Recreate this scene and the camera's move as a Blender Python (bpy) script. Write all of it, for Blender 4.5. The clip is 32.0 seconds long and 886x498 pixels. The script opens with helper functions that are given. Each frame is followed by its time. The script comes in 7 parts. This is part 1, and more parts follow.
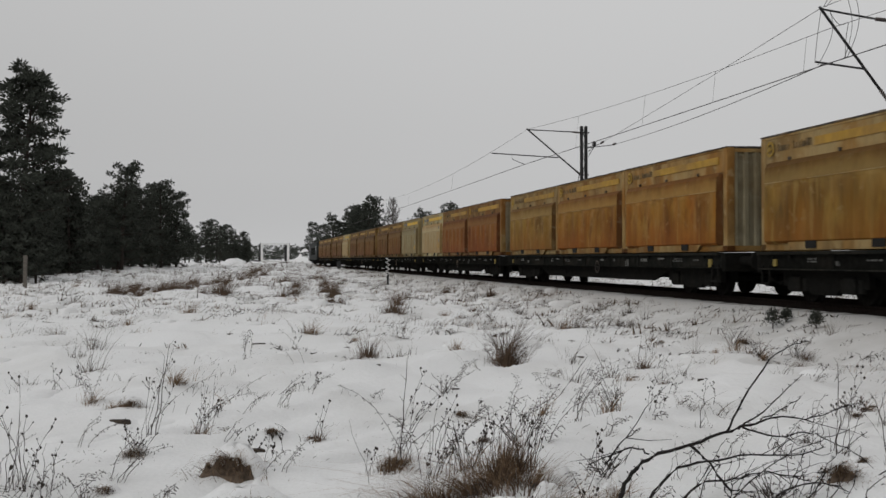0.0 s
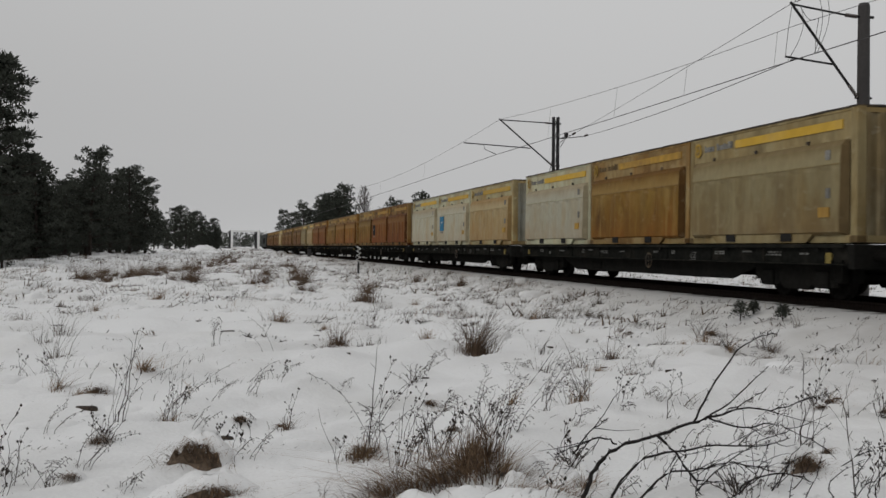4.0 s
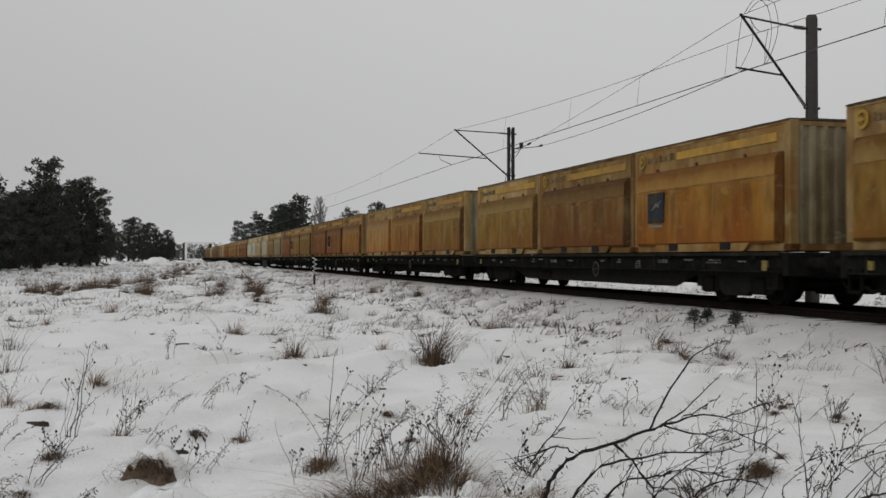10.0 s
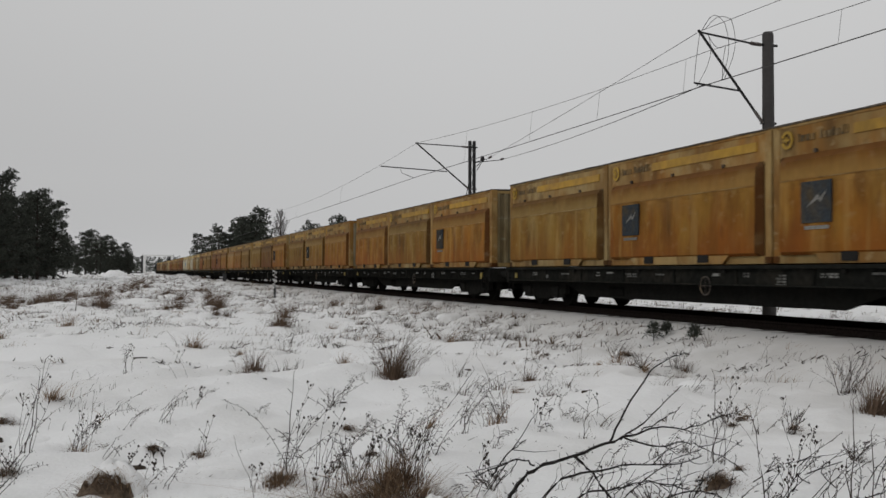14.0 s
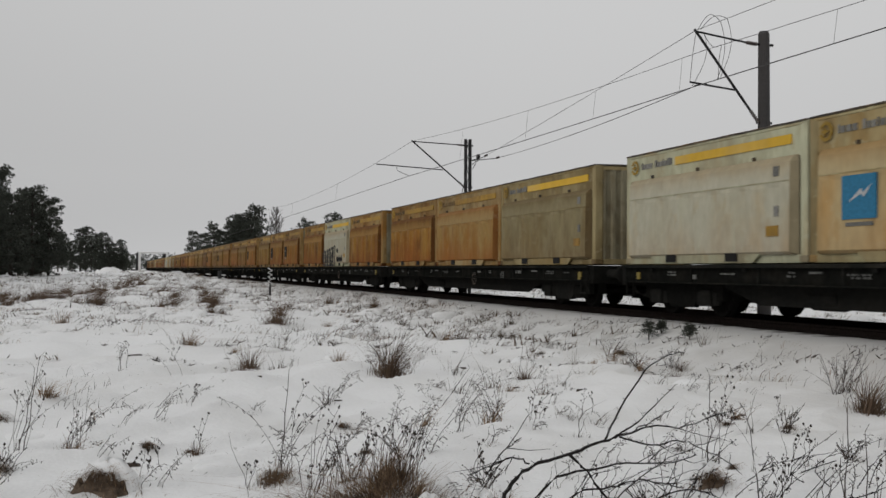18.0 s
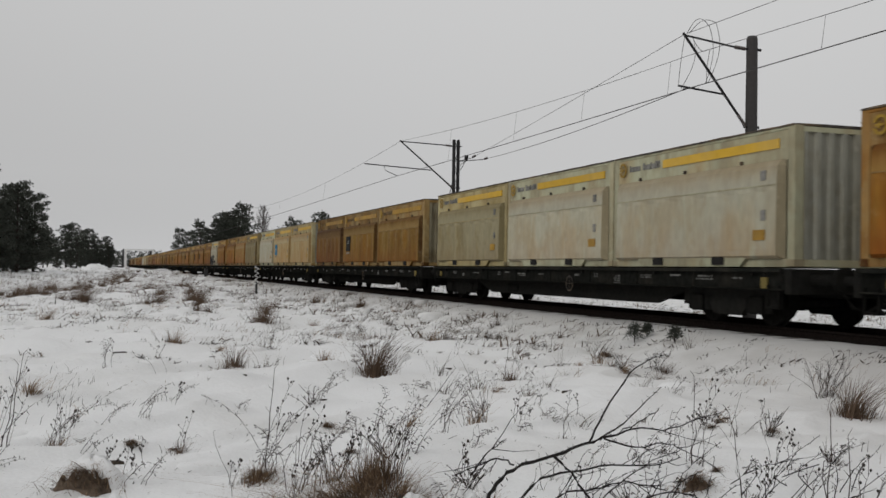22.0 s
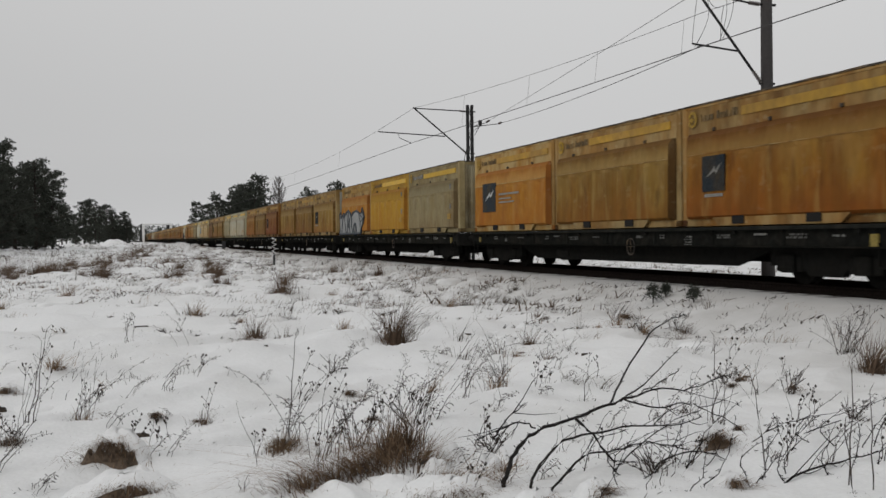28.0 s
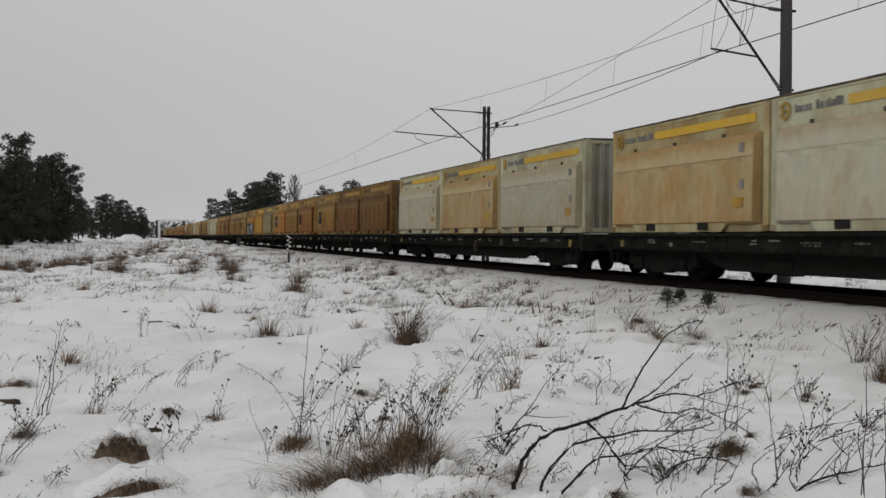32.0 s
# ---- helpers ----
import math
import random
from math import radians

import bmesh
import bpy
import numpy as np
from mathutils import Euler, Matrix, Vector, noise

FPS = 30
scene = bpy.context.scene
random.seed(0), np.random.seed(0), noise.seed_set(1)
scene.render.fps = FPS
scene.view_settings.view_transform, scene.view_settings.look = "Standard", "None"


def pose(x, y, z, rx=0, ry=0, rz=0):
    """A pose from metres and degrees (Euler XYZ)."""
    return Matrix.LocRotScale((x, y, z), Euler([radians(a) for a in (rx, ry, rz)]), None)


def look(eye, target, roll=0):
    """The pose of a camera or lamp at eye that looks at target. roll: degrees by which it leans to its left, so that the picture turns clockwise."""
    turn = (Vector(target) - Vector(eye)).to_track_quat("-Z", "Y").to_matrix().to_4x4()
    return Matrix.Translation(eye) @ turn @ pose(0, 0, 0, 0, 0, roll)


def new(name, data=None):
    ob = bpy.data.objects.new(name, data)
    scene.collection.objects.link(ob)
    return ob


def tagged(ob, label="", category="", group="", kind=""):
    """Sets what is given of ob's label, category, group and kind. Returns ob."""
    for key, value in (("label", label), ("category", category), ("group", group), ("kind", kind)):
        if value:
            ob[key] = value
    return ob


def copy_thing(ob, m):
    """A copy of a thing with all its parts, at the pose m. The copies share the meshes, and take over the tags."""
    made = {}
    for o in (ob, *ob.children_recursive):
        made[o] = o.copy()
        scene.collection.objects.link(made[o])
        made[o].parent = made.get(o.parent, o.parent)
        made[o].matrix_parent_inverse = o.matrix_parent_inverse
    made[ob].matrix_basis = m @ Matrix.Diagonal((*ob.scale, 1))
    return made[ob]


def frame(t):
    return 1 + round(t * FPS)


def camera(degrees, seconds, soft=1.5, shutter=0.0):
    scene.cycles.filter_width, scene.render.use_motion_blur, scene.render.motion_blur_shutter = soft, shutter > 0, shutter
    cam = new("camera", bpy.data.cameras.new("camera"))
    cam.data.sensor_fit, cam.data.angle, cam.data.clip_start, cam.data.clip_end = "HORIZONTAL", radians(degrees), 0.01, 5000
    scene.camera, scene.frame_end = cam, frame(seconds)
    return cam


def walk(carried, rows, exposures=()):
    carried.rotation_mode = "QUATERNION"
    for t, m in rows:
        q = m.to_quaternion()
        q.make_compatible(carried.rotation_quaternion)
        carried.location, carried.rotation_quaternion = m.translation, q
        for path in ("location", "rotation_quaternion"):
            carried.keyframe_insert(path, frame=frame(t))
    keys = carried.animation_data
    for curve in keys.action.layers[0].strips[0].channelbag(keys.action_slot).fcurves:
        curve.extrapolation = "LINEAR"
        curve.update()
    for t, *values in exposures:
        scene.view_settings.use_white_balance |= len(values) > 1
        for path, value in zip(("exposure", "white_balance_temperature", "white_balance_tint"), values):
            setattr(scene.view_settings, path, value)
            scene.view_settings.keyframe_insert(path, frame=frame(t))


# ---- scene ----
# Camera: held by hand on one spot beside the line, panning slowly.
EYE = (0.0, 0.0, 0.85)
cam = camera(46.0, 32.0, soft=1.5, shutter=0.15)
PATH = [
    (0, 90.53, 0.19, -11.02), (0.5, 90.52, -0.17, -10.99), (1, 90.30, -0.29, -11.58), (1.5, 90.30, -0.32, -11.54), (2, 90.37, -0.50, -11.75),
    (2.5, 90.33, -0.70, -12.25), (3, 90.16, -0.80, -12.46), (3.5, 89.92, -0.58, -12.49), (5.5, 90.38, -0.45, -12.89), (6, 90.54, -0.59, -13.04),
    (6.5, 90.36, -0.75, -13.07), (7, 90.31, -0.45, -13.14), (7.5, 90.21, 0.86, -13.41), (8, 90.39, 0.36, -14.15), (8.5, 90.39, -0.09, -14.77),
    (9, 90.49, 0.07, -14.65), (9.5, 90.57, 0.06, -14.76), (10, 90.52, -0.06, -15.01), (10.5, 90.54, -0.18, -15.20), (11, 90.72, -0.38, -15.38),
    (11.5, 90.92, -0.35, -15.27), (12, 91.06, -0.25, -15.46), (12.5, 90.93, -0.20, -15.53), (13, 91.02, -0.15, -15.96), (13.5, 91.16, -0.18, -16.34),
    (14, 91.24, -0.09, -17.14), (14.5, 91.54, -0.14, -16.69), (15, 91.58, -0.21, -16.75), (15.5, 91.38, -0.27, -17.25), (17.5, 91.28, -0.27, -17.35),
    (18, 91.14, -0.28, -17.39), (18.5, 91.14, -0.38, -17.87), (19, 91.27, -0.53, -17.85), (19.5, 91.20, -0.41, -17.87), (20, 91.25, -0.67, -17.54),
    (20.5, 91.17, -0.56, -17.50), (21, 91.69, -0.59, -17.63), (21.5, 91.49, -0.68, -17.71), (22, 91.17, -0.91, -18.11), (22.5, 90.75, -1.04, -18.47),
    (23, 90.64, -1.25, -18.10), (23.5, 90.35, -1.19, -18.16), (24, 90.00, -1.29, -18.34), (24.5, 89.98, -1.22, -18.48), (25, 89.73, -1.08, -18.43),
    (25.5, 89.71, -0.99, -18.42), (27.5, 89.57, -0.18, -18.24), (28, 89.32, 0.64, -17.19), (28.5, 89.54, 0.09, -16.47), (29, 89.44, -0.32, -16.35),
    (29.5, 89.32, -0.59, -16.38), (30, 89.19, -0.30, -16.62), (30.5, 89.21, -0.60, -16.28), (31, 89.08, -0.53, -15.96), (31.5, 89.32, -0.42, -16.07),
    (32, 89.37, -0.38, -16.39),
]
walk(cam, [(t, pose(*EYE, rx, ry, rz)) for t, rx, ry, rz in PATH],
     [(0.0, -0.05), (3.0, -0.12), (7.0, -0.13), (10.0, -0.07), (14.0, -0.05), (19.0, -0.03), (23.0, 0.0), (25.0, 0.05), (28.0, 0.06), (31.0, 0.03), (32.0, -0.06)])

# ---- light: a thick overcast ----
world = bpy.data.worlds.new("overcast_sky")
scene.world = world
world.use_nodes = True
wn, wl = world.node_tree.nodes, world.node_tree.links
wn.clear()
sky = wn.new("ShaderNodeTexSky")
sky.sky_type, sky.sun_disc = "NISHITA", False
sky.sun_elevation, sky.sun_rotation = radians(32), radians(115)
grey = wn.new("ShaderNodeHueSaturation")
grey.inputs["Saturation"].default_value = 0.04
grey.inputs["Value"].default_value = 0.024
cloud = wn.new("ShaderNodeMixRGB")
cloud.blend_type = "SUBTRACT"
cloud.inputs[0].default_value = 1.0
cloud.inputs[1].default_value = (0.655, 0.657, 0.660, 1)
# the cloud thins out towards +x and thickens down at the horizon
wtc, wsep = wn.new("ShaderNodeTexCoord"), wn.new("ShaderNodeSeparateXYZ")
across, low_sky, thin = wn.new("ShaderNodeMapRange"), wn.new("ShaderNodeMapRange"), wn.new("ShaderNodeMath")
across.interpolation_type = low_sky.interpolation_type = "SMOOTHSTEP"
for node, values in ((across, (-0.8, 0.9, 0.91, 1.10)), (low_sky, (-0.05, 0.26, 0.91, 1.01))):
    for field, v in zip(("From Min", "From Max", "To Min", "To Max"), values):
        node.inputs[field].default_value = v
thin.operation = "MULTIPLY"
cover = wn.new("ShaderNodeMixRGB")
cover.blend_type = "MULTIPLY"
cover.inputs[0].default_value = 1.0
bgn = wn.new("ShaderNodeBackground")
bgn.inputs["Strength"].default_value = 1.0
wout = wn.new("ShaderNodeOutputWorld")
wl.new(sky.outputs[0], grey.inputs["Color"])
wl.new(grey.outputs[0], cloud.inputs[2])
wl.new(wtc.outputs["Generated"], wsep.inputs[0])
wl.new(wsep.outputs[0], across.inputs["Value"])
wl.new(wsep.outputs[2], low_sky.inputs["Value"])
wl.new(across.outputs[0], thin.inputs[0])
wl.new(low_sky.outputs[0], thin.inputs[1])
wl.new(cloud.outputs[0], cover.inputs[1])
wl.new(thin.outputs[0], cover.inputs[2])
wl.new(cover.outputs[0], bgn.inputs["Color"])
wl.new(bgn.outputs[0], wout.inputs[0])
sun = new("sun", bpy.data.lights.new("sun", "SUN"))
sun.data.energy, sun.data.angle, sun.data.color = 0.6, radians(24), (1.0, 0.97, 0.93)
sun.matrix_world = look((-30, -12, 22), (0, 0, 0))


# ---- materials ----
def material(name, colour, rough=0.8, metal=0.0, grain=30.0, vary=0.15, bump=0.0, bump_scale=60.0, spread=0.0, tone=None, tone_scale=3.0,
             tone_at=(0.45, 0.7), stretch=(1, 1, 1), island=0.0, matt=False):
    """A plain surface with grain, a second tone in patches, and fine relief."""
    m = bpy.data.materials.new(name)
    m.use_nodes = True
    n, l = m.node_tree.nodes, m.node_tree.links
    b = n["Principled BSDF"]
    b.inputs["Roughness"].default_value, b.inputs["Metallic"].default_value = rough, metal
    if matt:
        b.inputs["Specular IOR Level"].default_value = 0.0
    elif rough > 0.7:
        b.inputs["Specular IOR Level"].default_value = 0.25
    tc, mp = n.new("ShaderNodeTexCoord"), n.new("ShaderNodeMapping")
    mp.inputs["Scale"].default_value = stretch
    l.new(tc.outputs["Object"], mp.inputs["Vector"])
    if spread or island:
        src = n.new("ShaderNodeObjectInfo") if spread else n.new("ShaderNodeNewGeometry")
        rnd = src.outputs["Random"] if spread else src.outputs["Random Per Island"]
        sh = n.new("ShaderNodeMath")
        sh.operation = "MULTIPLY"
        sh.inputs[1].default_value = 50
        l.new(rnd, sh.inputs[0])
        l.new(sh.outputs[0], mp.inputs["Location"])
    fine = n.new("ShaderNodeTexNoise")
    fine.inputs["Scale"].default_value, fine.inputs["Detail"].default_value = grain, 4
    l.new(mp.outputs[0], fine.inputs["Vector"])
    ramp = n.new("ShaderNodeMapRange")
    ramp.inputs["From Min"].default_value, ramp.inputs["From Max"].default_value = 0.3, 0.7
    ramp.inputs["To Min"].default_value, ramp.inputs["To Max"].default_value = 1 - vary, 1 + vary
    l.new(fine.outputs[0], ramp.inputs["Value"])
    col = n.new("ShaderNodeMixRGB")
    col.inputs[1].default_value = col.inputs[2].default_value = (*colour, 1)
    if tone:
        big = n.new("ShaderNodeTexNoise")
        big.inputs["Scale"].default_value, big.inputs["Detail"].default_value = tone_scale, 5
        l.new(mp.outputs[0], big.inputs["Vector"])
        pick = n.new("ShaderNodeMapRange")
        pick.inputs["From Min"].default_value, pick.inputs["From Max"].default_value = tone_at
        l.new(big.outputs[0], pick.inputs["Value"])
        l.new(pick.outputs[0], col.inputs[0])
        col.inputs[2].default_value = (*tone, 1)
    mul = n.new("ShaderNodeMixRGB")
    mul.blend_type = "MULTIPLY"
    mul.inputs[0].default_value = 1
    l.new(col.outputs[0], mul.inputs[1])
    l.new(ramp.outputs[0], mul.inputs[2])
    last = mul
    if spread or island:
        hv = n.new("ShaderNodeMapRange")
        k = spread or island
        hv.inputs["To Min"].default_value, hv.inputs["To Max"].default_value = 1 - k, 1 + k
        l.new(rnd, hv.inputs["Value"])
        last = n.new("ShaderNodeMixRGB")
        last.blend_type = "MULTIPLY"
        last.inputs[0].default_value = 1
        l.new(mul.outputs[0], last.inputs[1])
        l.new(hv.outputs[0], last.inputs[2])
    l.new(last.outputs[0], b.inputs["Base Color"])
    if bump:
        bt = n.new("ShaderNodeTexNoise")
        bt.inputs["Scale"].default_value, bt.inputs["Detail"].default_value = bump_scale, 5
        l.new(mp.outputs[0], bt.inputs["Vector"])
        bn = n.new("ShaderNodeBump")
        bn.inputs["Strength"].default_value, bn.inputs["Distance"].default_value = bump, 0.02
        l.new(bt.outputs[0], bn.inputs["Height"])
        l.new(bn.outputs[0], b.inputs["Normal"])
    return m


TONE = 0.50


def dirty_paint(name, paint, rust, low, amount=0.5, streak=0.6, rough=0.7, dust=None, low_rust=0.0):
    """Weathered paint of a steel box: wood-dust and rust in patches and in streaks that run down."""
    m = bpy.data.materials.new(name)
    m.use_nodes = True
    n, l = m.node_tree.nodes, m.node_tree.links
    b = n["Principled BSDF"]
    b.inputs["Roughness"].default_value = rough
    b.inputs["Specular IOR Level"].default_value = 0.12
    tc, oi = n.new("ShaderNodeTexCoord"), n.new("ShaderNodeObjectInfo")
    mp = n.new("ShaderNodeMapping")
    k = n.new("ShaderNodeMath")
    k.operation, k.inputs[1].default_value = "MULTIPLY", 90
    l.new(oi.outputs["Random"], k.inputs[0])
    l.new(k.outputs[0], mp.inputs["Location"])
    l.new(tc.outputs["Object"], mp.inputs["Vector"])

    def noise_of(scale, detail, stretch):
        s = n.new("ShaderNodeMapping")
        s.inputs["Scale"].default_value = stretch
        l.new(mp.outputs[0], s.inputs["Vector"])
        t = n.new("ShaderNodeTexNoise")
        t.inputs["Scale"].default_value, t.inputs["Detail"].default_value = scale, detail
        l.new(s.outputs[0], t.inputs["Vector"])
        return t.outputs[0]

    def span(value, a, c, lo=0.0, hi=1.0):
        r = n.new("ShaderNodeMapRange")
        r.inputs["From Min"].default_value, r.inputs["From Max"].default_value = a, c
        r.inputs["To Min"].default_value, r.inputs["To Max"].default_value = lo, hi
        l.new(value, r.inputs["Value"])
        return r.outputs[0]

    def mix(fac, a, c, blend="MIX"):
        x = n.new("ShaderNodeMixRGB")
        x.blend_type = blend
        for i, v in enumerate((fac, a, c)):
            if hasattr(v, "links"):
                l.new(v, x.inputs[i])
            else:
                x.inputs[i].default_value = v if i == 0 else (*v, 1)
        return x.outputs[0]

    def dim(q):
        """The coat's tone, with a little grey haze mixed into the colour."""
        grey_ = 0.3 * q[0] + 0.6 * q[1] + 0.1 * q[2]
        return tuple((0.95 * v + 0.05 * grey_) * TONE for v in q)

    patches = span(noise_of(0.9, 4, (1.2, 1.2, 0.55)), 0.62 - 0.34 * amount, 0.78 - 0.26 * amount)
    col = mix(patches, dim(paint), dim(rust))
    runs = span(noise_of(1.0, 5, (1.25, 1.25, 0.42)), 0.47, 0.70, 0, streak)
    col = mix(runs, col, dim(low))
    thin = span(noise_of(1.0, 5, (4.5, 4.5, 0.6)), 0.57, 0.85, 0, 0.35 * streak)
    col = mix(thin, col, dim(low))
    pale = span(noise_of(1.3, 5, (1.6, 1.6, 0.5)), 0.56, 0.74, 0, 0.6)
    col = mix(pale, col, dim(tuple(min(0.85, 0.86 * p + q) for p, q in zip(paint, (0.16, 0.13, 0.07)))))
    worn = span(noise_of(0.55, 4, (1, 1, 1.3)), 0.52, 0.66, 0, 0.55)
    col = mix(worn, col, dim(tuple(0.45 * p + 0.55 * q for p, q in zip(low, rust))))
    drips = span(noise_of(2.1, 7, (1.3, 1.3, 0.55)), 0.55, 0.67, 0, 0.6 * streak)
    col = mix(drips, col, dim(low))
    wash = span(noise_of(1.7, 7, (1.2, 1.2, 0.8)), 0.58, 0.68, 0, 0.5)
    col = mix(wash, col, dim(tuple(min(0.85, 0.9 * p + q) for p, q in zip(paint, (0.14, 0.12, 0.06)))))
    blot = span(noise_of(3.1, 6, (1, 1, 0.75)), 0.56, 0.66, 0, 0.42)
    col = mix(blot, col, dim(tuple(0.55 * p + 0.45 * q for p, q in zip(rust, low))))
    peel = span(noise_of(4.3, 6, (0.8, 0.8, 1.5)), 0.60, 0.68, 0, 0.5)
    col = mix(peel, col, dim(tuple(min(0.85, 0.8 * p + q) for p, q in zip(paint, (0.16, 0.14, 0.10)))))
    if low_rust:
        # rust and wood sap gather in the lower part of the sheet
        xyz = n.new("ShaderNodeSeparateXYZ")
        l.new(tc.outputs["Object"], xyz.inputs[0])
        rag = n.new("ShaderNodeMath")
        rag.operation, rag.inputs[1].default_value = "MULTIPLY_ADD", 1.5
        l.new(noise_of(0.8, 5, (1.5, 1.5, 0.4)), rag.inputs[0])
        l.new(xyz.outputs[2], rag.inputs[2])
        col = mix(span(rag.outputs[0], 1.70, 2.25, 0, 0.5), col, dim(tuple(min(0.85, 0.85 * p + q) for p, q in zip(paint, (0.10, 0.085, 0.05)))))
        col = mix(span(rag.outputs[0], 1.55, 0.80, 0, low_rust), col, dim((0.92 * rust[0], 0.72 * rust[1], 0.75 * rust[2])))
        # narrow runs of rust and of washed paint, strongest low down
        depth = n.new("ShaderNodeMath")
        depth.operation = "MULTIPLY"
        l.new(span(xyz.outputs[2], 1.25, 0.45, 0.15, 1.0), depth.inputs[0])
        l.new(span(noise_of(1.0, 4, (2.6, 2.6, 0.22)), 0.52, 0.60, 0, low_rust), depth.inputs[1])
        col = mix(depth.outputs[0], col, dim(tuple(0.6 * p + 0.4 * q for p, q in zip(rust, low))))
        col = mix(span(noise_of(1.0, 5, (3.4, 3.4, 0.35)), 0.58, 0.66, 0, 0.55), col, dim(tuple(min(0.85, 0.95 * p + q) for p, q in zip(paint, (0.12, 0.10, 0.05)))))
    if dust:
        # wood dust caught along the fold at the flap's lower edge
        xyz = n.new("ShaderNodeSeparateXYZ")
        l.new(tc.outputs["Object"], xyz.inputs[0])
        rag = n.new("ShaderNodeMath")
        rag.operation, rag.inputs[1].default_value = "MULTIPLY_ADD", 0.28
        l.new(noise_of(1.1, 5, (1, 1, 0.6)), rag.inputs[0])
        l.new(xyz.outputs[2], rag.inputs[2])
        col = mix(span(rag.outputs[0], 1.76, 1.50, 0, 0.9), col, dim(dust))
        # a ragged darker strip under the ledge of the upper band
        top_rag = n.new("ShaderNodeMath")
        top_rag.operation, top_rag.inputs[1].default_value = "MULTIPLY_ADD", 0.30
        l.new(noise_of(1.4, 6, (1, 1, 0.5)), top_rag.inputs[0])
        l.new(xyz.outputs[2], top_rag.inputs[2])
        col = mix(span(top_rag.outputs[0], 1.66, 1.84, 0, 0.8), col, dim(tuple(0.35 * p + 0.65 * q for p, q in zip(rust, low))))
    fine = span(noise_of(7, 5, (1, 1, 0.6)), 0.3, 0.7, 0.91, 1.07)
    col = mix(1.0, col, fine, "MULTIPLY")
    own = span(oi.outputs["Random"], 0, 1, 0.86, 1.1)
    col = mix(1.0, col, own, "MULTIPLY")
    l.new(col, b.inputs["Base Color"])
    bn = n.new("ShaderNodeBump")
    bn.inputs["Strength"].default_value, bn.inputs["Distance"].default_value = 0.18, 0.02
    l.new(noise_of(3.0, 5, (1, 1, 0.4)), bn.inputs["Height"])
    l.new(bn.outputs[0], b.inputs["Normal"])
    return m


M_SNOW = material("snow", (0.80, 0.805, 0.81), 0.75, grain=45, vary=0.035, bump=0.5, bump_scale=14, tone=(0.70, 0.70, 0.695), tone_scale=0.6, tone_at=(0.5, 0.75))


def trackside_snow():
    """The field's snow; beside the rails it is greyer, in an uneven strip along the line."""
    m = material("field_snow", (0.80, 0.805, 0.81), 0.75, grain=45, vary=0.035, bump=0.95, bump_scale=11, tone=(0.72, 0.72, 0.715), tone_scale=0.6, tone_at=(0.48, 0.75))
    n, l = m.node_tree.nodes, m.node_tree.links
    b = n["Principled BSDF"]
    clean = b.inputs["Base Color"].links[0].from_socket
    tc, xyz, wob = n.new("ShaderNodeTexCoord"), n.new("ShaderNodeSeparateXYZ"), n.new("ShaderNodeTexNoise")
    wob.inputs["Scale"].default_value, wob.inputs["Detail"].default_value = 1.3, 5
    l.new(tc.outputs["Object"], xyz.inputs[0])
    l.new(tc.outputs["Object"], wob.inputs["Vector"])
    shift = n.new("ShaderNodeMath")
    shift.operation, shift.inputs[1].default_value = "MULTIPLY_ADD", 5.0
    l.new(wob.outputs[0], shift.inputs[0])
    l.new(xyz.outputs[0], shift.inputs[2])
    near = n.new("ShaderNodeMapRange")
    near.inputs["From Min"].default_value, near.inputs["From Max"].default_value = 8.6, 11.6
    l.new(shift.outputs[0], near.inputs["Value"])
    past = n.new("ShaderNodeMapRange")
    past.inputs["From Min"].default_value, past.inputs["From Max"].default_value = 19.0, 16.0
    l.new(shift.outputs[0], past.inputs["Value"])
    both = n.new("ShaderNodeMath")
    both.operation = "MULTIPLY"
    l.new(near.outputs[0], both.inputs[0])
    l.new(past.outputs[0], both.inputs[1])
    grey_strip = n.new("ShaderNodeMixRGB")
    grey_strip.inputs[2].default_value = (0.55, 0.545, 0.535, 1)
    l.new(both.outputs[0], grey_strip.inputs[0])
    l.new(clean, grey_strip.inputs[1])
    l.new(grey_strip.outputs[0], b.inputs["Base Color"])
    return m


M_FIELD = trackside_snow()
M_NEEDLE = material("pine_needles", (0.052, 0.058, 0.047), 0.9, grain=3, vary=0.2, island=0.18)
M_BARK = material("pine_bark", (0.042, 0.033, 0.028), 0.9, grain=12, vary=0.4, bump=0.6)
M_TWIG = material("bare_twig", (0.058, 0.046, 0.040), 0.85, grain=40, vary=0.35)
M_BRANCH = material("dark_thorn_bark", (0.016, 0.0135, 0.013), 0.8, grain=40, vary=0.35)
M_GREYTWIG = material("grey_twig", (0.11, 0.10, 0.095), 0.85, grain=30, vary=0.3)
M_STRAW = material("dead_grass", (0.21, 0.14, 0.085), 0.85, grain=8, vary=0.35, island=0.35)
M_RUSTGRASS = material("brown_dead_grass", (0.112, 0.076, 0.052), 0.85, grain=8, vary=0.35, island=0.4)
M_GREYGRASS = material("grey_dead_grass", (0.105, 0.088, 0.072), 0.9, grain=8, vary=0.4, island=0.45)
M_EARTH = material("dark_earth", (0.05, 0.042, 0.036), 0.95, grain=25, vary=0.5, bump=0.6, tone=(0.11, 0.08, 0.055), tone_scale=9)
M_TUSSOCK = material("dead_tussock", (0.10, 0.075, 0.055), 0.95, grain=25, vary=0.5, bump=0.6, tone=(0.20, 0.15, 0.11), tone_scale=5, island=0.5)
M_SEED = material("seed_head", (0.04, 0.033, 0.028), 0.9, grain=60, vary=0.4)
M_WOOD = material("weathered_wood", (0.13, 0.115, 0.10), 0.85, grain=20, vary=0.3, bump=0.4)
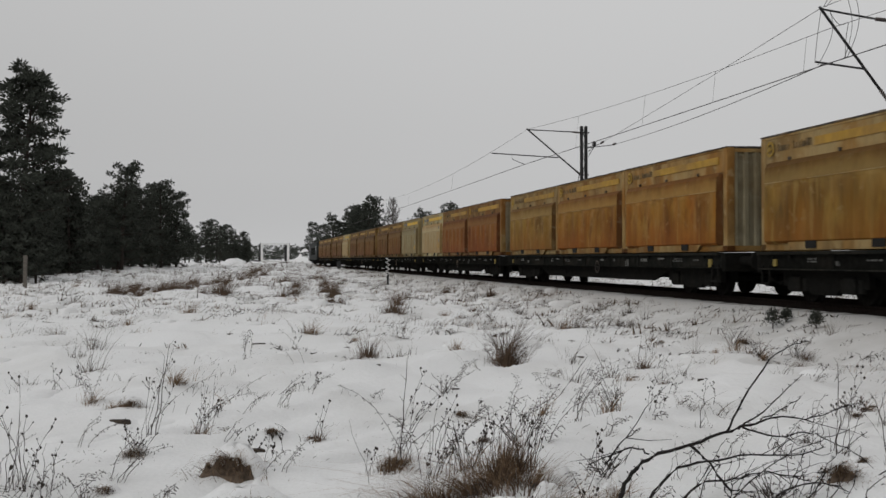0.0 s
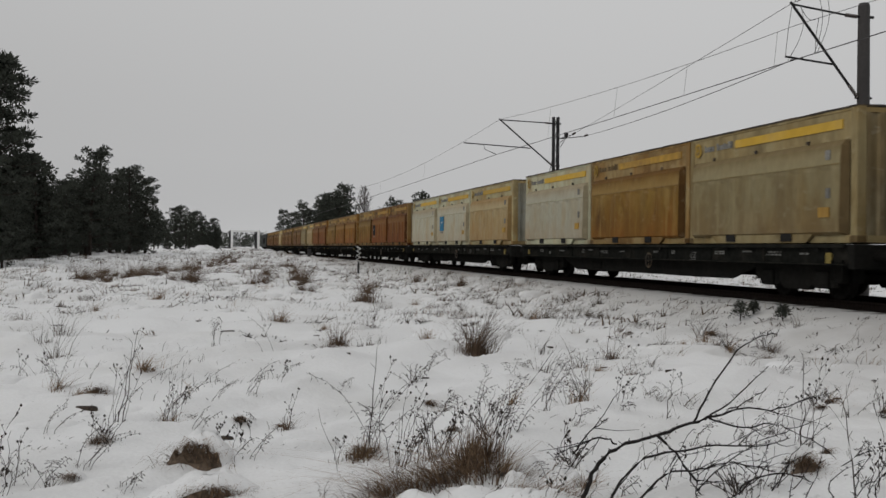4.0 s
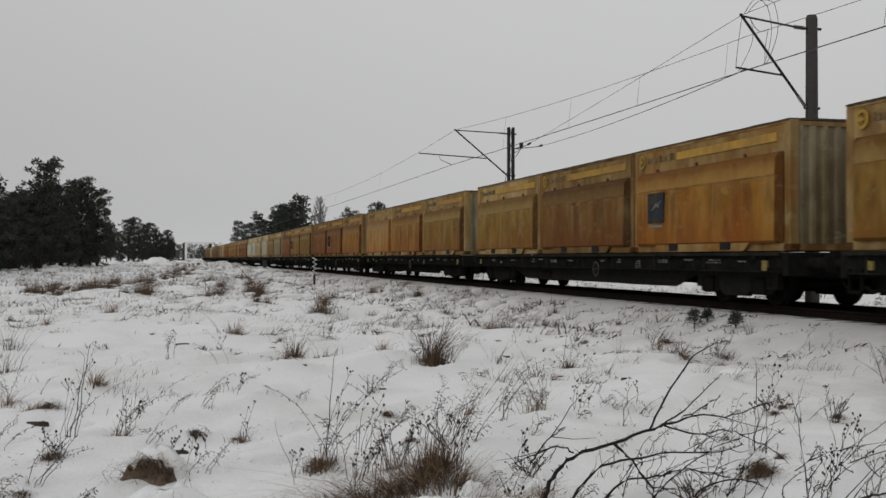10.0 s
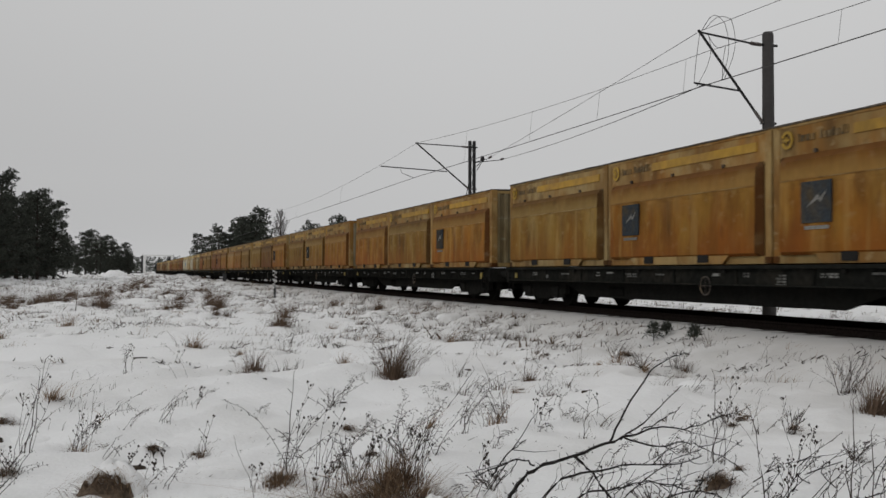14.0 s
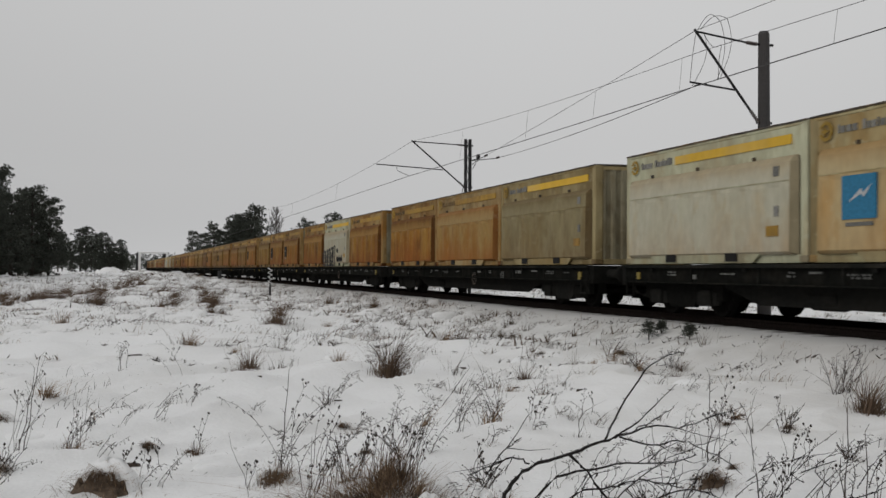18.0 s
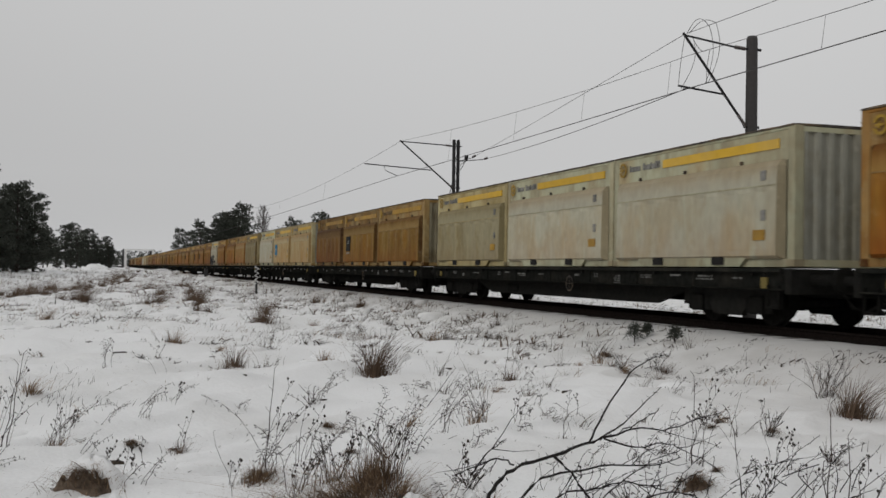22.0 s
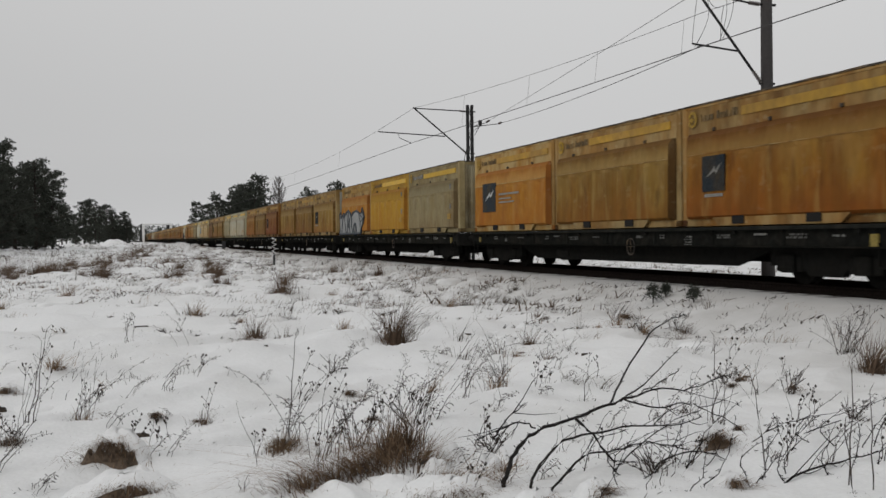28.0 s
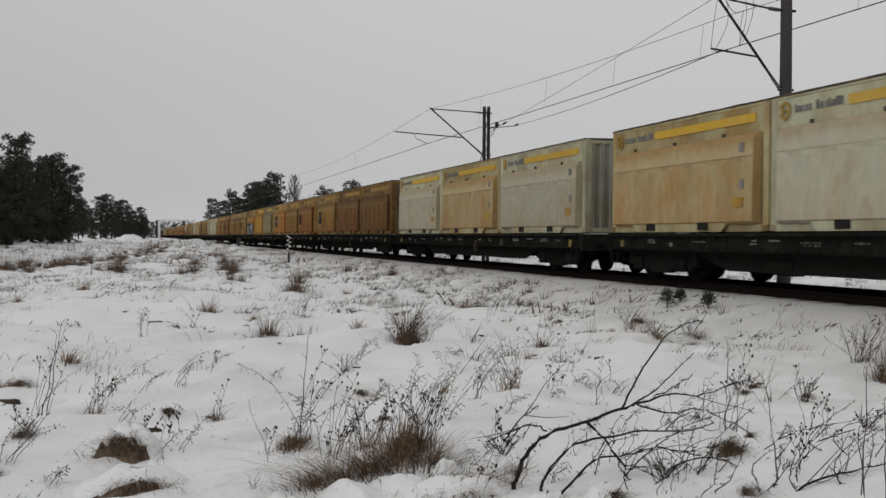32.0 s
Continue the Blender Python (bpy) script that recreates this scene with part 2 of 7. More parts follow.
M_RAIL = material("rusty_rail", (0.014, 0.011, 0.010), 0.8, 0.0, grain=20, vary=0.3, matt=True)
M_SLEEPER = material("old_sleeper", (0.07, 0.06, 0.055), 0.9, grain=20, vary=0.3, tone=(0.5, 0.5, 0.5), tone_scale=2)
M_CONCRETE = material("mast_concrete", (0.062, 0.058, 0.057), 0.85, grain=15, vary=0.08, bump=0.2, tone=(0.05, 0.047, 0.046), tone_scale=1.5)
M_STEEL = material("dark_steel", (0.026, 0.025, 0.026), 0.75, 0.0, grain=20, vary=0.3)
M_WIRE = material("overhead_wire", (0.05, 0.047, 0.046), 0.55, 0.5)
M_PORCELAIN = material("brown_insulator", (0.045, 0.03, 0.026), 0.3)
M_WHITE = material("white_paint", (0.72, 0.72, 0.71), 0.6, grain=8, vary=0.08, tone=(0.45, 0.44, 0.42), tone_scale=2, tone_at=(0.55, 0.8))
M_BLACK = material("black_paint", (0.02, 0.02, 0.021), 0.6, grain=12, vary=0.25)
M_FRAME = material("grimy_wagon_frame", (0.0135, 0.0135, 0.0125), 0.9, 0.0, grain=10, vary=0.18, tone=(0.018, 0.017, 0.015), tone_scale=2.0, tone_at=(0.4, 0.8), spread=0.3, matt=True)
M_SILL = material("dusty_side_sill", (0.0135, 0.014, 0.0125), 0.9, 0.0, grain=8, vary=0.3, tone=(0.026, 0.024, 0.020), tone_scale=1.6, tone_at=(0.45, 0.75), spread=0.3, matt=True)
M_WHEEL = material("wheel_steel", (0.016, 0.015, 0.014), 0.8, 0.0, grain=14, vary=0.3, matt=True)
M_MARK = material("small_white_marking", (0.12, 0.12, 0.112), 0.75, grain=18, vary=0.55, spread=0.45)
M_YPLATE = material("worn_yellow_marking", (0.20, 0.15, 0.03), 0.7, grain=30, vary=0.25, spread=0.2)
M_LOCO = material("dark_engine_paint", (0.016, 0.019, 0.018), 0.75, grain=6, vary=0.3)
M_GLASS = material("dark_cab_glass", (0.02, 0.025, 0.03), 0.1)
M_ROOF = material("sooty_lid", (0.055, 0.048, 0.042), 0.85, grain=8, vary=0.35, tone=(0.13, 0.09, 0.05), tone_scale=2, spread=0.2)
M_POCKET = material("black_fork_pocket", (0.012, 0.011, 0.010), 0.9)
M_RING = material("ochre_ring_mark", (0.30, 0.18, 0.012), 0.65, grain=20, vary=0.25, spread=0.2)
M_LETTER = material("faded_grey_lettering", (0.16, 0.155, 0.14), 0.7, grain=30, vary=0.35, spread=0.3)
M_LETTER_RUST = material("rust_covered_lettering", (0.115, 0.078, 0.036), 0.75, grain=14, vary=0.4, tone=(0.20, 0.12, 0.04), tone_scale=3, spread=0.3)
M_STRIPE = material("yellow_stripe", (0.52, 0.31, 0.015), 0.6, grain=4, vary=0.07, tone=(0.50, 0.32, 0.06), tone_scale=0.8, spread=0.2)
M_STRIPE_RUST = material("rusty_yellow_stripe", (0.34, 0.19, 0.014), 0.65, grain=5, vary=0.2, tone=(0.22, 0.12, 0.025), tone_scale=1.1, tone_at=(0.42, 0.75), spread=0.2)
M_BLUE = material("blue_emblem", (0.03, 0.16, 0.28), 0.8, grain=20, vary=0.2)
M_DARKBLUE = material("grimy_blue_emblem", (0.034, 0.040, 0.046), 0.9, grain=20, vary=0.25, tone=(0.065, 0.052, 0.036), tone_scale=3, spread=0.2, matt=True)
M_SILVER = material("silver_spray_paint", (0.27, 0.275, 0.27), 0.55, grain=12, vary=0.15, tone=(0.21, 0.215, 0.21), tone_scale=2)
M_PALE = material("pale_emblem_paint", (0.42, 0.43, 0.43), 0.6, grain=12, vary=0.15)
M_SPRAY = material("black_spray_paint", (0.02, 0.02, 0.023), 0.6, grain=12, vary=0.2)
M_NAVY = material("navy_spray_paint", (0.030, 0.040, 0.052), 0.6, grain=10, vary=0.3)

# main coat, rust, run-down dirt; coat, rust and dirt of the frame and upper band; coat of the upper flap
COATS = {
    "white": ((0.83, 0.79, 0.60), (0.80, 0.62, 0.36), (0.62, 0.52, 0.32), (0.84, 0.80, 0.63), (0.66, 0.56, 0.34), (0.48, 0.42, 0.27), (0.78, 0.65, 0.44), 0.24, 0.32),
    "cream": ((0.82, 0.63, 0.32), (0.77, 0.45, 0.15), (0.54, 0.34, 0.12), (0.80, 0.71, 0.46), (0.62, 0.44, 0.18), (0.44, 0.32, 0.14), (0.66, 0.44, 0.20), 0.38, 0.5),
    "peach": ((0.62, 0.38, 0.11), (0.60, 0.25, 0.03), (0.40, 0.15, 0.025), (0.60, 0.49, 0.28), (0.52, 0.31, 0.09), (0.36, 0.22, 0.08), (0.50, 0.28, 0.09), 0.50, 0.7),
    "ochre": ((0.46, 0.265, 0.045), (0.44, 0.195, 0.016), (0.15, 0.068, 0.012), (0.56, 0.43, 0.21), (0.46, 0.26, 0.07), (0.23, 0.13, 0.045), (0.28, 0.137, 0.028), 0.50, 0.9),
    "amber": ((0.50, 0.305, 0.058), (0.45, 0.215, 0.022), (0.20, 0.090, 0.012), (0.60, 0.46, 0.23), (0.50, 0.30, 0.08), (0.26, 0.15, 0.05), (0.36, 0.19, 0.034), 0.45, 0.9),
    "orange": ((0.54, 0.265, 0.030), (0.50, 0.175, 0.009), (0.17, 0.060, 0.008), (0.54, 0.39, 0.17), (0.46, 0.225, 0.045), (0.23, 0.11, 0.03), (0.31, 0.135, 0.025), 0.52, 0.95),
    "rust": ((0.41, 0.160, 0.021), (0.38, 0.105, 0.008), (0.14, 0.042, 0.007), (0.43, 0.28, 0.11), (0.36, 0.155, 0.03), (0.17, 0.075, 0.02), (0.25, 0.098, 0.02), 0.52, 0.95),
    "brown": ((0.31, 0.155, 0.032), (0.29, 0.110, 0.013), (0.12, 0.048, 0.010), (0.36, 0.24, 0.09), (0.30, 0.15, 0.03), (0.13, 0.07, 0.02), (0.18, 0.088, 0.024), 0.5, 0.9),
    "khaki": ((0.68, 0.60, 0.36), (0.62, 0.48, 0.22), (0.42, 0.34, 0.16), (0.72, 0.65, 0.40), (0.58, 0.46, 0.20), (0.42, 0.33, 0.14), (0.60, 0.50, 0.27), 0.38, 0.6),
    "tan": ((0.50, 0.41, 0.21), (0.44, 0.31, 0.12), (0.27, 0.18, 0.075), (0.55, 0.48, 0.28), (0.44, 0.33, 0.14), (0.30, 0.22, 0.10), (0.45, 0.36, 0.18), 0.4, 0.6),
    "vivid": ((0.72, 0.31, 0.022), (0.66, 0.22, 0.010), (0.42, 0.14, 0.016), (0.72, 0.55, 0.26), (0.62, 0.33, 0.06), (0.36, 0.18, 0.04), (0.60, 0.26, 0.03), 0.40, 0.6),
    "yellow": ((0.78, 0.42, 0.02), (0.72, 0.34, 0.012), (0.55, 0.22, 0.012), (0.74, 0.46, 0.05), (0.62, 0.34, 0.03), (0.40, 0.22, 0.03), (0.66, 0.34, 0.02), 0.35, 0.5),
}
PAINTS = {}
for _name, (_p, _r, _l, _bp, _br, _bl, _fp, _am, _st) in COATS.items():
    # the fourth coat darkens the slanted panel ends: their shade and dirt as colour
    _shade_grime = tuple(0.7 * x for x in _l)
    PAINTS[_name] = (dirty_paint(_name + "_panel", _p, _r, _l, _am, _st, low_rust=0.78 if _am > 0.44 else 0.25), dirty_paint(_name + "_band", (min(0.85, 1.14 * _bp[0]), 1.06 * _bp[1], 0.92 * _bp[2]), (1.15 * _br[0], 1.08 * _br[1], _br[2]), _bl, 0.8 * _am + 0.22, 0.85),
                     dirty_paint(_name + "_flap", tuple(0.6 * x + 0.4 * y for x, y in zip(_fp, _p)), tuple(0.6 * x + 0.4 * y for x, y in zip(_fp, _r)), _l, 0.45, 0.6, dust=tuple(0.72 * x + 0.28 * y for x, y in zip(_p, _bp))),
                     dirty_paint(_name + "_shade_grime", tuple(0.9 * x + 0.06 * y for x, y in zip(_l, _p)), tuple(0.8 * x for x in _l), _shade_grime, 0.5, 0.7))
M_ENDWALL = dirty_paint("pale_end_wall", (0.60, 0.595, 0.50), (0.50, 0.45, 0.32), (0.33, 0.29, 0.19), 0.3, 0.5)
M_ENDMID = dirty_paint("yellowed_end_wall", (0.56, 0.50, 0.33), (0.44, 0.33, 0.16), (0.20, 0.14, 0.07), 0.4, 0.8)
M_ENDDARK = dirty_paint("stained_end_wall", (0.52, 0.42, 0.26), (0.40, 0.27, 0.13), (0.22, 0.14, 0.07), 0.4, 0.6)


# ---- mesh helpers ----
def mesh_of(name, bm, mat=None, smooth=False):
    me = bpy.data.meshes.new(name)
    bm.normal_update()
    bm.to_mesh(me)
    bm.free()
    if mat:
        me.materials.append(mat)
    if smooth:
        me.shade_smooth()
    return me


def part(name, bm, mat, parent, label="", smooth=False, at=None):
    ob = new(name, bm if isinstance(bm, bpy.types.Mesh) else mesh_of(name, bm, mat, smooth))
    ob.parent = parent
    if at is not None:
        ob.location = at
    if label:
        ob["label"] = label
    return ob


def box(bm, x0, y0, z0, x1, y1, z1, bevel=0.0):
    v = [bm.verts.new((x, y, z)) for z in (z0, z1) for x, y in ((x0, y0), (x1, y0), (x1, y1), (x0, y1))]
    fs = [bm.faces.new([v[i] for i in q]) for q in ((3, 2, 1, 0), (4, 5, 6, 7), (0, 1, 5, 4), (1, 2, 6, 5), (2, 3, 7, 6), (3, 0, 4, 7))]
    if bevel:
        bmesh.ops.bevel(bm, geom=list({e for f in fs for e in f.edges}), offset=bevel, segments=1, affect="EDGES")
    return bm


def boxes(*rows, bevel=0.0):
    bm = bmesh.new()
    for r in rows:
        box(bm, *r, bevel=bevel)
    return bm


def tube(bm, pts, radii, sides=6):
    """A tapering tube along a line of points."""
    pts = [Vector(p) for p in pts]
    rings = []
    for i, p in enumerate(pts):
        d = (pts[min(i + 1, len(pts) - 1)] - pts[max(i - 1, 0)]).normalized()
        a = d.orthogonal().normalized()
        b = d.cross(a)
        r = float(radii[i] if hasattr(radii, "__len__") else radii)
        rings.append([bm.verts.new(p + r * (math.cos(6.2832 * k / sides) * a + math.sin(6.2832 * k / sides) * b)) for k in range(sides)])
    for r0, r1 in zip(rings, rings[1:]):
        # turn the second ring so that the quads do not twist
        s = min(range(sides), key=lambda k: (r1[k].co - r0[0].co).length)
        for k in range(sides):
            bm.faces.new((r0[k], r0[(k + 1) % sides], r1[(k + 1 + s) % sides], r1[(k + s) % sides]))
    bm.faces.new(rings[0][::-1])
    bm.faces.new(rings[-1])
    return bm


def prism(bm, outline, x0, x1):
    """An outline of (y, z) pairs drawn out along x."""
    a = [bm.verts.new((x0, y, z)) for y, z in outline]
    b = [bm.verts.new((x1, y, z)) for y, z in outline]
    bm.faces.new(a)
    bm.faces.new(b[::-1])
    for i in range(len(a)):
        j = (i + 1) % len(a)
        bm.faces.new((a[j], a[i], b[i], b[j]))
    bmesh.ops.recalc_face_normals(bm, faces=bm.faces)
    return bm


def value_noise(x, y, s):
    xi, yi = np.floor(x), np.floor(y)
    u, v = x - xi, y - yi

    def h(a, b):
        w = np.sin(a * 127.1 + b * 311.7 + s * 74.7) * 43758.5453
        return w - np.floor(w)
    u, v = u * u * (3 - 2 * u), v * v * (3 - 2 * v)
    return (h(xi, yi) * (1 - u) + h(xi + 1, yi) * u) * (1 - v) + (h(xi, yi + 1) * (1 - u) + h(xi + 1, yi + 1) * u) * v - 0.5


def ease(a, b, x):
    t = np.clip((x - a) / (b - a), 0, 1)
    return t * t * (3 - 2 * t)


TRACK_X = 11.5


def ground_height(x, y):
    x, y = np.asarray(x, float), np.asarray(y, float)
    d = np.hypot(x, y)
    z = -0.45 + 0.55 * ease(35, 130, d)
    z = z + 0.16 * value_noise(x / 9, y / 9, 1) * ease(0, 12, d) + 0.1 * value_noise(x / 2.7, y / 2.7, 2)
    p, q = 0.81 * x + 0.58 * y, -0.58 * x + 0.81 * y
    z = z + 0.12 * value_noise(p / 0.9, q / 0.7, 3) + 0.045 * value_noise(p / 0.37, q / 0.3, 4)
    drift = 1 - 2 * np.abs(value_noise(p / 2.6, q / 0.85, 21))
    z = z + 0.10 * np.clip(drift, 0, 1) ** 3 * ease(4, 8, d) + 0.16 * np.clip(value_noise(p / 1.7, q / 1.3, 22) - 0.15, 0, 1) - 0.05
    z = z + 0.022 * value_noise(p / 0.16, q / 0.14, 23) * (1 - ease(9, 15, d))
    z = z + 0.16 * np.abs(value_noise(x / 1.1 + 0.3 * y, y / 1.9, 6)) * ease(3, 9, d) - 0.04
    z = z + 0.5 * np.clip(value_noise(x / 2.2, y / 3.5, 8) - 0.12, 0, 1) * ease(24, 34, d)
    w = 1 - ease(1.9, 4.2, np.abs(x - TRACK_X))
    return z * (1 - w) + (-0.15 + 0.012 * value_noise(x / 0.4, y / 0.4, 5)) * w


def gz(x, y):
    return float(ground_height(x, y))


# ---- ground ----
def build_ground():
    fan = np.concatenate([np.linspace(-42, 42, 380), np.linspace(45, 315, 61)])
    rad = np.concatenate([[0.6, 1.2], np.geomspace(1.8, 260, 640), np.geomspace(300, 4500, 14)])
    a, r = np.meshgrid(np.radians(fan + 15), rad)
    x, y = r * np.sin(a), r * np.cos(a)
    far = ease(240, 400, r)
    z = ground_height(x, y) * (1 - far) + 0.1 * far
    n, m = len(rad), len(fan)
    verts = np.stack([x, y, z], -1).reshape(-1, 3).tolist() + [(0, 0, -0.45)]
    faces = [(i * m + j, i * m + (j + 1) % m, (i + 1) * m + (j + 1) % m, (i + 1) * m + j) for i in range(n - 1) for j in range(m)]
    faces += [(len(verts) - 1, (j + 1) % m, j) for j in range(m)]
    me = bpy.data.meshes.new("ground")
    me.from_pydata(verts, [], [f[::-1] for f in faces])
    me.materials.append(M_FIELD)
    me.shade_smooth()
    ob = tagged(new("ground", me), "uneven field covered with thin fresh snow", "snowy ground", kind="structure")
    return ob


ground = build_ground()


# ---- railway track ----
def build_track():
    track = tagged(new("railway_track"), "single railway track, rails bare, sleepers under snow", "railway track", kind="structure")
    for side in (-1, 1):
        bm = bmesh.new()
        xr = TRACK_X + side * 0.75
        prof = ((-0.07, -0.17), (0.07, -0.17), (0.07, -0.15), (0.015, -0.12), (0.015, -0.045), (0.036, -0.03), (0.036, 0.0),
                (-0.036, 0.0), (-0.036, -0.03), (-0.015, -0.045), (-0.015, -0.12), (-0.07, -0.15))
        a = [bm.verts.new((xr + u, -60, w)) for u, w in prof]
        b = [bm.verts.new((xr + u, 700, w)) for u, w in prof]
        for i in range(len(a)):
            j = (i + 1) % len(a)
            bm.faces.new((a[i], a[j], b[j], b[i]))
        part("rail", bm, M_RAIL, track, "dark rusty running rail")
    me = mesh_of("sleeper", boxes((-1.25, -0.12, -0.2, 1.25, 0.12, -0.105), bevel=0.015), M_SLEEPER)
    for i in range(80):
        part("sleeper", me, None, track, at=(TRACK_X, 4 + i * 0.6, random.uniform(-0.055, -0.035)))
    return track


build_track()


# ---- overhead line ----
MAST_X = 14.0


def rod(name, a, b, r, mat, parent, label="", sides=6):
    return part(name, tube(bmesh.new(), (a, b), r, sides), mat, parent, label)


def insulator(parent, a, b, r=0.05):
    a, b = Vector(a), Vector(b)
    pts, rad = [], []
    for i in range(13):
        pts.append(a.lerp(b, i / 12))
        rad.append(r if i % 2 else r * 0.5)
    return part("insulator", tube(bmesh.new(), pts, rad, 8), M_PORCELAIN, parent, "brown ribbed porcelain insulator")


def cantilever(mast, y, tip, strut_z, reg_a, reg_b, drop, top_z):
    """The bracket of one mast: top tie, slanting strut, registration arm."""
    x0 = MAST_X
    insulator(mast, (x0 - 0.18, y, top_z), (x0 - 0.46, y, top_z + 0.02))
    rod("top_tie", (x0 - 0.46, y, top_z + 0.02), tip, 0.022, M_STEEL, mast)
    foot = Vector((x0 - 0.14, y, strut_z))
    up = (Vector(tip) - foot).normalized()
    insulator(mast, foot, foot + 0.34 * up)
    rod("strut", foot + 0.34 * up, Vector(tip) + 0.06 * up, 0.03, M_STEEL, mast)
    rod("registration_arm", reg_a, reg_b, 0.022, M_STEEL, mast)
    tube_pts = [Vector(drop) + Vector((-0.55, 0, 0.36)), Vector(drop) + Vector((-0.5, 0, 0.2)), Vector(drop)] if reg_a.x < 11 else [Vector(drop) + Vector((0.3, 0, 0.05)), Vector(drop)]
    part("steady_arm", tube(bmesh.new(), tube_pts, 0.013, 5), M_STEEL, mast)
    rod("mast_clamp", (x0 - 0.2, y, strut_z), (x0 + 0.2, y, strut_z), 0.03, M_STEEL, mast)
    rod("mast_clamp", (x0 - 0.22, y, top_z), (x0 + 0.24, y, top_z), 0.03, M_STEEL, mast)


def concrete_mast(y):
    mast = tagged(new("overhead_line_mast"), "round grey concrete mast with a steel bracket", "catenary mast", "overhead line masts")
    mast.location = (0, 0, 0)
    base = gz(MAST_X, y) - 0.15
    bm = bmesh.new()
    tube(bm, [(MAST_X, y, base), (MAST_X, y, 3.0), (MAST_X, y, 6.24), (MAST_X, y, 6.3)], [0.155, 0.14, 0.125, 0.10], 14)
    part("pole", bm, M_CONCRETE, mast)
    cantilever(mast, y, (12.25, y, 6.18), 4.22, Vector((12.10, y, 5.04)), Vector((13.3, y, 4.92)), (12.22, y, 4.97), 6.0)
    return mast


Y1, Y2 = 20.38, 41.3


def lattice_mast(y):
    mast = tagged(new("overhead_line_mast"), "dark steel lattice mast with bracket and anchored wires", "catenary mast", "overhead line masts")
    base = gz(MAST_X, y) - 0.1
    for s in (-1, 1):
        part("channel_post", boxes((MAST_X + s * 0.095 - 0.045, y - 0.09, base, MAST_X + s * 0.095 + 0.045, y + 0.09, 6.32), bevel=0.008), M_STEEL, mast)
    n = 13
    for i in range(n):
        z0, z1 = base + (6.3 - base) * i / n, base + (6.3 - base) * (i + 1) / n
        a, b = (-0.08, 0.08) if i % 2 else (0.08, -0.08)
        for dy in (-0.07, 0.07):
            rod("lattice_bar", (MAST_X + a, y + dy, z0), (MAST_X + b, y + dy, z1), 0.013, M_STEEL, mast, sides=4)
    cantilever(mast, y, (11.60, y, 6.13), 4.30, Vector((10.07, y, 5.14)), Vector((12.91, y, 5.0)), (11.46, y, 4.70), 6.05)
    # straining gear on the side towards the viewer
    box_at = (MAST_X + 0.32, y - 0.4, 5.55)
    part("tension_wheel", tube(bmesh.new(), (Vector(box_at) + Vector((-0.05, 0, 0)), Vector(box_at) + Vector((0.05, 0, 0))), 0.11, 12), M_STEEL, mast)
    for k, dz in enumerate((5.25, 5.05)):
        rod("pull_rod", (MAST_X + 0.16, y - 0.1, dz), (MAST_X + 0.3, y - 0.5, 5.45), 0.014, M_STEEL, mast)
    for end in ((14.5, y - 0.5, 5.53), (15.0, y - 0.6, 5.49)):
        rod("anchor_rod", (MAST_X + 0.1, y, 5.42), end, 0.016, M_STEEL, mast)
        e = Vector(end)
        back = (Vector((12.25, Y1, 6.2) if end[0] < 14.8 else (12.19, Y1, 4.94)) - e).normalized()
        insulator(mast, e + 0.25 * back, e + 0.75 * back, 0.045)
    rod("stay", (MAST_X, y + 0.1, 5.0), (MAST_X, y + 4.0, gz(MAST_X, y + 4)), 0.015, M_STEEL, mast)
    return mast


concrete_mast(Y1)
lattice_mast(Y2)


def wire(name, a, b, sag, r, label, steps=14):
    a, b = Vector(a), Vector(b)
    pts = [a.lerp(b, i / steps) - Vector((0, 0, sag * 4 * (i / steps) * (1 - i / steps))) for i in range(steps + 1)]
    ob = new(name, mesh_of(name, tube(bmesh.new(), pts, r, 4), M_WIRE))
    tagged(ob, label, "overhead wire", "overhead wires")
    return pts


def at_share(pts, u):
    u *= len(pts) - 1
    i = min(int(u), len(pts) - 2)
    return pts[i].lerp(pts[i + 1], u - i)


MESS = "thin dark carrying wire strung between the masts"
CONT = "thin dark contact wire over the track"
Y0, Y3 = -14.0, 92.0
# carrying wire and contact wire of the running section
runs = [
    (wire("carrying_wire", (11.9, Y0, 5.9), (12.43, Y1, 5.76), 0.42, 0.0068, MESS), wire("contact_wire", (11.75, Y0, 4.78), (12.35, Y1, 4.99), 0.03, 0.012, CONT)),
    (wire("carrying_wire", (12.43, Y1, 5.76), (11.60, Y2, 6.15), 0.17, 0.0068, MESS), wire("contact_wire", (12.35, Y1, 4.99), (11.46, Y2, 4.70), 0.02, 0.012, CONT)),
    (wire("carrying_wire", (11.60, Y2, 6.15), (11.6, Y3, 5.9), 0.62, 0.0068, MESS), wire("contact_wire", (11.46, Y2, 4.70), (11.5, Y3, 4.5), 0.04, 0.012, CONT)),
    (wire("carrying_wire", (11.6, Y3, 5.9), (11.5, 160, 5.8), 0.7, 0.0068, MESS), wire("contact_wire", (11.5, Y3, 4.5), (11.5, 160, 4.5), 0.04, 0.012, CONT)),
]
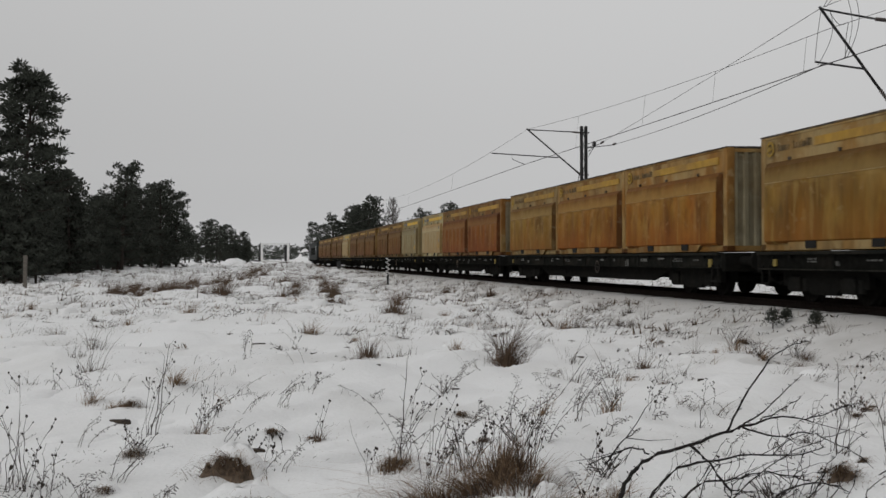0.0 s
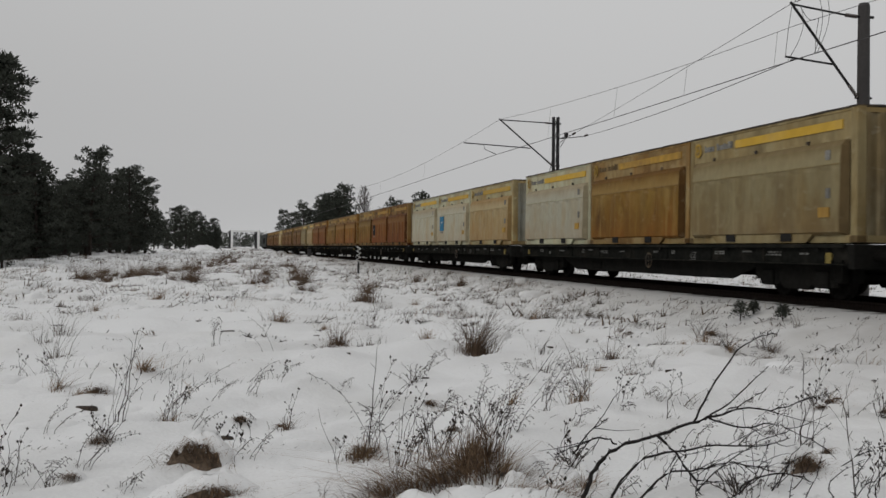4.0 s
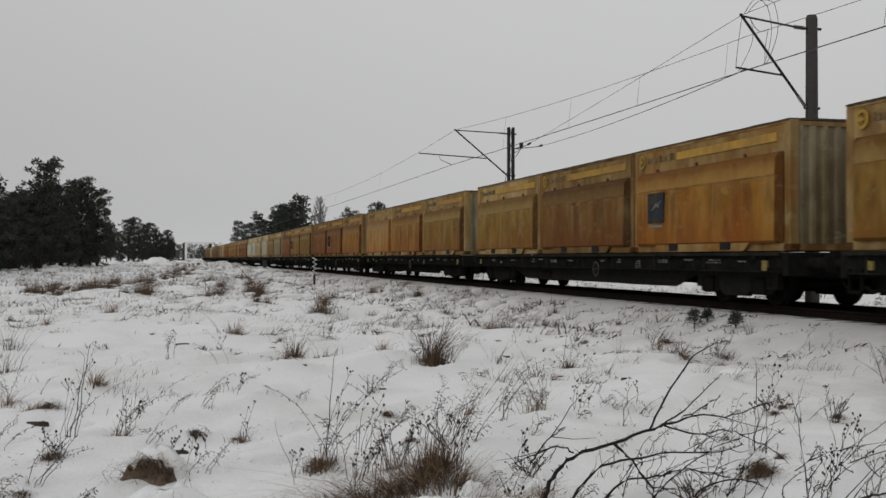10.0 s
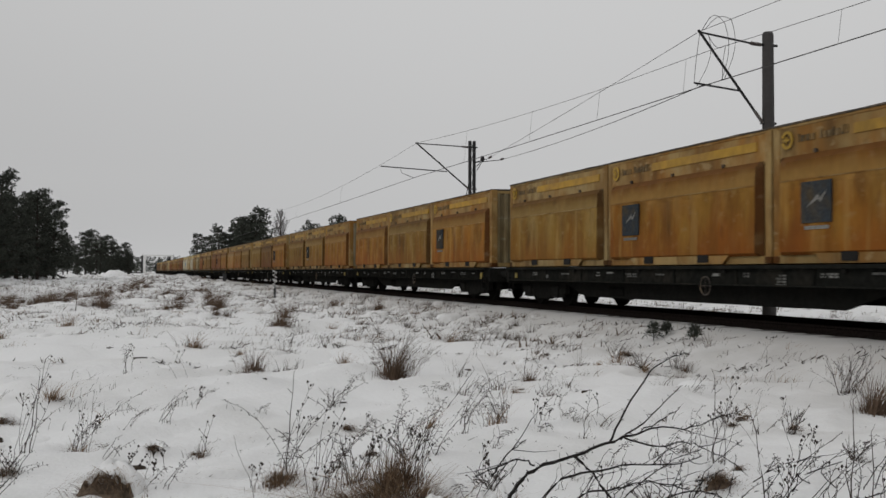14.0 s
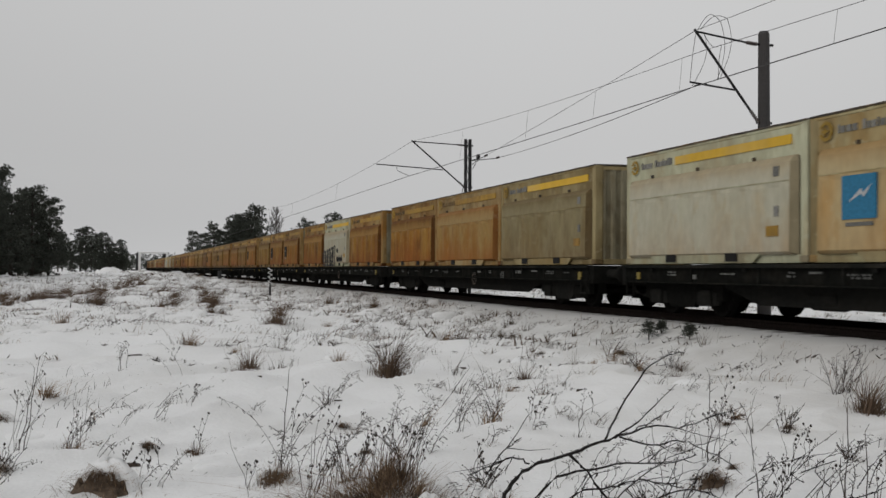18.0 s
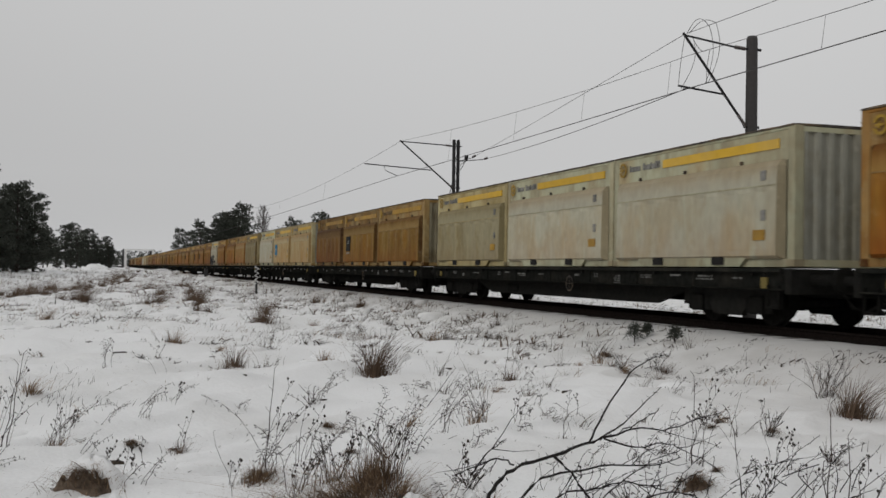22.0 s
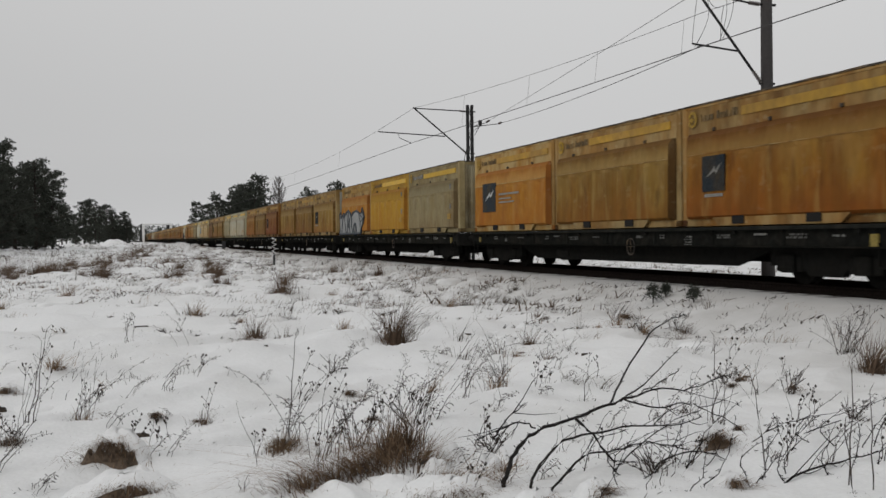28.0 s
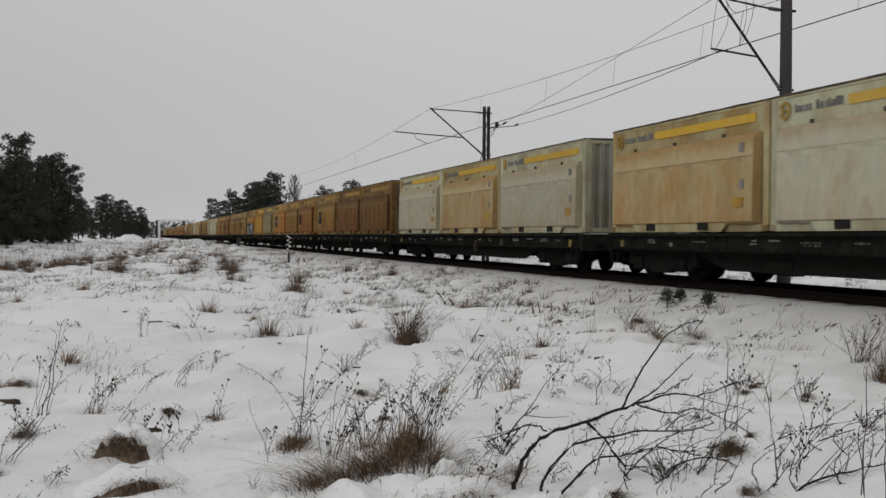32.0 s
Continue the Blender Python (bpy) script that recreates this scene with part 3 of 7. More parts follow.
# wires of the neighbouring section, led off to their anchor at the lattice mast
ANCH = "thin dark wire led away to its anchor mast"
wire("anchored_wire", (12.25, Y1, 6.2), (14.5, Y2 - 0.5, 5.53), 0.03, 0.0068, ANCH)
wire("anchored_wire", (12.19, Y1, 4.94), (15.0, Y2 - 0.6, 5.49), 0.13, 0.010, ANCH)
wire("anchored_wire", (12.0, Y0, 6.0), (12.25, Y1, 6.2), 0.10, 0.0068, ANCH)
wire("anchored_wire", (11.7, Y0, 4.72), (12.19, Y1, 4.94), 0.02, 0.010, ANCH)
for (up_w, low_w), shares in zip(runs, ((0.93, 0.865, 0.7, 0.5), (0.04, 0.24, 0.45, 0.72), (0.3, 0.6), ())):
    for u in shares:
        bm = tube(bmesh.new(), (at_share(up_w, u), at_share(low_w, u)), 0.0036, 4)
        tagged(new("dropper_wire", mesh_of("dropper_wire", bm, M_WIRE)), "thin dropper wire between two overhead wires", "overhead wire", "dropper wires")


def jumper(a, b, belly, name="jumper_cable"):
    a, b = Vector(a), Vector(b)
    pts = [a.lerp(b, i / 12) + Vector(belly) * math.sin(math.pi * i / 12) for i in range(13)]
    tagged(new(name, mesh_of(name, tube(bmesh.new(), pts, 0.0065, 5), M_WIRE)), "looped jumper cable at the mast bracket", "cable", "jumper cables")


jumper((12.25, Y1 - 0.1, 6.2), (12.25, Y1 - 1.0, 6.16), (0.0, 0, 0.24))
jumper((12.25, Y1 - 0.2, 6.18), (12.25, Y1 - 1.25, 6.18), (0.0, 0, 0.16))
jumper((12.25, Y1 - 0.3, 6.1), (12.43, Y1 - 0.7, 5.74), (0, 0.0, -0.16))
jumper((12.25, Y1 - 1.0, 6.16), (12.35, Y1 - 0.7, 4.98), (0, -0.22, 0))
jumper((12.25, Y1 - 1.25, 6.18), (12.35, Y1 - 0.8, 4.98), (0, -0.28, 0))
jumper((12.3, Y1 - 0.25, 6.1), (12.19, Y1 + 0.05, 4.97), (0, -0.32, 0))
jumper((12.25, Y1, 6.15), (12.10, Y1, 5.05), (0, 0.02, 0))
jumper((12.43, Y1 - 0.75, 5.74), (12.35, Y1 - 0.75, 4.98), (0, 0.05, 0))


# ---- train ----
PITCH, CONT_L, CONT_H, CONT_W, DECK = 19.74, 6.04, 2.24, 2.6, 0.99


def train_place(t):
    u = t - 16.0
    return 221.647 + 13.01052 * u - 0.01209 * u * u + 0.00004 * u ** 3


def wheel_bm(x):
    bm = bmesh.new()
    s = 1 if x > 0 else -1
    pts = [(x - s * 0.075, 0, 0), (x - s * 0.045, 0, 0), (x - s * 0.045, 0, 0), (x + s * 0.05, 0, 0), (x + s * 0.05, 0, 0), (x + s * 0.012, 0, 0), (x + s * 0.012, 0, 0), (x + s * 0.08, 0, 0)]
    tube(bm, pts, [0.425, 0.425, 0.39, 0.385, 0.31, 0.29, 0.12, 0.11], 24)
    return bm


def build_wagon():
    """A four-axle flat wagon for three boxes; origin on the rails under its middle, front towards +y."""
    w = new("container_flat_wagon")
    deep = ((-9.0, 0.96), (-9.0, 0.58), (-5.7, 0.56), (-4.6, 0.27), (4.6, 0.27), (5.7, 0.56), (9.0, 0.58), (9.0, 0.96))
    for s in (-1, 1):
        part("side_sill", boxes((s * 1.27 - 0.03, -9.0, 0.63, s * 1.27 + 0.03, 9.0, 0.96), bevel=0.008), M_SILL, w, "dusty grey-black side sill")
        part("fish_belly_beam", prism(bmesh.new(), deep, s * 0.98, s * 1.05), M_FRAME, w)
        part("sill_flange", boxes((s * 1.34 - 0.06, -9.0, 0.90, s * 1.34 + 0.02, 9.0, 0.965), bevel=0.01), M_SILL, w)
        part("lower_flange", boxes((s * 1.31 - 0.06, -9.0, 0.61, s * 1.31 + 0.02, 9.0, 0.64), bevel=0.008), M_SILL, w)
    for i in range(9):
        y = -8.5 + i * 2.125
        part("sill_rib", boxes((-1.325, y - 0.03, 0.635, -1.29, y + 0.03, 0.90)), M_SILL, w)
    part("centre_sill", boxes((-0.35, -9.1, 0.5, 0.35, 9.1, 0.93)), M_FRAME, w)
    for y in (-8.9, -6.1, -3.05, 0, 3.05, 6.1, 8.9):
        part("cross_member", boxes((-1.22, y - 0.09, 0.62, 1.22, y + 0.09, 0.95)), M_FRAME, w)
    for e in (-1, 1):
        part("headstock", boxes((-1.3, e * 9.08 - 0.08, 0.55, 1.3, e * 9.08 + 0.08, 0.96), bevel=0.015), M_FRAME, w)
        for s in (-1, 1):
            bm = tube(bmesh.new(), [(s * 0.875, e * 9.16, 0.78), (s * 0.875, e * 9.60, 0.78), (s * 0.875, e * 9.62, 0.78), (s * 0.875, e * 9.80, 0.78), (s * 0.875, e * 9.82, 0.78), (s * 0.875, e * 9.865, 0.78)],
                      [0.10, 0.10, 0.075, 0.075, 0.20, 0.18], 12)
            part("buffer", bm, M_FRAME, w)
        for s in (-1, 1):
            hose = [(s * 0.3, e * 9.1, 0.62), (s * 0.32, e * 9.4, 0.36), (s * 0.3, e * 9.7, 0.30), (s * 0.28, e * 9.86, 0.38)]
            part("brake_hose", tube(bmesh.new(), hose, 0.035, 6), M_FRAME, w)
        part("coupling", boxes((-0.06, e * 9.16, 0.68, 0.06, e * 9.86, 0.76), (-0.1, e * 9.5, 0.52, 0.1, e * 9.6, 0.7), bevel=0.01), M_FRAME, w)
        part("step_iron", boxes((-1.36, e * 8.75 - 0.16, 0.32, -1.30, e * 8.75 + 0.16, 0.36), (-1.34, e * 8.75 - 0.16, 0.32, -1.31, e * 8.75 - 0.13, 0.7), (-1.34, e * 8.75 + 0.13, 0.32, -1.31, e * 8.75 + 0.16, 0.7)), M_FRAME, w)
    # brake gear and plates
    pick_w = random.Random(12)
    part("brake_cylinder", tube(bmesh.new(), [(-0.9, 2.6, 0.42), (-0.9, 3.3, 0.42)], 0.19, 12), M_FRAME, w)
    part("air_tank", tube(bmesh.new(), [(-0.85, -3.4, 0.45), (-0.85, -3.3, 0.45), (-0.85, -1.9, 0.45), (-0.85, -1.8, 0.45)], [0.1, 0.2, 0.2, 0.1], 12), M_FRAME, w)
    bm = bmesh.new()
    ring = [(-1.36, -1.2 + 0.17 * math.cos(a), 0.60 + 0.17 * math.sin(a)) for a in [i * math.pi / 8 for i in range(17)]]
    tube(bm, ring, 0.014, 5)
    tube(bm, [(-1.36, -1.36, 0.6), (-1.36, -1.04, 0.6)], 0.008, 4)
    tube(bm, [(-1.36, -1.2, 0.44), (-1.36, -1.2, 0.76)], 0.008, 4)
    part("hand_brake_wheel", bm, M_ROOF, w, "worn hand brake wheel")
    for y, z, a, b, m in ((-7.7, 0.80, 0.30, 0.07, M_MARK), (-6.7, 0.80, 0.52, 0.10, M_MARK), (-4.6, 0.80, 0.42, 0.08, M_MARK), (-3.4, 0.72, 0.26, 0.2, M_MARK), (-2.4, 0.80, 0.2, 0.1, M_MARK),
                          (0.6, 0.80, 0.36, 0.07, M_MARK), (1.8, 0.78, 0.5, 0.09, M_MARK), (3.4, 0.80, 0.22, 0.12, M_MARK), (5.2, 0.80, 0.46, 0.07, M_MARK), (7.1, 0.80, 0.3, 0.1, M_MARK), (-8.5, 0.72, 0.16, 0.2, M_YPLATE), (8.4, 0.75, 0.12, 0.14, M_YPLATE)):
        if m is M_YPLATE:
            part("marking_plate", boxes((-1.332, y - a / 2, z - b / 2, -1.302, y + a / 2, z + b / 2)), m, w)
            continue
        # worn lettering: short bars in one to three lines
        words = bmesh.new()
        lines = max(1, round(b / 0.05))
        for q in range(lines):
            u = y - a / 2
            while u < y + a / 2 - 0.03:
                wd = pick_w.uniform(0.03, 0.12)
                zq = z - b / 2 + (q + 0.5) * b / lines
                box(words, -1.306, u, zq - 0.016, -1.297, min(u + wd, y + a / 2), zq + 0.016)
                u += wd + pick_w.uniform(0.02, 0.07)
        part("lettering_block", words, M_MARK, w, "rows of worn white lettering")["kind"] = "stuff"
    for y, z, wd, hh in ((-5.75, 0.83, 0.34, 0.035), (-1.5, 0.80, 0.22, 0.05), (2.75, 0.83, 0.30, 0.035), (6.25, 0.74, 0.10, 0.08)):
        part("marking_line", boxes((-1.328, y - wd / 2, z - hh / 2, -1.302, y + wd / 2, z + hh / 2)), M_MARK, w)
    for i in range(6):
        y = -8.2 + i * 3.2
        part("lashing_hook", boxes((-1.37, y - 0.05, 0.84, -1.33, y + 0.05, 0.95)), M_FRAME, w)
    wheels = []
    wheel_l, wheel_r = mesh_of("wheel", wheel_bm(-0.75), M_WHEEL), mesh_of("wheel", wheel_bm(0.75), M_WHEEL)
    both = bmesh.new()
    both.from_mesh(wheel_l)
    both.from_mesh(wheel_r)
    tube(both, [(-0.98, 0, 0), (0.98, 0, 0)], 0.075, 10)
    wheelset = mesh_of("wheelset", both, M_WHEEL)
    for e in (-1, 1):
        bogie = part("bogie", boxes((-0.98, -0.22, 0.36, 0.98, 0.22, 0.58), (-0.3, -0.3, 0.5, 0.3, 0.3, 0.66), bevel=0.02), M_FRAME, w)
        bogie.location = (0, e * 7.1, 0)
        side = ((-1.42, 0.30), (-1.42, 0.60), (-0.62, 0.64), (0.62, 0.64), (1.42, 0.60), (1.42, 0.30), (0.60, 0.34), (0.40, 0.16), (-0.40, 0.16), (-0.60, 0.34))
        for s in (-1, 1):
            part("bogie_side_frame", prism(bmesh.new(), side, s * 0.96, s * 1.08), M_FRAME, bogie)
            for q in (-0.9, 0.9):
                ax = boxes((s * 1.05 - 0.1, q - 0.18, 0.20, s * 1.05 + 0.1, q + 0.18, 0.50), bevel=0.02)
                for k in (-0.27, 0.27):
                    tube(ax, [(s * 1.04, q + k, 0.22), (s * 1.04, q + k, 0.46)], 0.08, 8)
                part("axle_box", ax, M_FRAME, bogie)
        for q in (-0.9, 0.9):
            ws = part("wheelset", wheelset, None, bogie)
            ws.location = (0, q, 0.39)
            wheels.append(ws)
            part("brake_shoe", boxes((-0.85, q - 0.52, 0.3, -0.65, q - 0.44, 0.55)), M_FRAME, bogie)
    return w, wheels


def corrugated(y0, s):
    """An upright end wall with vertical ribs."""
    bm = bmesh.new()
    half, n = 1.12, 9
    xs = []
    for i in range(n):
        c = -half + (i + 0.5) * 2 * half / n
        k = 2 * half / n
        xs += [(c - 0.5 * k, 0), (c - 0.28 * k, 0), (c - 0.16 * k, 0.045), (c + 0.16 * k, 0.045), (c + 0.28 * k, 0)]
    xs.append((half, 0))
    lo = [bm.verts.new((x, y0 + s * d, 0.12)) for x, d in xs]
    hi = [bm.verts.new((x, y0 + s * d, CONT_H - 0.10)) for x, d in xs]
    for i in range(len(xs) - 1):
        bm.faces.new((lo[i], lo[i + 1], hi[i + 1], hi[i]))
    bmesh.ops.recalc_face_normals(bm, faces=bm.faces)
    return bm


BAND_Z = 1.72


def side_panel_bm(s, flap):
    """The bulged steel side: proud of the corner posts, ends slanting back. The lower sheet has soft upright waves, the flap above it is plain."""
    bm = bmesh.new()
    ys = [-2.80, -2.70] + [-2.70 + 5.4 * i / 48 for i in range(1, 48)] + [2.70, 2.80]
    zs, outs = ((1.312, 1.330, 1.62, BAND_Z), (0.114, 0.118, 0.10, 0.010)) if flap else ((0.13, 0.18, 0.30, 1.22, 1.29, 1.314), (0.06, 0.125, 0.130, 0.115, 0.114, 0.113))
    grid = []
    for z, o in zip(zs, outs):
        row = []
        for i, y in enumerate(ys):
            edge = i in (0, len(ys) - 1)
            wave = 0.022 * math.cos((i - 1) * 2 * math.pi / 8) if 0.3 < z < 1.25 and 1 < i < len(ys) - 2 else 0
            row.append(bm.verts.new((s * (1.205 + (0.0 if edge else o + wave)), y, z)))
        grid.append(row)
    for r0, r1 in zip(grid, grid[1:]):
        for i in range(len(ys) - 1):
            bm.faces.new((r0[i], r0[i + 1], r1[i + 1], r1[i]))
    bmesh.ops.recalc_face_normals(bm, faces=bm.faces)
    bm.faces.ensure_lookup_table()
    if s * bm.faces[60].normal.x < 0:
        bmesh.ops.reverse_faces(bm, faces=bm.faces)
    return bm


def ring_bm(y, z, r):
    bm = bmesh.new()
    n = 28
    x = -1.252
    for i in range(n - 3):
        a0, a1 = 0.35 + i * 2 * math.pi / n, 0.35 + (i + 1) * 2 * math.pi / n
        q = [bm.verts.new((x, y + rr * math.cos(a), z + rr * math.sin(a))) for rr, a in ((r, a0), (r, a1), (0.68 * r, a1), (0.68 * r, a0))]
        bm.faces.new(q)
    for q in (((0.72, 0.12), (-0.35, 0.12), (-0.35, -0.12), (0.72, -0.12)), ((0.05, 0.42), (0.55, 0.0), (0.05, -0.42), (0.05, -0.05), (0.05, 0.05))):
        bm.faces.new([bm.verts.new((x, y + r * a, z + r * b)) for a, b in q])
    bmesh.ops.remove_doubles(bm, verts=bm.verts, dist=0.002)
    ext = bmesh.ops.extrude_face_region(bm, geom=list(bm.faces))
    for v in ext["geom"]:
        if isinstance(v, bmesh.types.BMVert):
            v.co.x += 0.012
    bmesh.ops.recalc_face_normals(bm, faces=bm.faces)
    return bm


def container_meshes():
    """Shared shapes of the box: built once without paint, then given each paint."""
    h, w, L = CONT_H, 1.22, CONT_L / 2
    body = bmesh.new()
    outline = ((-w - 0.005, 0.0), (-w - 0.005, 0.13), (-1.14, 0.14), (-1.14, BAND_Z - 0.03), (-w + 0.015, BAND_Z - 0.02), (-w + 0.015, h - 0.05),
               (w - 0.015, h - 0.05), (w - 0.015, BAND_Z - 0.02), (1.14, BAND_Z - 0.03), (1.14, 0.14), (w + 0.005, 0.13), (w + 0.005, 0.0))
    a_, b_ = ([body.verts.new((x, y, z)) for x, z in outline] for y in (-L + 0.14, L - 0.14))
    for i in range(12):
        body.faces.new((a_[i], a_[(i + 1) % 12], b_[(i + 1) % 12], b_[i]))
    body.faces.new(a_)
    body.faces.new(b_[::-1])
    bmesh.ops.recalc_face_normals(body, faces=body.faces)
    frame_ = bmesh.new()
    rings = []
    for y in (-0.045, 0.045):
        for x, z0, z1 in ((1.10, 0.005, h - 0.02), (1.02, 0.12, h - 0.10)):
            rings.append([frame_.verts.new(q) for q in ((-x, y, z0), (x, y, z0), (x, y, z1), (-x, y, z1))])
    o0, i0_, o1, i1_ = rings
    for p, q in ((o0, i0_), (o1, i1_), (o0, o1), (i0_, i1_)):
        for i in range(4):
            frame_.faces.new((p[i], p[(i + 1) % 4], q[(i + 1) % 4], q[i]))
    bmesh.ops.recalc_face_normals(frame_, faces=frame_.faces)
    post = boxes((-0.09, -0.09, 0.0, 0.09, 0.09, h), bevel=0.012)
    casting = boxes((-0.10, -0.10, 0.0, 0.10, 0.10, 0.12), bevel=0.012)
    rail_ = boxes((-0.03, -L + 0.1, h - 0.06, 0.03, L - 0.1, h - 0.005), bevel=0.012)
    skirt = bmesh.new()
    prism(skirt, ((-1.65, 0.0), (-1.9, 0.18), (1.9, 0.18), (1.65, 0.0)), -0.03, 0.03)
    return {k: mesh_of(k, b) for k, b in (("body", body), ("end_frame", frame_), ("corner_post", post), ("corner_casting", casting), ("top_rail", rail_), ("skirt", skirt), ("fold_edge", boxes((-1.328, -2.69, 1.306, -1.312, 2.69, 1.324), bevel=0.003)),
                                          ("panel_l", side_panel_bm(-1, False)), ("panel_r", side_panel_bm(1, False)), ("flap_l", side_panel_bm(-1, True)), ("flap_r", side_panel_bm(1, True)), ("end_front", corrugated(L - 0.06, 1)), ("end_rear", corrugated(-L + 0.06, -1)))}


SHAPES = container_meshes()
PAINTED = {}


def painted(key, mat, ends=None):
    if (key, mat.name) not in PAINTED:
        me = SHAPES[key].copy()
        me.materials.append(mat)
        if ends:
            me.materials.append(ends)
            # the slanted ends take the darker coat, which holds their shade
            me.polygons.foreach_set("material_index", [1 if abs(f.center.y) > 2.71 else 0 for f in me.polygons])
        PAINTED[key, mat.name] = me
    return PAINTED[key, mat.name]


POCKET_ME = mesh_of("fork_pocket", boxes((-0.012, -0.18, -0.07, 0.012, 0.18, 0.07)), M_POCKET)
LID_BM = bmesh.new()
_rows = []
for _i in range(31):
    _y = (CONT_L / 2 - 0.01) * (_i / 15 - 1)
    _z = CONT_H + 0.020 + 0.008 * noise.noise(Vector((1.7 * _y, 3.0, 0)))
    _s = CONT_H - 0.008 + 0.008 * noise.noise(Vector((2.9 * _y, 8.0, 0)))
    _rows.append([LID_BM.verts.new((x, _y, z)) for x, z in ((-1.238, _s), (-1.232, _z), (-0.6, _z + 0.01), (0.6, _z + 0.01), (1.232, _z), (1.238, _s))])
for _p, _q in zip(_rows, _rows[1:]):
    for _i in range(6):
        LID_BM.faces.new((_p[_i], _p[(_i + 1) % 6], _q[(_i + 1) % 6], _q[_i]))
LID_BM.faces.new(_rows[0])
LID_BM.faces.new(_rows[-1][::-1])
bmesh.ops.recalc_face_normals(LID_BM, faces=LID_BM.faces)
LID_ME = mesh_of("lid", LID_BM, M_ROOF)
RING_ME = mesh_of("ring_mark", ring_bm(2.60, 1.985, 0.15), M_RING)
LETTER_ROWS, LETTER_RUST_ROWS = [], []
_y = 2.36
for wd, hh in ((0.035, .13), (0.10, .10), (0.10, .10), (0.10, .10), (0.06, 0), (0.06, .14), (0.06, .10), (0.09, .10), (0.035, .13), (0.09, .10), (0.09, .14), (0.05, .13)):
    if hh:
        LETTER_ROWS.append(mesh_of("lettering_bar", boxes((-1.222, _y - wd, 1.93, -1.2, _y, 1.93 + hh)), M_LETTER))
        LETTER_RUST_ROWS.append(mesh_of("lettering_bar", boxes((-1.222, _y - wd, 1.93, -1.2, _y, 1.93 + hh)), M_LETTER_RUST))
    _y -= wd + 0.03
STRIPE_BM = boxes((-1.228, -2.62, 1.905, -1.2, 1.02, 2.06))
STRIPE_ME = mesh_of("stripe", STRIPE_BM, M_STRIPE)
STRIPE_RUST_ME = mesh_of("stripe", boxes((-1.228, -2.62, 1.905, -1.2, 1.02, 2.06)), M_STRIPE_RUST)
HOOKS_BM = bmesh.new()
box(HOOKS_BM, -0.03, -0.025, -0.03, 0.03, 0.025, 0.03, 0.006)
HOOKS_ME = mesh_of("flap_hinge", HOOKS_BM, M_ROOF)


def emblem_set(y0, z0, wide, high, square, flash, caption):
    """A square emblem: plate, flash across it, caption bars below or beside it."""
    plate = mesh_of("square_emblem", boxes((-1.352, y0 - wide / 2, z0 - high / 2, -1.322, y0 + wide / 2, z0 + high / 2)), square)
    bm = bmesh.new()
    bolt = ((0.31, -0.12), (-0.09, 0.19), (-0.14, 0.08), (-0.40, 0.28), (-0.17, -0.02), (-0.09, 0.06))
    bm.faces.new([bm.verts.new((-1.356, y0 + wide * p, z0 + high * q)) for p, q in bolt])
    return plate, mesh_of("emblem_flash", bm, flash), mesh_of("caption_bar", caption)


EMBLEM = {
    "blue": emblem_set(1.75, 0.94, 0.72, 0.64, M_BLUE, M_PALE, boxes((-1.346, 1.46, 0.52, -1.325, 2.04, 0.575))),
    "dark": emblem_set(1.75, 0.94, 0.72, 0.64, M_DARKBLUE, M_LETTER, boxes((-1.346, 1.46, 0.52, -1.325, 2.04, 0.575))),
    "large": emblem_set(1.42, 0.96, 1.08, 0.82, M_DARKBLUE, M_PALE, boxes((-1.346, -0.9, 1.00, -1.325, 0.62, 1.05), (-1.346, -0.3, 0.88, -1.325, 0.62, 0.92), (-1.346, -0.5, 0.78, -1.325, 0.62, 0.82))),
}
for _set in EMBLEM.values():
    _set[2].materials.append(M_LETTER)
NOTE_ME = mesh_of("yellow_notice", boxes((-1.346, -2.42, 0.43, -1.325, -2.10, 0.60)), M_STRIPE_RUST)
END_MARK_ME = mesh_of("end_stripe", boxes((0.10, -CONT_L / 2 + 0.004, 1.20, 0.78, -CONT_L / 2 + 0.02, 1.265)), M_STRIPE_RUST)
TICKET_ME = mesh_of("data_notice", boxes((-1.335, -2.42, 0.75, -1.31, -2.3, 0.92)), M_LETTER)
TICKET_HIGH_ME = mesh_of("data_notice", boxes((-1.33, -2.42, 1.40, -1.30, -2.28, 1.56)), M_LETTER)

WORDS = {"white": "off-white", "cream": "cream", "peach": "pale orange", "ochre": "ochre yellow", "amber": "golden ochre", "orange": "orange", "rust": "rust red", "brown": "dirt-brown", "tan": "greyish tan", "yellow": "bright yellow", "vivid": "bright orange", "khaki": "pale khaki"}


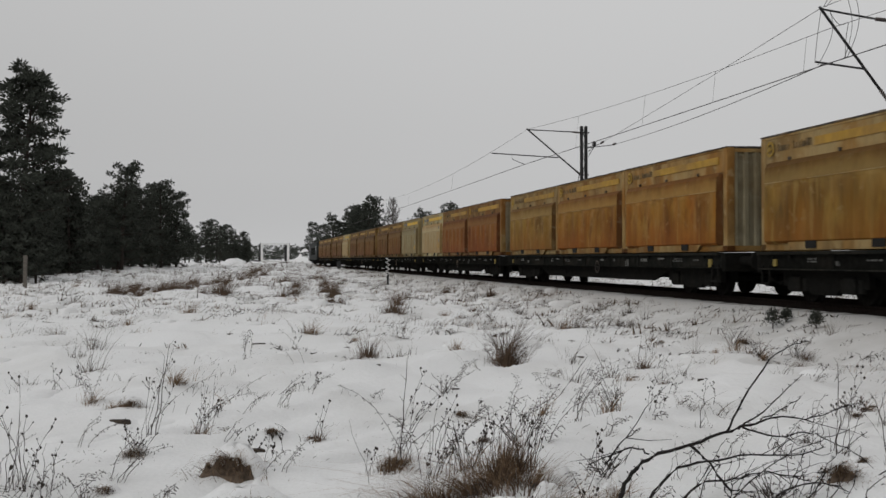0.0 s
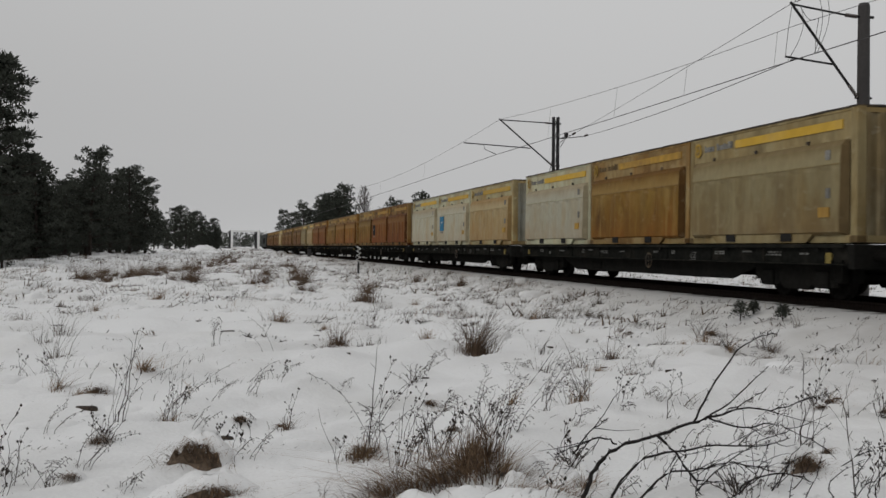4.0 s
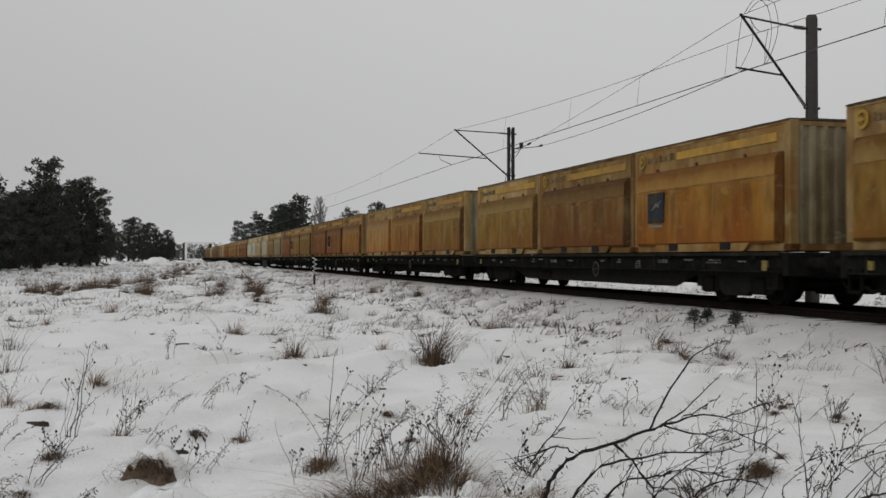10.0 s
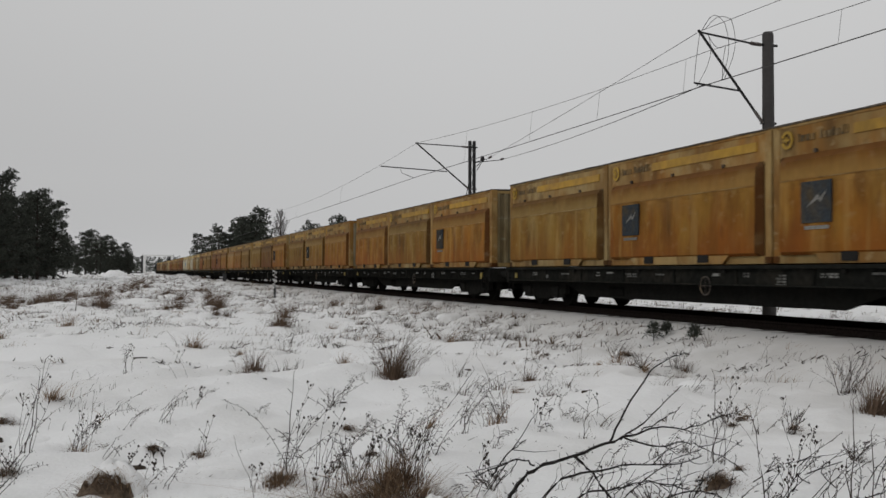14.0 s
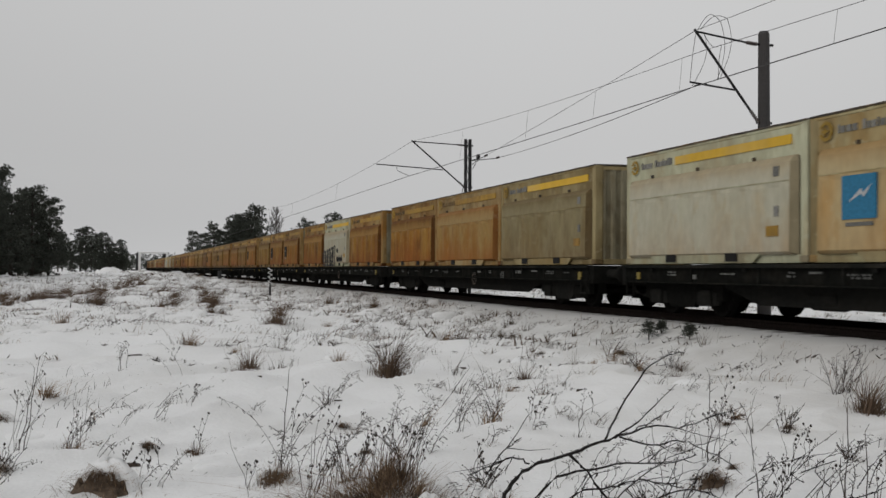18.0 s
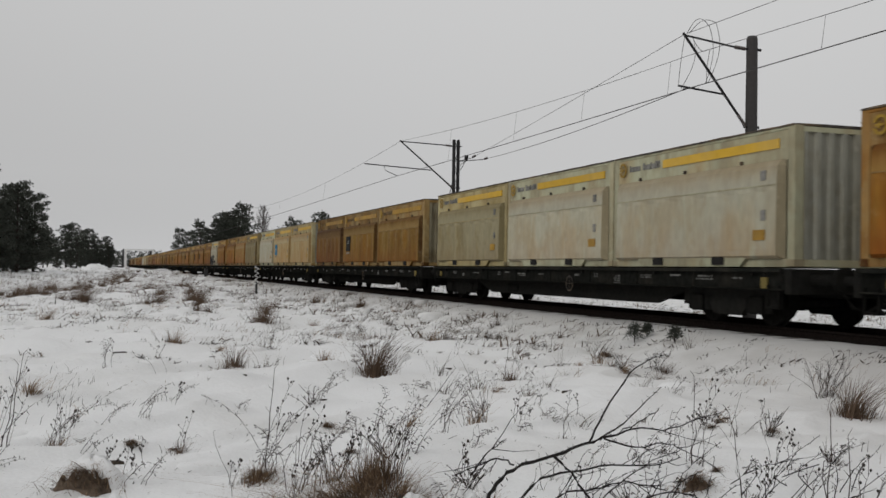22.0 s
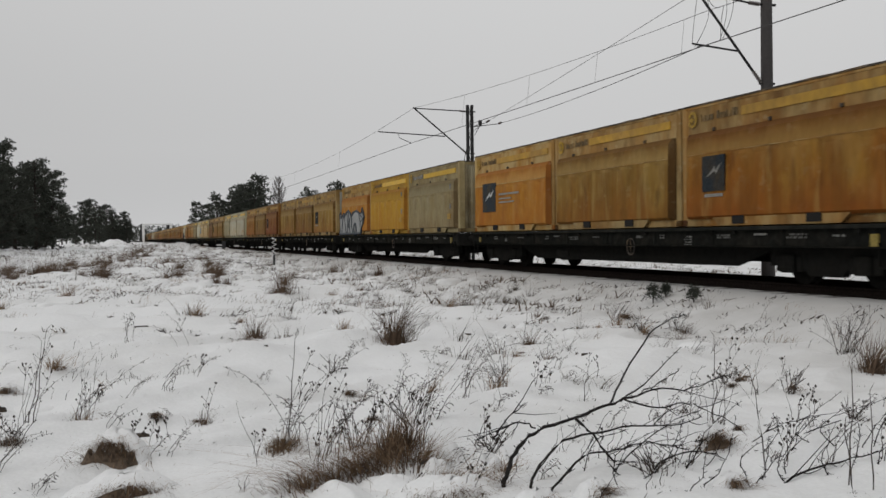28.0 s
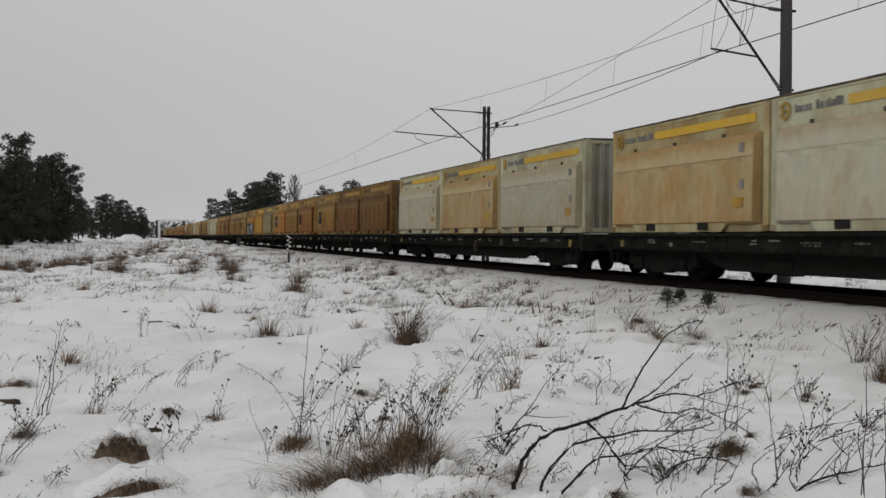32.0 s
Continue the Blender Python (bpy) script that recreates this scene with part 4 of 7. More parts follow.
def build_container(paint, emblem="", spray=""):
    """A twenty-foot wood-chip box; origin under its middle, front towards +y, marked side towards -x."""
    c = new("freight_container")
    panel, band, flap, shade_grime = PAINTS[paint]
    end = M_ENDDARK if paint in ("brown", "rust") else M_ENDWALL if paint in ("white", "cream", "amber") else M_ENDMID
    part("body", painted("body", band), None, c)
    part("side_panel", painted("panel_l", panel, shade_grime), None, c, "bulged weathered side panel")
    part("side_panel", painted("panel_r", panel, shade_grime), None, c)
    part("upper_flap", painted("flap_l", flap, shade_grime), None, c, "darker upper flap")
    part("upper_flap", painted("flap_r", flap, shade_grime), None, c)
    part("end_wall", painted("end_front", end), None, c)
    part("end_wall", painted("end_rear", end), None, c, "corrugated pale end wall")
    L = CONT_L / 2
    for y in (-L + 0.06, L - 0.06):
        part("end_frame", painted("end_frame", band), None, c, at=(0, y, 0))
    for x in (-1.13, 1.13):
        for y in (-L + 0.09, L - 0.09):
            post = part("corner_post", painted("corner_post", band), None, c, at=(x, y, 0))
            part("corner_casting", painted("corner_casting", shade_grime), None, post)
        part("top_rail", painted("top_rail", band), None, c, at=(x * 1.055, 0, 0))
        part("skirt", painted("skirt", band), None, c, at=(x * 1.12, 0, 0))
    # thin bar in the band's paint that draws the pale line of the fold
    part("fold_edge", painted("fold_edge", band), None, c, "thin pale edge of the flap")
    part("lid", LID_ME, None, c)
    for y in (-1.03, 1.03):
        part("fork_pocket", POCKET_ME, None, c, "black fork-lift pocket", at=(-1.305, y, 0.1))
    part("ring_mark", RING_ME, None, c)
    for me in LETTER_ROWS if paint in ("white", "cream", "tan", "khaki") else LETTER_RUST_ROWS:
        part("lettering_bar", me, None, c)
    part("stripe", STRIPE_ME if paint in ("white", "cream", "yellow", "tan", "khaki") else STRIPE_RUST_ME, None, c, "yellow stripe")
    for y in (-1.6, 0.2, 1.9):
        part("flap_hinge", HOOKS_ME, None, c, at=(-1.225, y, BAND_Z + 0.03))
    if paint in ("white", "cream", "tan", "khaki", "yellow"):
        part("yellow_notice", NOTE_ME, None, c)
        part("data_notice", TICKET_ME, None, c)
        part("data_notice", TICKET_HIGH_ME, None, c)
    if paint in ("white", "cream", "ochre"):
        part("end_stripe", END_MARK_ME, None, c, "yellow stripe on the end wall")
    extra = ""
    if emblem:
        for _nm, _me in zip(("square_emblem", "emblem_flash", "caption_bar"), EMBLEM[emblem]):
            part(_nm, _me, None, c, "" if _nm != "square_emblem" else "blue square emblem" if emblem == "blue" else "grimy dark square emblem")
        extra = ", a square emblem on its side"
    if spray == "outline":
        part("graffiti", graffiti_outline(), None, c, "black outlined graffiti")
        extra = ", black graffiti on its side"
    if spray == "silver":
        part("graffiti", graffiti_fill(), None, c, "silver graffiti letters")
        part("graffiti_outline", graffiti_edge(), None, c, "black graffiti outline")
        extra = ", silver graffiti on its side"
    tagged(c, f"{WORDS[paint]} weathered steel wood-chip container" + extra, "container", "containers on the train")
    return c


def strokes(lines, r, mat, name, x=-1.348):
    bm = bmesh.new()
    for pts in lines:
        tube(bm, [(x, y, z) for y, z in pts], r, 4)
    return mesh_of(name, bm, mat)


def graffiti_outline():
    """Five overlapping hollow letter shapes with spiked tops, and a small scribble behind them."""
    lines = []
    for i in range(5):
        y, top = 2.86 - i * 0.60, 0.72 + 0.05 * i
        w = 0.66
        lines.append([(y, 0.10), (y + 0.03, 0.45), (y, top), (y - 0.12, top - 0.08), (y - 0.30, top - 0.05), (y - w + 0.12, top + 0.10), (y - w, top - 0.06), (y - w + 0.06, 0.52), (y - w + 0.14, 0.40),
                      (y - w + 0.02, 0.22), (y - w + 0.05, 0.04), (y - 0.34, 0.08), (y - 0.18, 0.03), (y, 0.10)])
        if i % 2:
            lines += [[(y - 0.16, top - 0.16), (y - 0.18, 0.18)], [(y - 0.16, top - 0.2), (y - 0.46, top - 0.22), (y - 0.44, 0.46), (y - 0.18, 0.42), (y - 0.48, 0.16)]]
        else:
            lines += [[(y - 0.48, top - 0.14), (y - 0.24, top - 0.16), (y - 0.15, 0.44), (y - 0.22, 0.20), (y - 0.46, 0.20)], [(y - 0.16, 0.46), (y - 0.44, 0.46)]]
    for i in range(7):
        y = -0.62 - i * 0.18
        lines.append([(y, 0.26), (y - 0.03, 0.44 if i % 3 else 0.52), (y - 0.10, 0.36), (y - 0.13, 0.25), (y - 0.06, 0.24)])
    lines.append([(-0.55, 0.72), (-0.75, 0.86), (-0.92, 0.80), (-0.80, 0.66), (-0.66, 0.78)])
    return strokes(lines, 0.021, M_SPRAY, "graffiti")


def letter_outline():
    """The joined outline of the sprayed letters, from the front end of the box to the rear."""
    return [(2.93, 0.04), (2.93, 0.98), (2.79, 1.04), (2.62, 0.79), (2.03, 1.0), (1.83, 0.85), (1.57, 0.96), (1.35, 1.04), (0.98, 1.1), (0.54, 0.96), (0.31, 0.81), (-0.1, 1.01), (-0.73, 1.06), (-1.38, 0.92), (-1.86, 0.96), (-1.9, 1.14), (-2.26, 0.74), (-2.03, 0.47), (-1.71, 0.29), (-1.57, 0.05)]


def graffiti_fill():
    return mesh_of("graffiti", prism(bmesh.new(), letter_outline(), -1.352, -1.338), M_SILVER)


def graffiti_edge():
    edge_ = letter_outline()
    eye_ = [(-0.45 + 0.24 * math.cos(a), 0.24 + 0.26 * math.sin(a)) for a in [k * math.pi / 9 for k in range(19)]]
    bm = bmesh.new()
    for line, r in [(edge_ + [edge_[0]], 0.05), (eye_, 0.05)] + [(q, 0.03) for q in ([(2.11, 0.91), (2.35, 0.53), (2.51, 0.04)], [(1.98, 0.87), (1.66, 0.38), (1.47, 0.03)], [(1.29, 0.99), (1.16, 0.51), (1.22, 0.04)], [(0.98, 1.04), (0.91, 0.64), (0.98, 0.31)], [(0.51, 0.93), (0.81, 0.51), (0.63, 0.04)], [(0.23, 0.75), (0.34, 0.43), (0.07, 0.05)], [(-1.28, 0.9), (-1.47, 0.59), (-1.47, 0.32)], [(-1.52, 0.85), (-2.03, 0.69), (-1.57, 0.55)])]:
        tube(bm, [(-1.354, y, z) for y, z in line], r, 5)
    return mesh_of("graffiti_outline", bm, M_NAVY)


# The boxes of each wagon, front to rear: paint, "+" for a square emblem ("++" clean blue, "!" a large one), "*" for graffiti.
LOADS = {
    -6: "brown brown brown", -5: "brown brown cream", -4: "brown brown brown", -3: "brown brown tan", -2: "cream rust rust", -1: "ochre orange orange",
    0: "ochre rust+ rust", 1: "white white++ cream", 2: "white ochre tan", 3: "rust ochre+ ochre", 4: "rust rust+ orange", 5: "peach orange ochre",
    6: "amber brown orange+", 7: "ochre ochre+ orange", 8: "orange ochre orange+", 9: "ochre orange+ orange+", 10: "orange white* orange", 11: "orange peach tan",
    12: "white cream++ cream", 13: "brown ochre+ ochre", 14: "khaki white white", 15: "orange ochre rust+", 16: "amber ochre amber+", 17: "vivid* yellow tan",
    18: "vivid! ochre orange+", 19: "ochre+ brown brown", 20: "white cream white", 21: "cream white cream",
}
wagon_proto, wheel_protos = build_wagon()
tagged(wagon_proto, "grimy black four-axle flat wagon loaded with three containers", "flat wagon", "wagons of the train")
# The wheels roll with the train; all wagons share these turns.
ROLL_R = 0.388
TURNS = [(i / 30.0, (train_place(i / 30.0) - train_place(0)) / ROLL_R) for i in range(0, 961)]
WAGONS, MOVING = [], []
BOX_PROTO = {}


def build_train():
    for k, load in LOADS.items():
        y = train_place(0) - k * PITCH
        m = pose(TRACK_X, y, 0)
        if k == -6:
            wagon = wagon_proto
            wagon.matrix_basis = m
        else:
            wagon = copy_thing(wagon_proto, m)
        MOVING.append((wagon, -k * PITCH, 0.0))
        for i, word in enumerate(load.split()):
            paint = word.strip("+*!")
            emblem = "large" if "!" in word else "blue" if "++" in word else "dark" if "+" in word else ""
            spray = "" if "*" not in word else "outline" if paint == "white" else "silver"
            off = 6.1 * (1 - i)
            key = (paint, emblem, spray)
            if key in BOX_PROTO:
                c = copy_thing(BOX_PROTO[key], pose(TRACK_X, y + off, DECK))
            else:
                c = BOX_PROTO[key] = build_container(*key)
                c.matrix_basis = pose(TRACK_X, y + off, DECK)
            MOVING.append((c, -k * PITCH + off, DECK))


build_train()


def build_engine():
    e = tagged(new("locomotive"), "dark diesel locomotive at the head of the train", "locomotive")
    bm = bmesh.new()
    prism(bm, ((-7.6, 0.75), (7.6, 0.75), (7.9, 1.3), (7.5, 2.5), (6.9, 3.1), (-6.9, 3.1), (-7.5, 2.5), (-7.9, 1.3)), -1.45, 1.45)
    part("body", bm, M_LOCO, e)
    part("underframe", boxes((-1.4, -8.0, 0.5, 1.4, 8.0, 0.8), (-1.2, -2.2, 0.2, 1.2, 2.2, 0.6), bevel=0.03), M_FRAME, e)
    part("roof_box", boxes((-1.0, -4.5, 3.08, 1.0, 4.0, 3.3), bevel=0.05), M_LOCO, e)
    for s in (-1, 1):
        for y in (-5.9, 5.9):
            part("cab_window", boxes((s * 1.452 - 0.01, y - 0.5, 2.0, s * 1.452 + 0.01, y + 0.5, 2.6)), M_GLASS, e)
        for y in (-3.5, -1.5, 0.5, 2.5):
            part("grille", boxes((s * 1.455 - 0.012, y - 0.7, 1.4, s * 1.455 + 0.012, y + 0.7, 2.4)), M_FRAME, e)
    for yb in (-5.2, 5.2):
        b = part("bogie", boxes((-1.1, yb - 1.9, 0.25, -0.98, yb + 1.9, 0.6), (0.98, yb - 1.9, 0.25, 1.1, yb + 1.9, 0.6), (-1, yb - 0.2, 0.3, 1, yb + 0.2, 0.6), bevel=0.02), M_FRAME, e)
        for q in (-1.5, 0, 1.5):
            w = wheel_bm(-0.75)
            w2 = part("wheel", w, M_WHEEL, b)
            w2.location = (0, yb + q, 0.39)
            w3 = part("wheel", wheel_bm(0.75), M_WHEEL, b)
            w3.location = (0, yb + q, 0.39)
    for s in (-1, 1):
        for y in (-8.0, 8.0):
            part("buffer", tube(bmesh.new(), [(s * 0.875, y, 0.78), (s * 0.875, y + math.copysign(0.45, y), 0.78), (s * 0.875, y + math.copysign(0.46, y), 0.78), (s * 0.875, y + math.copysign(0.52, y), 0.78)], [0.1, 0.1, 0.22, 0.2], 10), M_FRAME, e)
    off = 6 * PITCH + PITCH / 2 + 8.55
    e.matrix_basis = pose(TRACK_X, train_place(0) + off, 0)
    MOVING.append((e, off, 0.0))
    return e


build_engine()


# ---- trees ----
def needle_mesh(name, clumps, per, length, width, rng):
    """Needle sprays: every clump is a loose ball of thin pointed blades."""
    c = np.array([k[:3] for k in clumps]).repeat(per, 0)
    size = np.array([k[3] for k in clumps]).repeat(per)
    n = len(c)
    d = rng.normal(size=(n, 3))
    d[:, 2] = d[:, 2] * 0.65 + 0.25
    d /= np.linalg.norm(d, axis=1, keepdims=True)
    start = c + d * (size * rng.uniform(0.05, 0.75, n))[:, None] * (1, 1, 0.6)
    tip = start + d * (length * rng.uniform(0.6, 1.3, n))[:, None]
    side = np.cross(d, rng.normal(size=(n, 3)))
    side /= np.linalg.norm(side, axis=1, keepdims=True) + 1e-9
    w = (width * rng.uniform(0.6, 1.4, n))[:, None]
    mid = start * 0.5 + tip * 0.5
    v = np.stack([start, mid + side * w, tip, mid - side * w], 1).reshape(-1, 3)
    me = bpy.data.meshes.new(name)
    me.from_pydata(v.tolist(), [], np.arange(4 * n).reshape(-1, 4).tolist())
    me.materials.append(M_NEEDLE)
    return me


def build_pine(seed, h, bare, reach, per=26, limbs=34, blade=0.42, wide=0.055, label="dark green pine with a bare lower trunk"):
    """A pine of height h with its lowest share 'bare' free of limbs."""
    rng = np.random.default_rng(seed)
    tree = tagged(new("pine_tree"), label, "pine tree", "pines beside the line")
    bm = bmesh.new()
    lean = rng.normal(size=2) * 0.02 * h
    spine = [Vector((lean[0] * u * u, lean[1] * u * u, h * u)) for u in np.linspace(0, 0.97, 8)]
    tube(bm, [Vector((0, 0, -0.4))] + spine[1:], np.linspace(0.020 * h, 0.004 * h, 8), 8)
    clumps = []
    for i in range(limbs):
        u = float(bare + (0.97 - bare) * ((i + rng.uniform()) / limbs) ** 0.9)
        k = (u - bare) / (1 - bare)
        length = float(reach * (0.35 + 1.0 * (1 - k) ** 0.7) * rng.uniform(0.55, 1.1) * (0.6 + 0.4 * min(1, k * 6)))
        a = i * 2.4 + rng.uniform(-0.5, 0.5)
        base = Vector((float(lean[0] * u * u), float(lean[1] * u * u), float(h * u)))
        rise = 0.1 + 0.45 * k + rng.uniform(-0.15, 0.15)
        end = base + Vector((math.cos(a) * length, math.sin(a) * length, rise * length))
        bend = base.lerp(end, 0.55) - Vector((0, 0, 0.06 * length))
        tube(bm, [base, bend, end], [0.007 * h * (1 - 0.7 * k), 0.004 * h * (1 - 0.7 * k), 0.0015 * h], 4)
        m = max(2, int(length / (0.055 * h)))
        for j in range(m):
            q = base.lerp(end, 0.35 + 0.65 * (j + 0.5) / m)
            clumps.append((q.x + rng.normal() * 0.02 * h, q.y + rng.normal() * 0.02 * h, q.z + rng.uniform(0, 0.03 * h), (0.045 + 0.025 * rng.uniform()) * h))
    clumps.append((lean[0], lean[1], h * 0.97, 0.05 * h))
    part("trunk", bm, M_BARK, tree)
    part("crown", needle_mesh("crown", clumps, per, blade * h / 9, wide * h / 9, rng), None, tree, "dark needle sprays")
    return tree


def build_bare_tree(seed, h, label="leafless grey tree with fine upright twigs"):
    rng = np.random.default_rng(seed)
    tree = tagged(new("bare_tree"), label, "bare tree")
    trunk, twigs = bmesh.new(), bmesh.new()
    tube(trunk, [(0, 0, -0.3), (0.05, 0, 0.4 * h), (0, 0.05, 0.98 * h)], [0.02 * h, 0.013 * h, 0.002 * h], 7)
    for i in range(46):
        u = 0.22 + 0.75 * i / 46
        a = i * 2.4 + rng.uniform(-0.4, 0.4)
        ln = float(h * (0.30 * (1 - u) + 0.06) * rng.uniform(0.7, 1.2))
        base = Vector((0, 0, u * h))
        end = base + Vector((math.cos(a) * ln * 0.55, math.sin(a) * ln * 0.55, ln * 0.85))
        tube(trunk, [base, base.lerp(end, 0.5) + Vector((math.cos(a), math.sin(a), 0)) * 0.05 * ln, end], [0.006 * h * (1.1 - u), 0.004 * h * (1.1 - u), 0.0012 * h], 4)
        for j in range(16):
            s = base.lerp(end, rng.uniform(0.25, 1))
            e = s + Vector((rng.normal() * 0.35, rng.normal() * 0.35, 0.9)) * ln * float(rng.uniform(0.25, 0.5))
            tube(twigs, [s, e], [0.0022 * h, 0.0011 * h], 3)
    part("trunk", trunk, M_BARK, tree)
    part("twig_spray", twigs, M_GREYTWIG, tree)
    return tree


def set_tree(proto, x, y, size=1.0, turn=0.0, first=False):
    m = pose(x, y, gz(x, y) - 0.05 if math.hypot(x, y) < 240 else 0.0, 0, 0, turn)
    if first:
        proto.matrix_basis = m @ Matrix.Diagonal((size, size, size, 1))
        return proto
    ob = copy_thing(proto, m)
    ob.scale = (size, size, size)
    return ob


tall_pine = build_pine(3, 12.3, 0.34, 2.4, per=110, limbs=52, blade=0.22, wide=0.04, label="tall dark pine standing above the wood's edge")
set_tree(tall_pine, -11.35, 58.5, 0.90, 40, True)
kinds = [build_pine(11, 8.6, 0.03, 2.1, per=56, limbs=60, blade=0.24), build_pine(12, 8.2, 0.02, 2.3, per=56, limbs=60, blade=0.24), build_pine(13, 9.2, 0.06, 2.2, per=56, limbs=58, blade=0.24),
         build_pine(14, 7.0, 0.02, 1.9, per=56, limbs=56, blade=0.24, label="low dark pine branched to the ground")]
# plainer pines for the depth of the wood, its low fringe and the far groves
plain = [build_pine(15, 8.6, 0.03, 2.1, per=24, limbs=46, blade=0.34, wide=0.09), build_pine(16, 8.2, 0.02, 2.4, per=24, limbs=46, blade=0.34, wide=0.09), build_pine(17, 9.2, 0.08, 2.2, per=24, limbs=46, blade=0.34, wide=0.09),
         build_pine(18, 7.0, 0.02, 2.2, per=22, limbs=40, blade=0.34, wide=0.10, label="low dark pine branched to the ground")]
plain_first = [True] * 4


def set_plain(k, x, y, size, turn):
    set_tree(plain[k], x, y, size, turn, plain_first[k])
    plain_first[k] = False


# the edge of the wood on the far side of the field, from the tall pine away from the viewer
first = [True] * 4
rng = random.Random(8)
edge = [(-23, 57), (-20.5, 58), (-18.2, 60), (-17.0, 64), (-15.4, 61), (-14.4, 66), (-13.2, 63.5), (-15.6, 71), (-12.6, 70), (-13.8, 77), (-11.4, 76), (-12.6, 84), (-10.6, 83), (-11.8, 91), (-9.9, 90), (-10.6, 98),
        (-8.7, 97), (-9.2, 104), (-7.4, 103), (-6.4, 110), (-8.1, 112), (-10.5, 108)]
KIND_H = (8.6, 8.2, 9.2, 7.0)


def skyline(x, y, k):
    """Size of a tree of kind k that keeps to the wood's even top, a rounder and taller crown at its far corner."""
    top = 0.85 + y * (0.0605 if x / y < -0.088 else 0.068)
    return (top * rng.uniform(0.84, 1.0) + 0.4) / KIND_H[k]


for i, (x, y) in enumerate(edge):
    k = 3 if i < 9 else i % 3
    size = rng.uniform(0.70, 0.88) if i < 9 else skyline(x, y, k)
    set_tree(kinds[k], x, y, size, rng.uniform(0, 360), first[k])
    first[k] = False
set_tree(kinds[2], -9.4, 88, 0.93, 70)
# a pine behind the line, close to the mast
set_tree(kinds[0], 31.0, 35.5, 0.95, 200)
for i in range(26):
    x, y = -13.5 - rng.uniform(0, 16), rng.uniform(64, 128)
    x -= (128 - y) * 0.12
    set_plain(i % 4, x, y, skyline(x, y, i % 4) * 0.97, rng.uniform(0, 360))
# low pines that close the edge of the wood down to the snow
EDGE_X, EDGE_Y = (-24, -13.4, -12.2, -12.0, -11.2, -6.4), (54, 57.5, 63, 72, 88, 110)
for i in range(60):
    u = 5 * i / 59
    x, y = float(np.interp(u, range(6), EDGE_X)) + rng.uniform(-0.9, 0.3), float(np.interp(u, range(6), EDGE_Y)) + rng.uniform(-1.5, 1.5)
    set_plain(3 if i % 3 else 1, x, y, rng.uniform(0.30, 0.5), rng.uniform(0, 360))
# bushy pines round the foot of the tall one
for x, y, s in ((-11.9, 56.9, 0.56), (-11.1, 57.0, 0.52), (-10.5, 57.8, 0.50), (-12.6, 57.2, 0.60), (-11.5, 57.4, 0.66), (-12.0, 75.0, 0.97), (-11.3, 74.0, 0.91), (-12.8, 76.0, 1.02)):
    set_plain(3, x, y, s, rng.uniform(0, 360))
# farther clumps on the same side
for x, y, s in ((-7.4, 190, 0.62), (-6.2, 200, 0.90), (-5.2, 198, 0.86), (-4.2, 196, 0.74), (-3.2, 203, 0.80), (-2.4, 205, 0.84), (-1.4, 200, 0.70), (-0.4, 206, 0.6), (0.7, 208, 0.66), (1.2, 204, 0.5), (-9.5, 205, 0.75), (1.6, 215, 0.55), (-12, 190, 0.8), (-15, 200, 0.85), (-9, 180, 0.7), (-7, 185, 0.4), (-5, 186, 0.35), (-3.4, 188, 0.4), (-1.8, 190, 0.36)):
    set_plain(rng.randrange(3), x, y, s, rng.uniform(0, 360))
# behind the line
for x, y, s in ((15.6, 230, 1.0), (17.6, 226, 1.15), (19.4, 222, 1.22), (21.3, 226, 1.25), (23.2, 222, 1.15), (24.6, 228, 1.3), (25.5, 226, 1.05), (16.9, 150, 0.95), (17.9, 147, 1.04), (18.9, 149, 1.04), (17.4, 152, 0.85), (16.2, 152, 0.75), (18.2, 153, 0.95), (17.6, 154, 1.0), (22.4, 129, 0.80), (23.9, 118, 0.76), (27, 150, 0.7)):
    set_plain(rng.randrange(4), x, y, s, rng.uniform(0, 360))
bare_tree = build_bare_tree(31, 9.0)
set_tree(bare_tree, 21.6, 148.5, 1.06, 0, True)


def build_far_wood():
    """The hazy wood beyond the bridge, one mass of small crowns."""
    rngn = np.random.default_rng(4)
    clumps = []
    for i in range(150):
        y = rngn.uniform(400, 470)
        x = rngn.uniform(-6, 36)
        top = rngn.uniform(4.5, 6.8)
        for j in range(9):
            z = top * rngn.uniform(0.15, 1.0)
            w = 1.6 * (1.15 - z / top)
            clumps.append((x + rngn.normal() * w, y + rngn.normal() * w, z, 0.55))
    me = needle_mesh("far_wood", clumps, 16, 0.55, 0.12, rngn)
    tagged(new("far_wood", me), "distant dark pine wood beyond the bridge", "wood", kind="stuff")


build_far_wood()


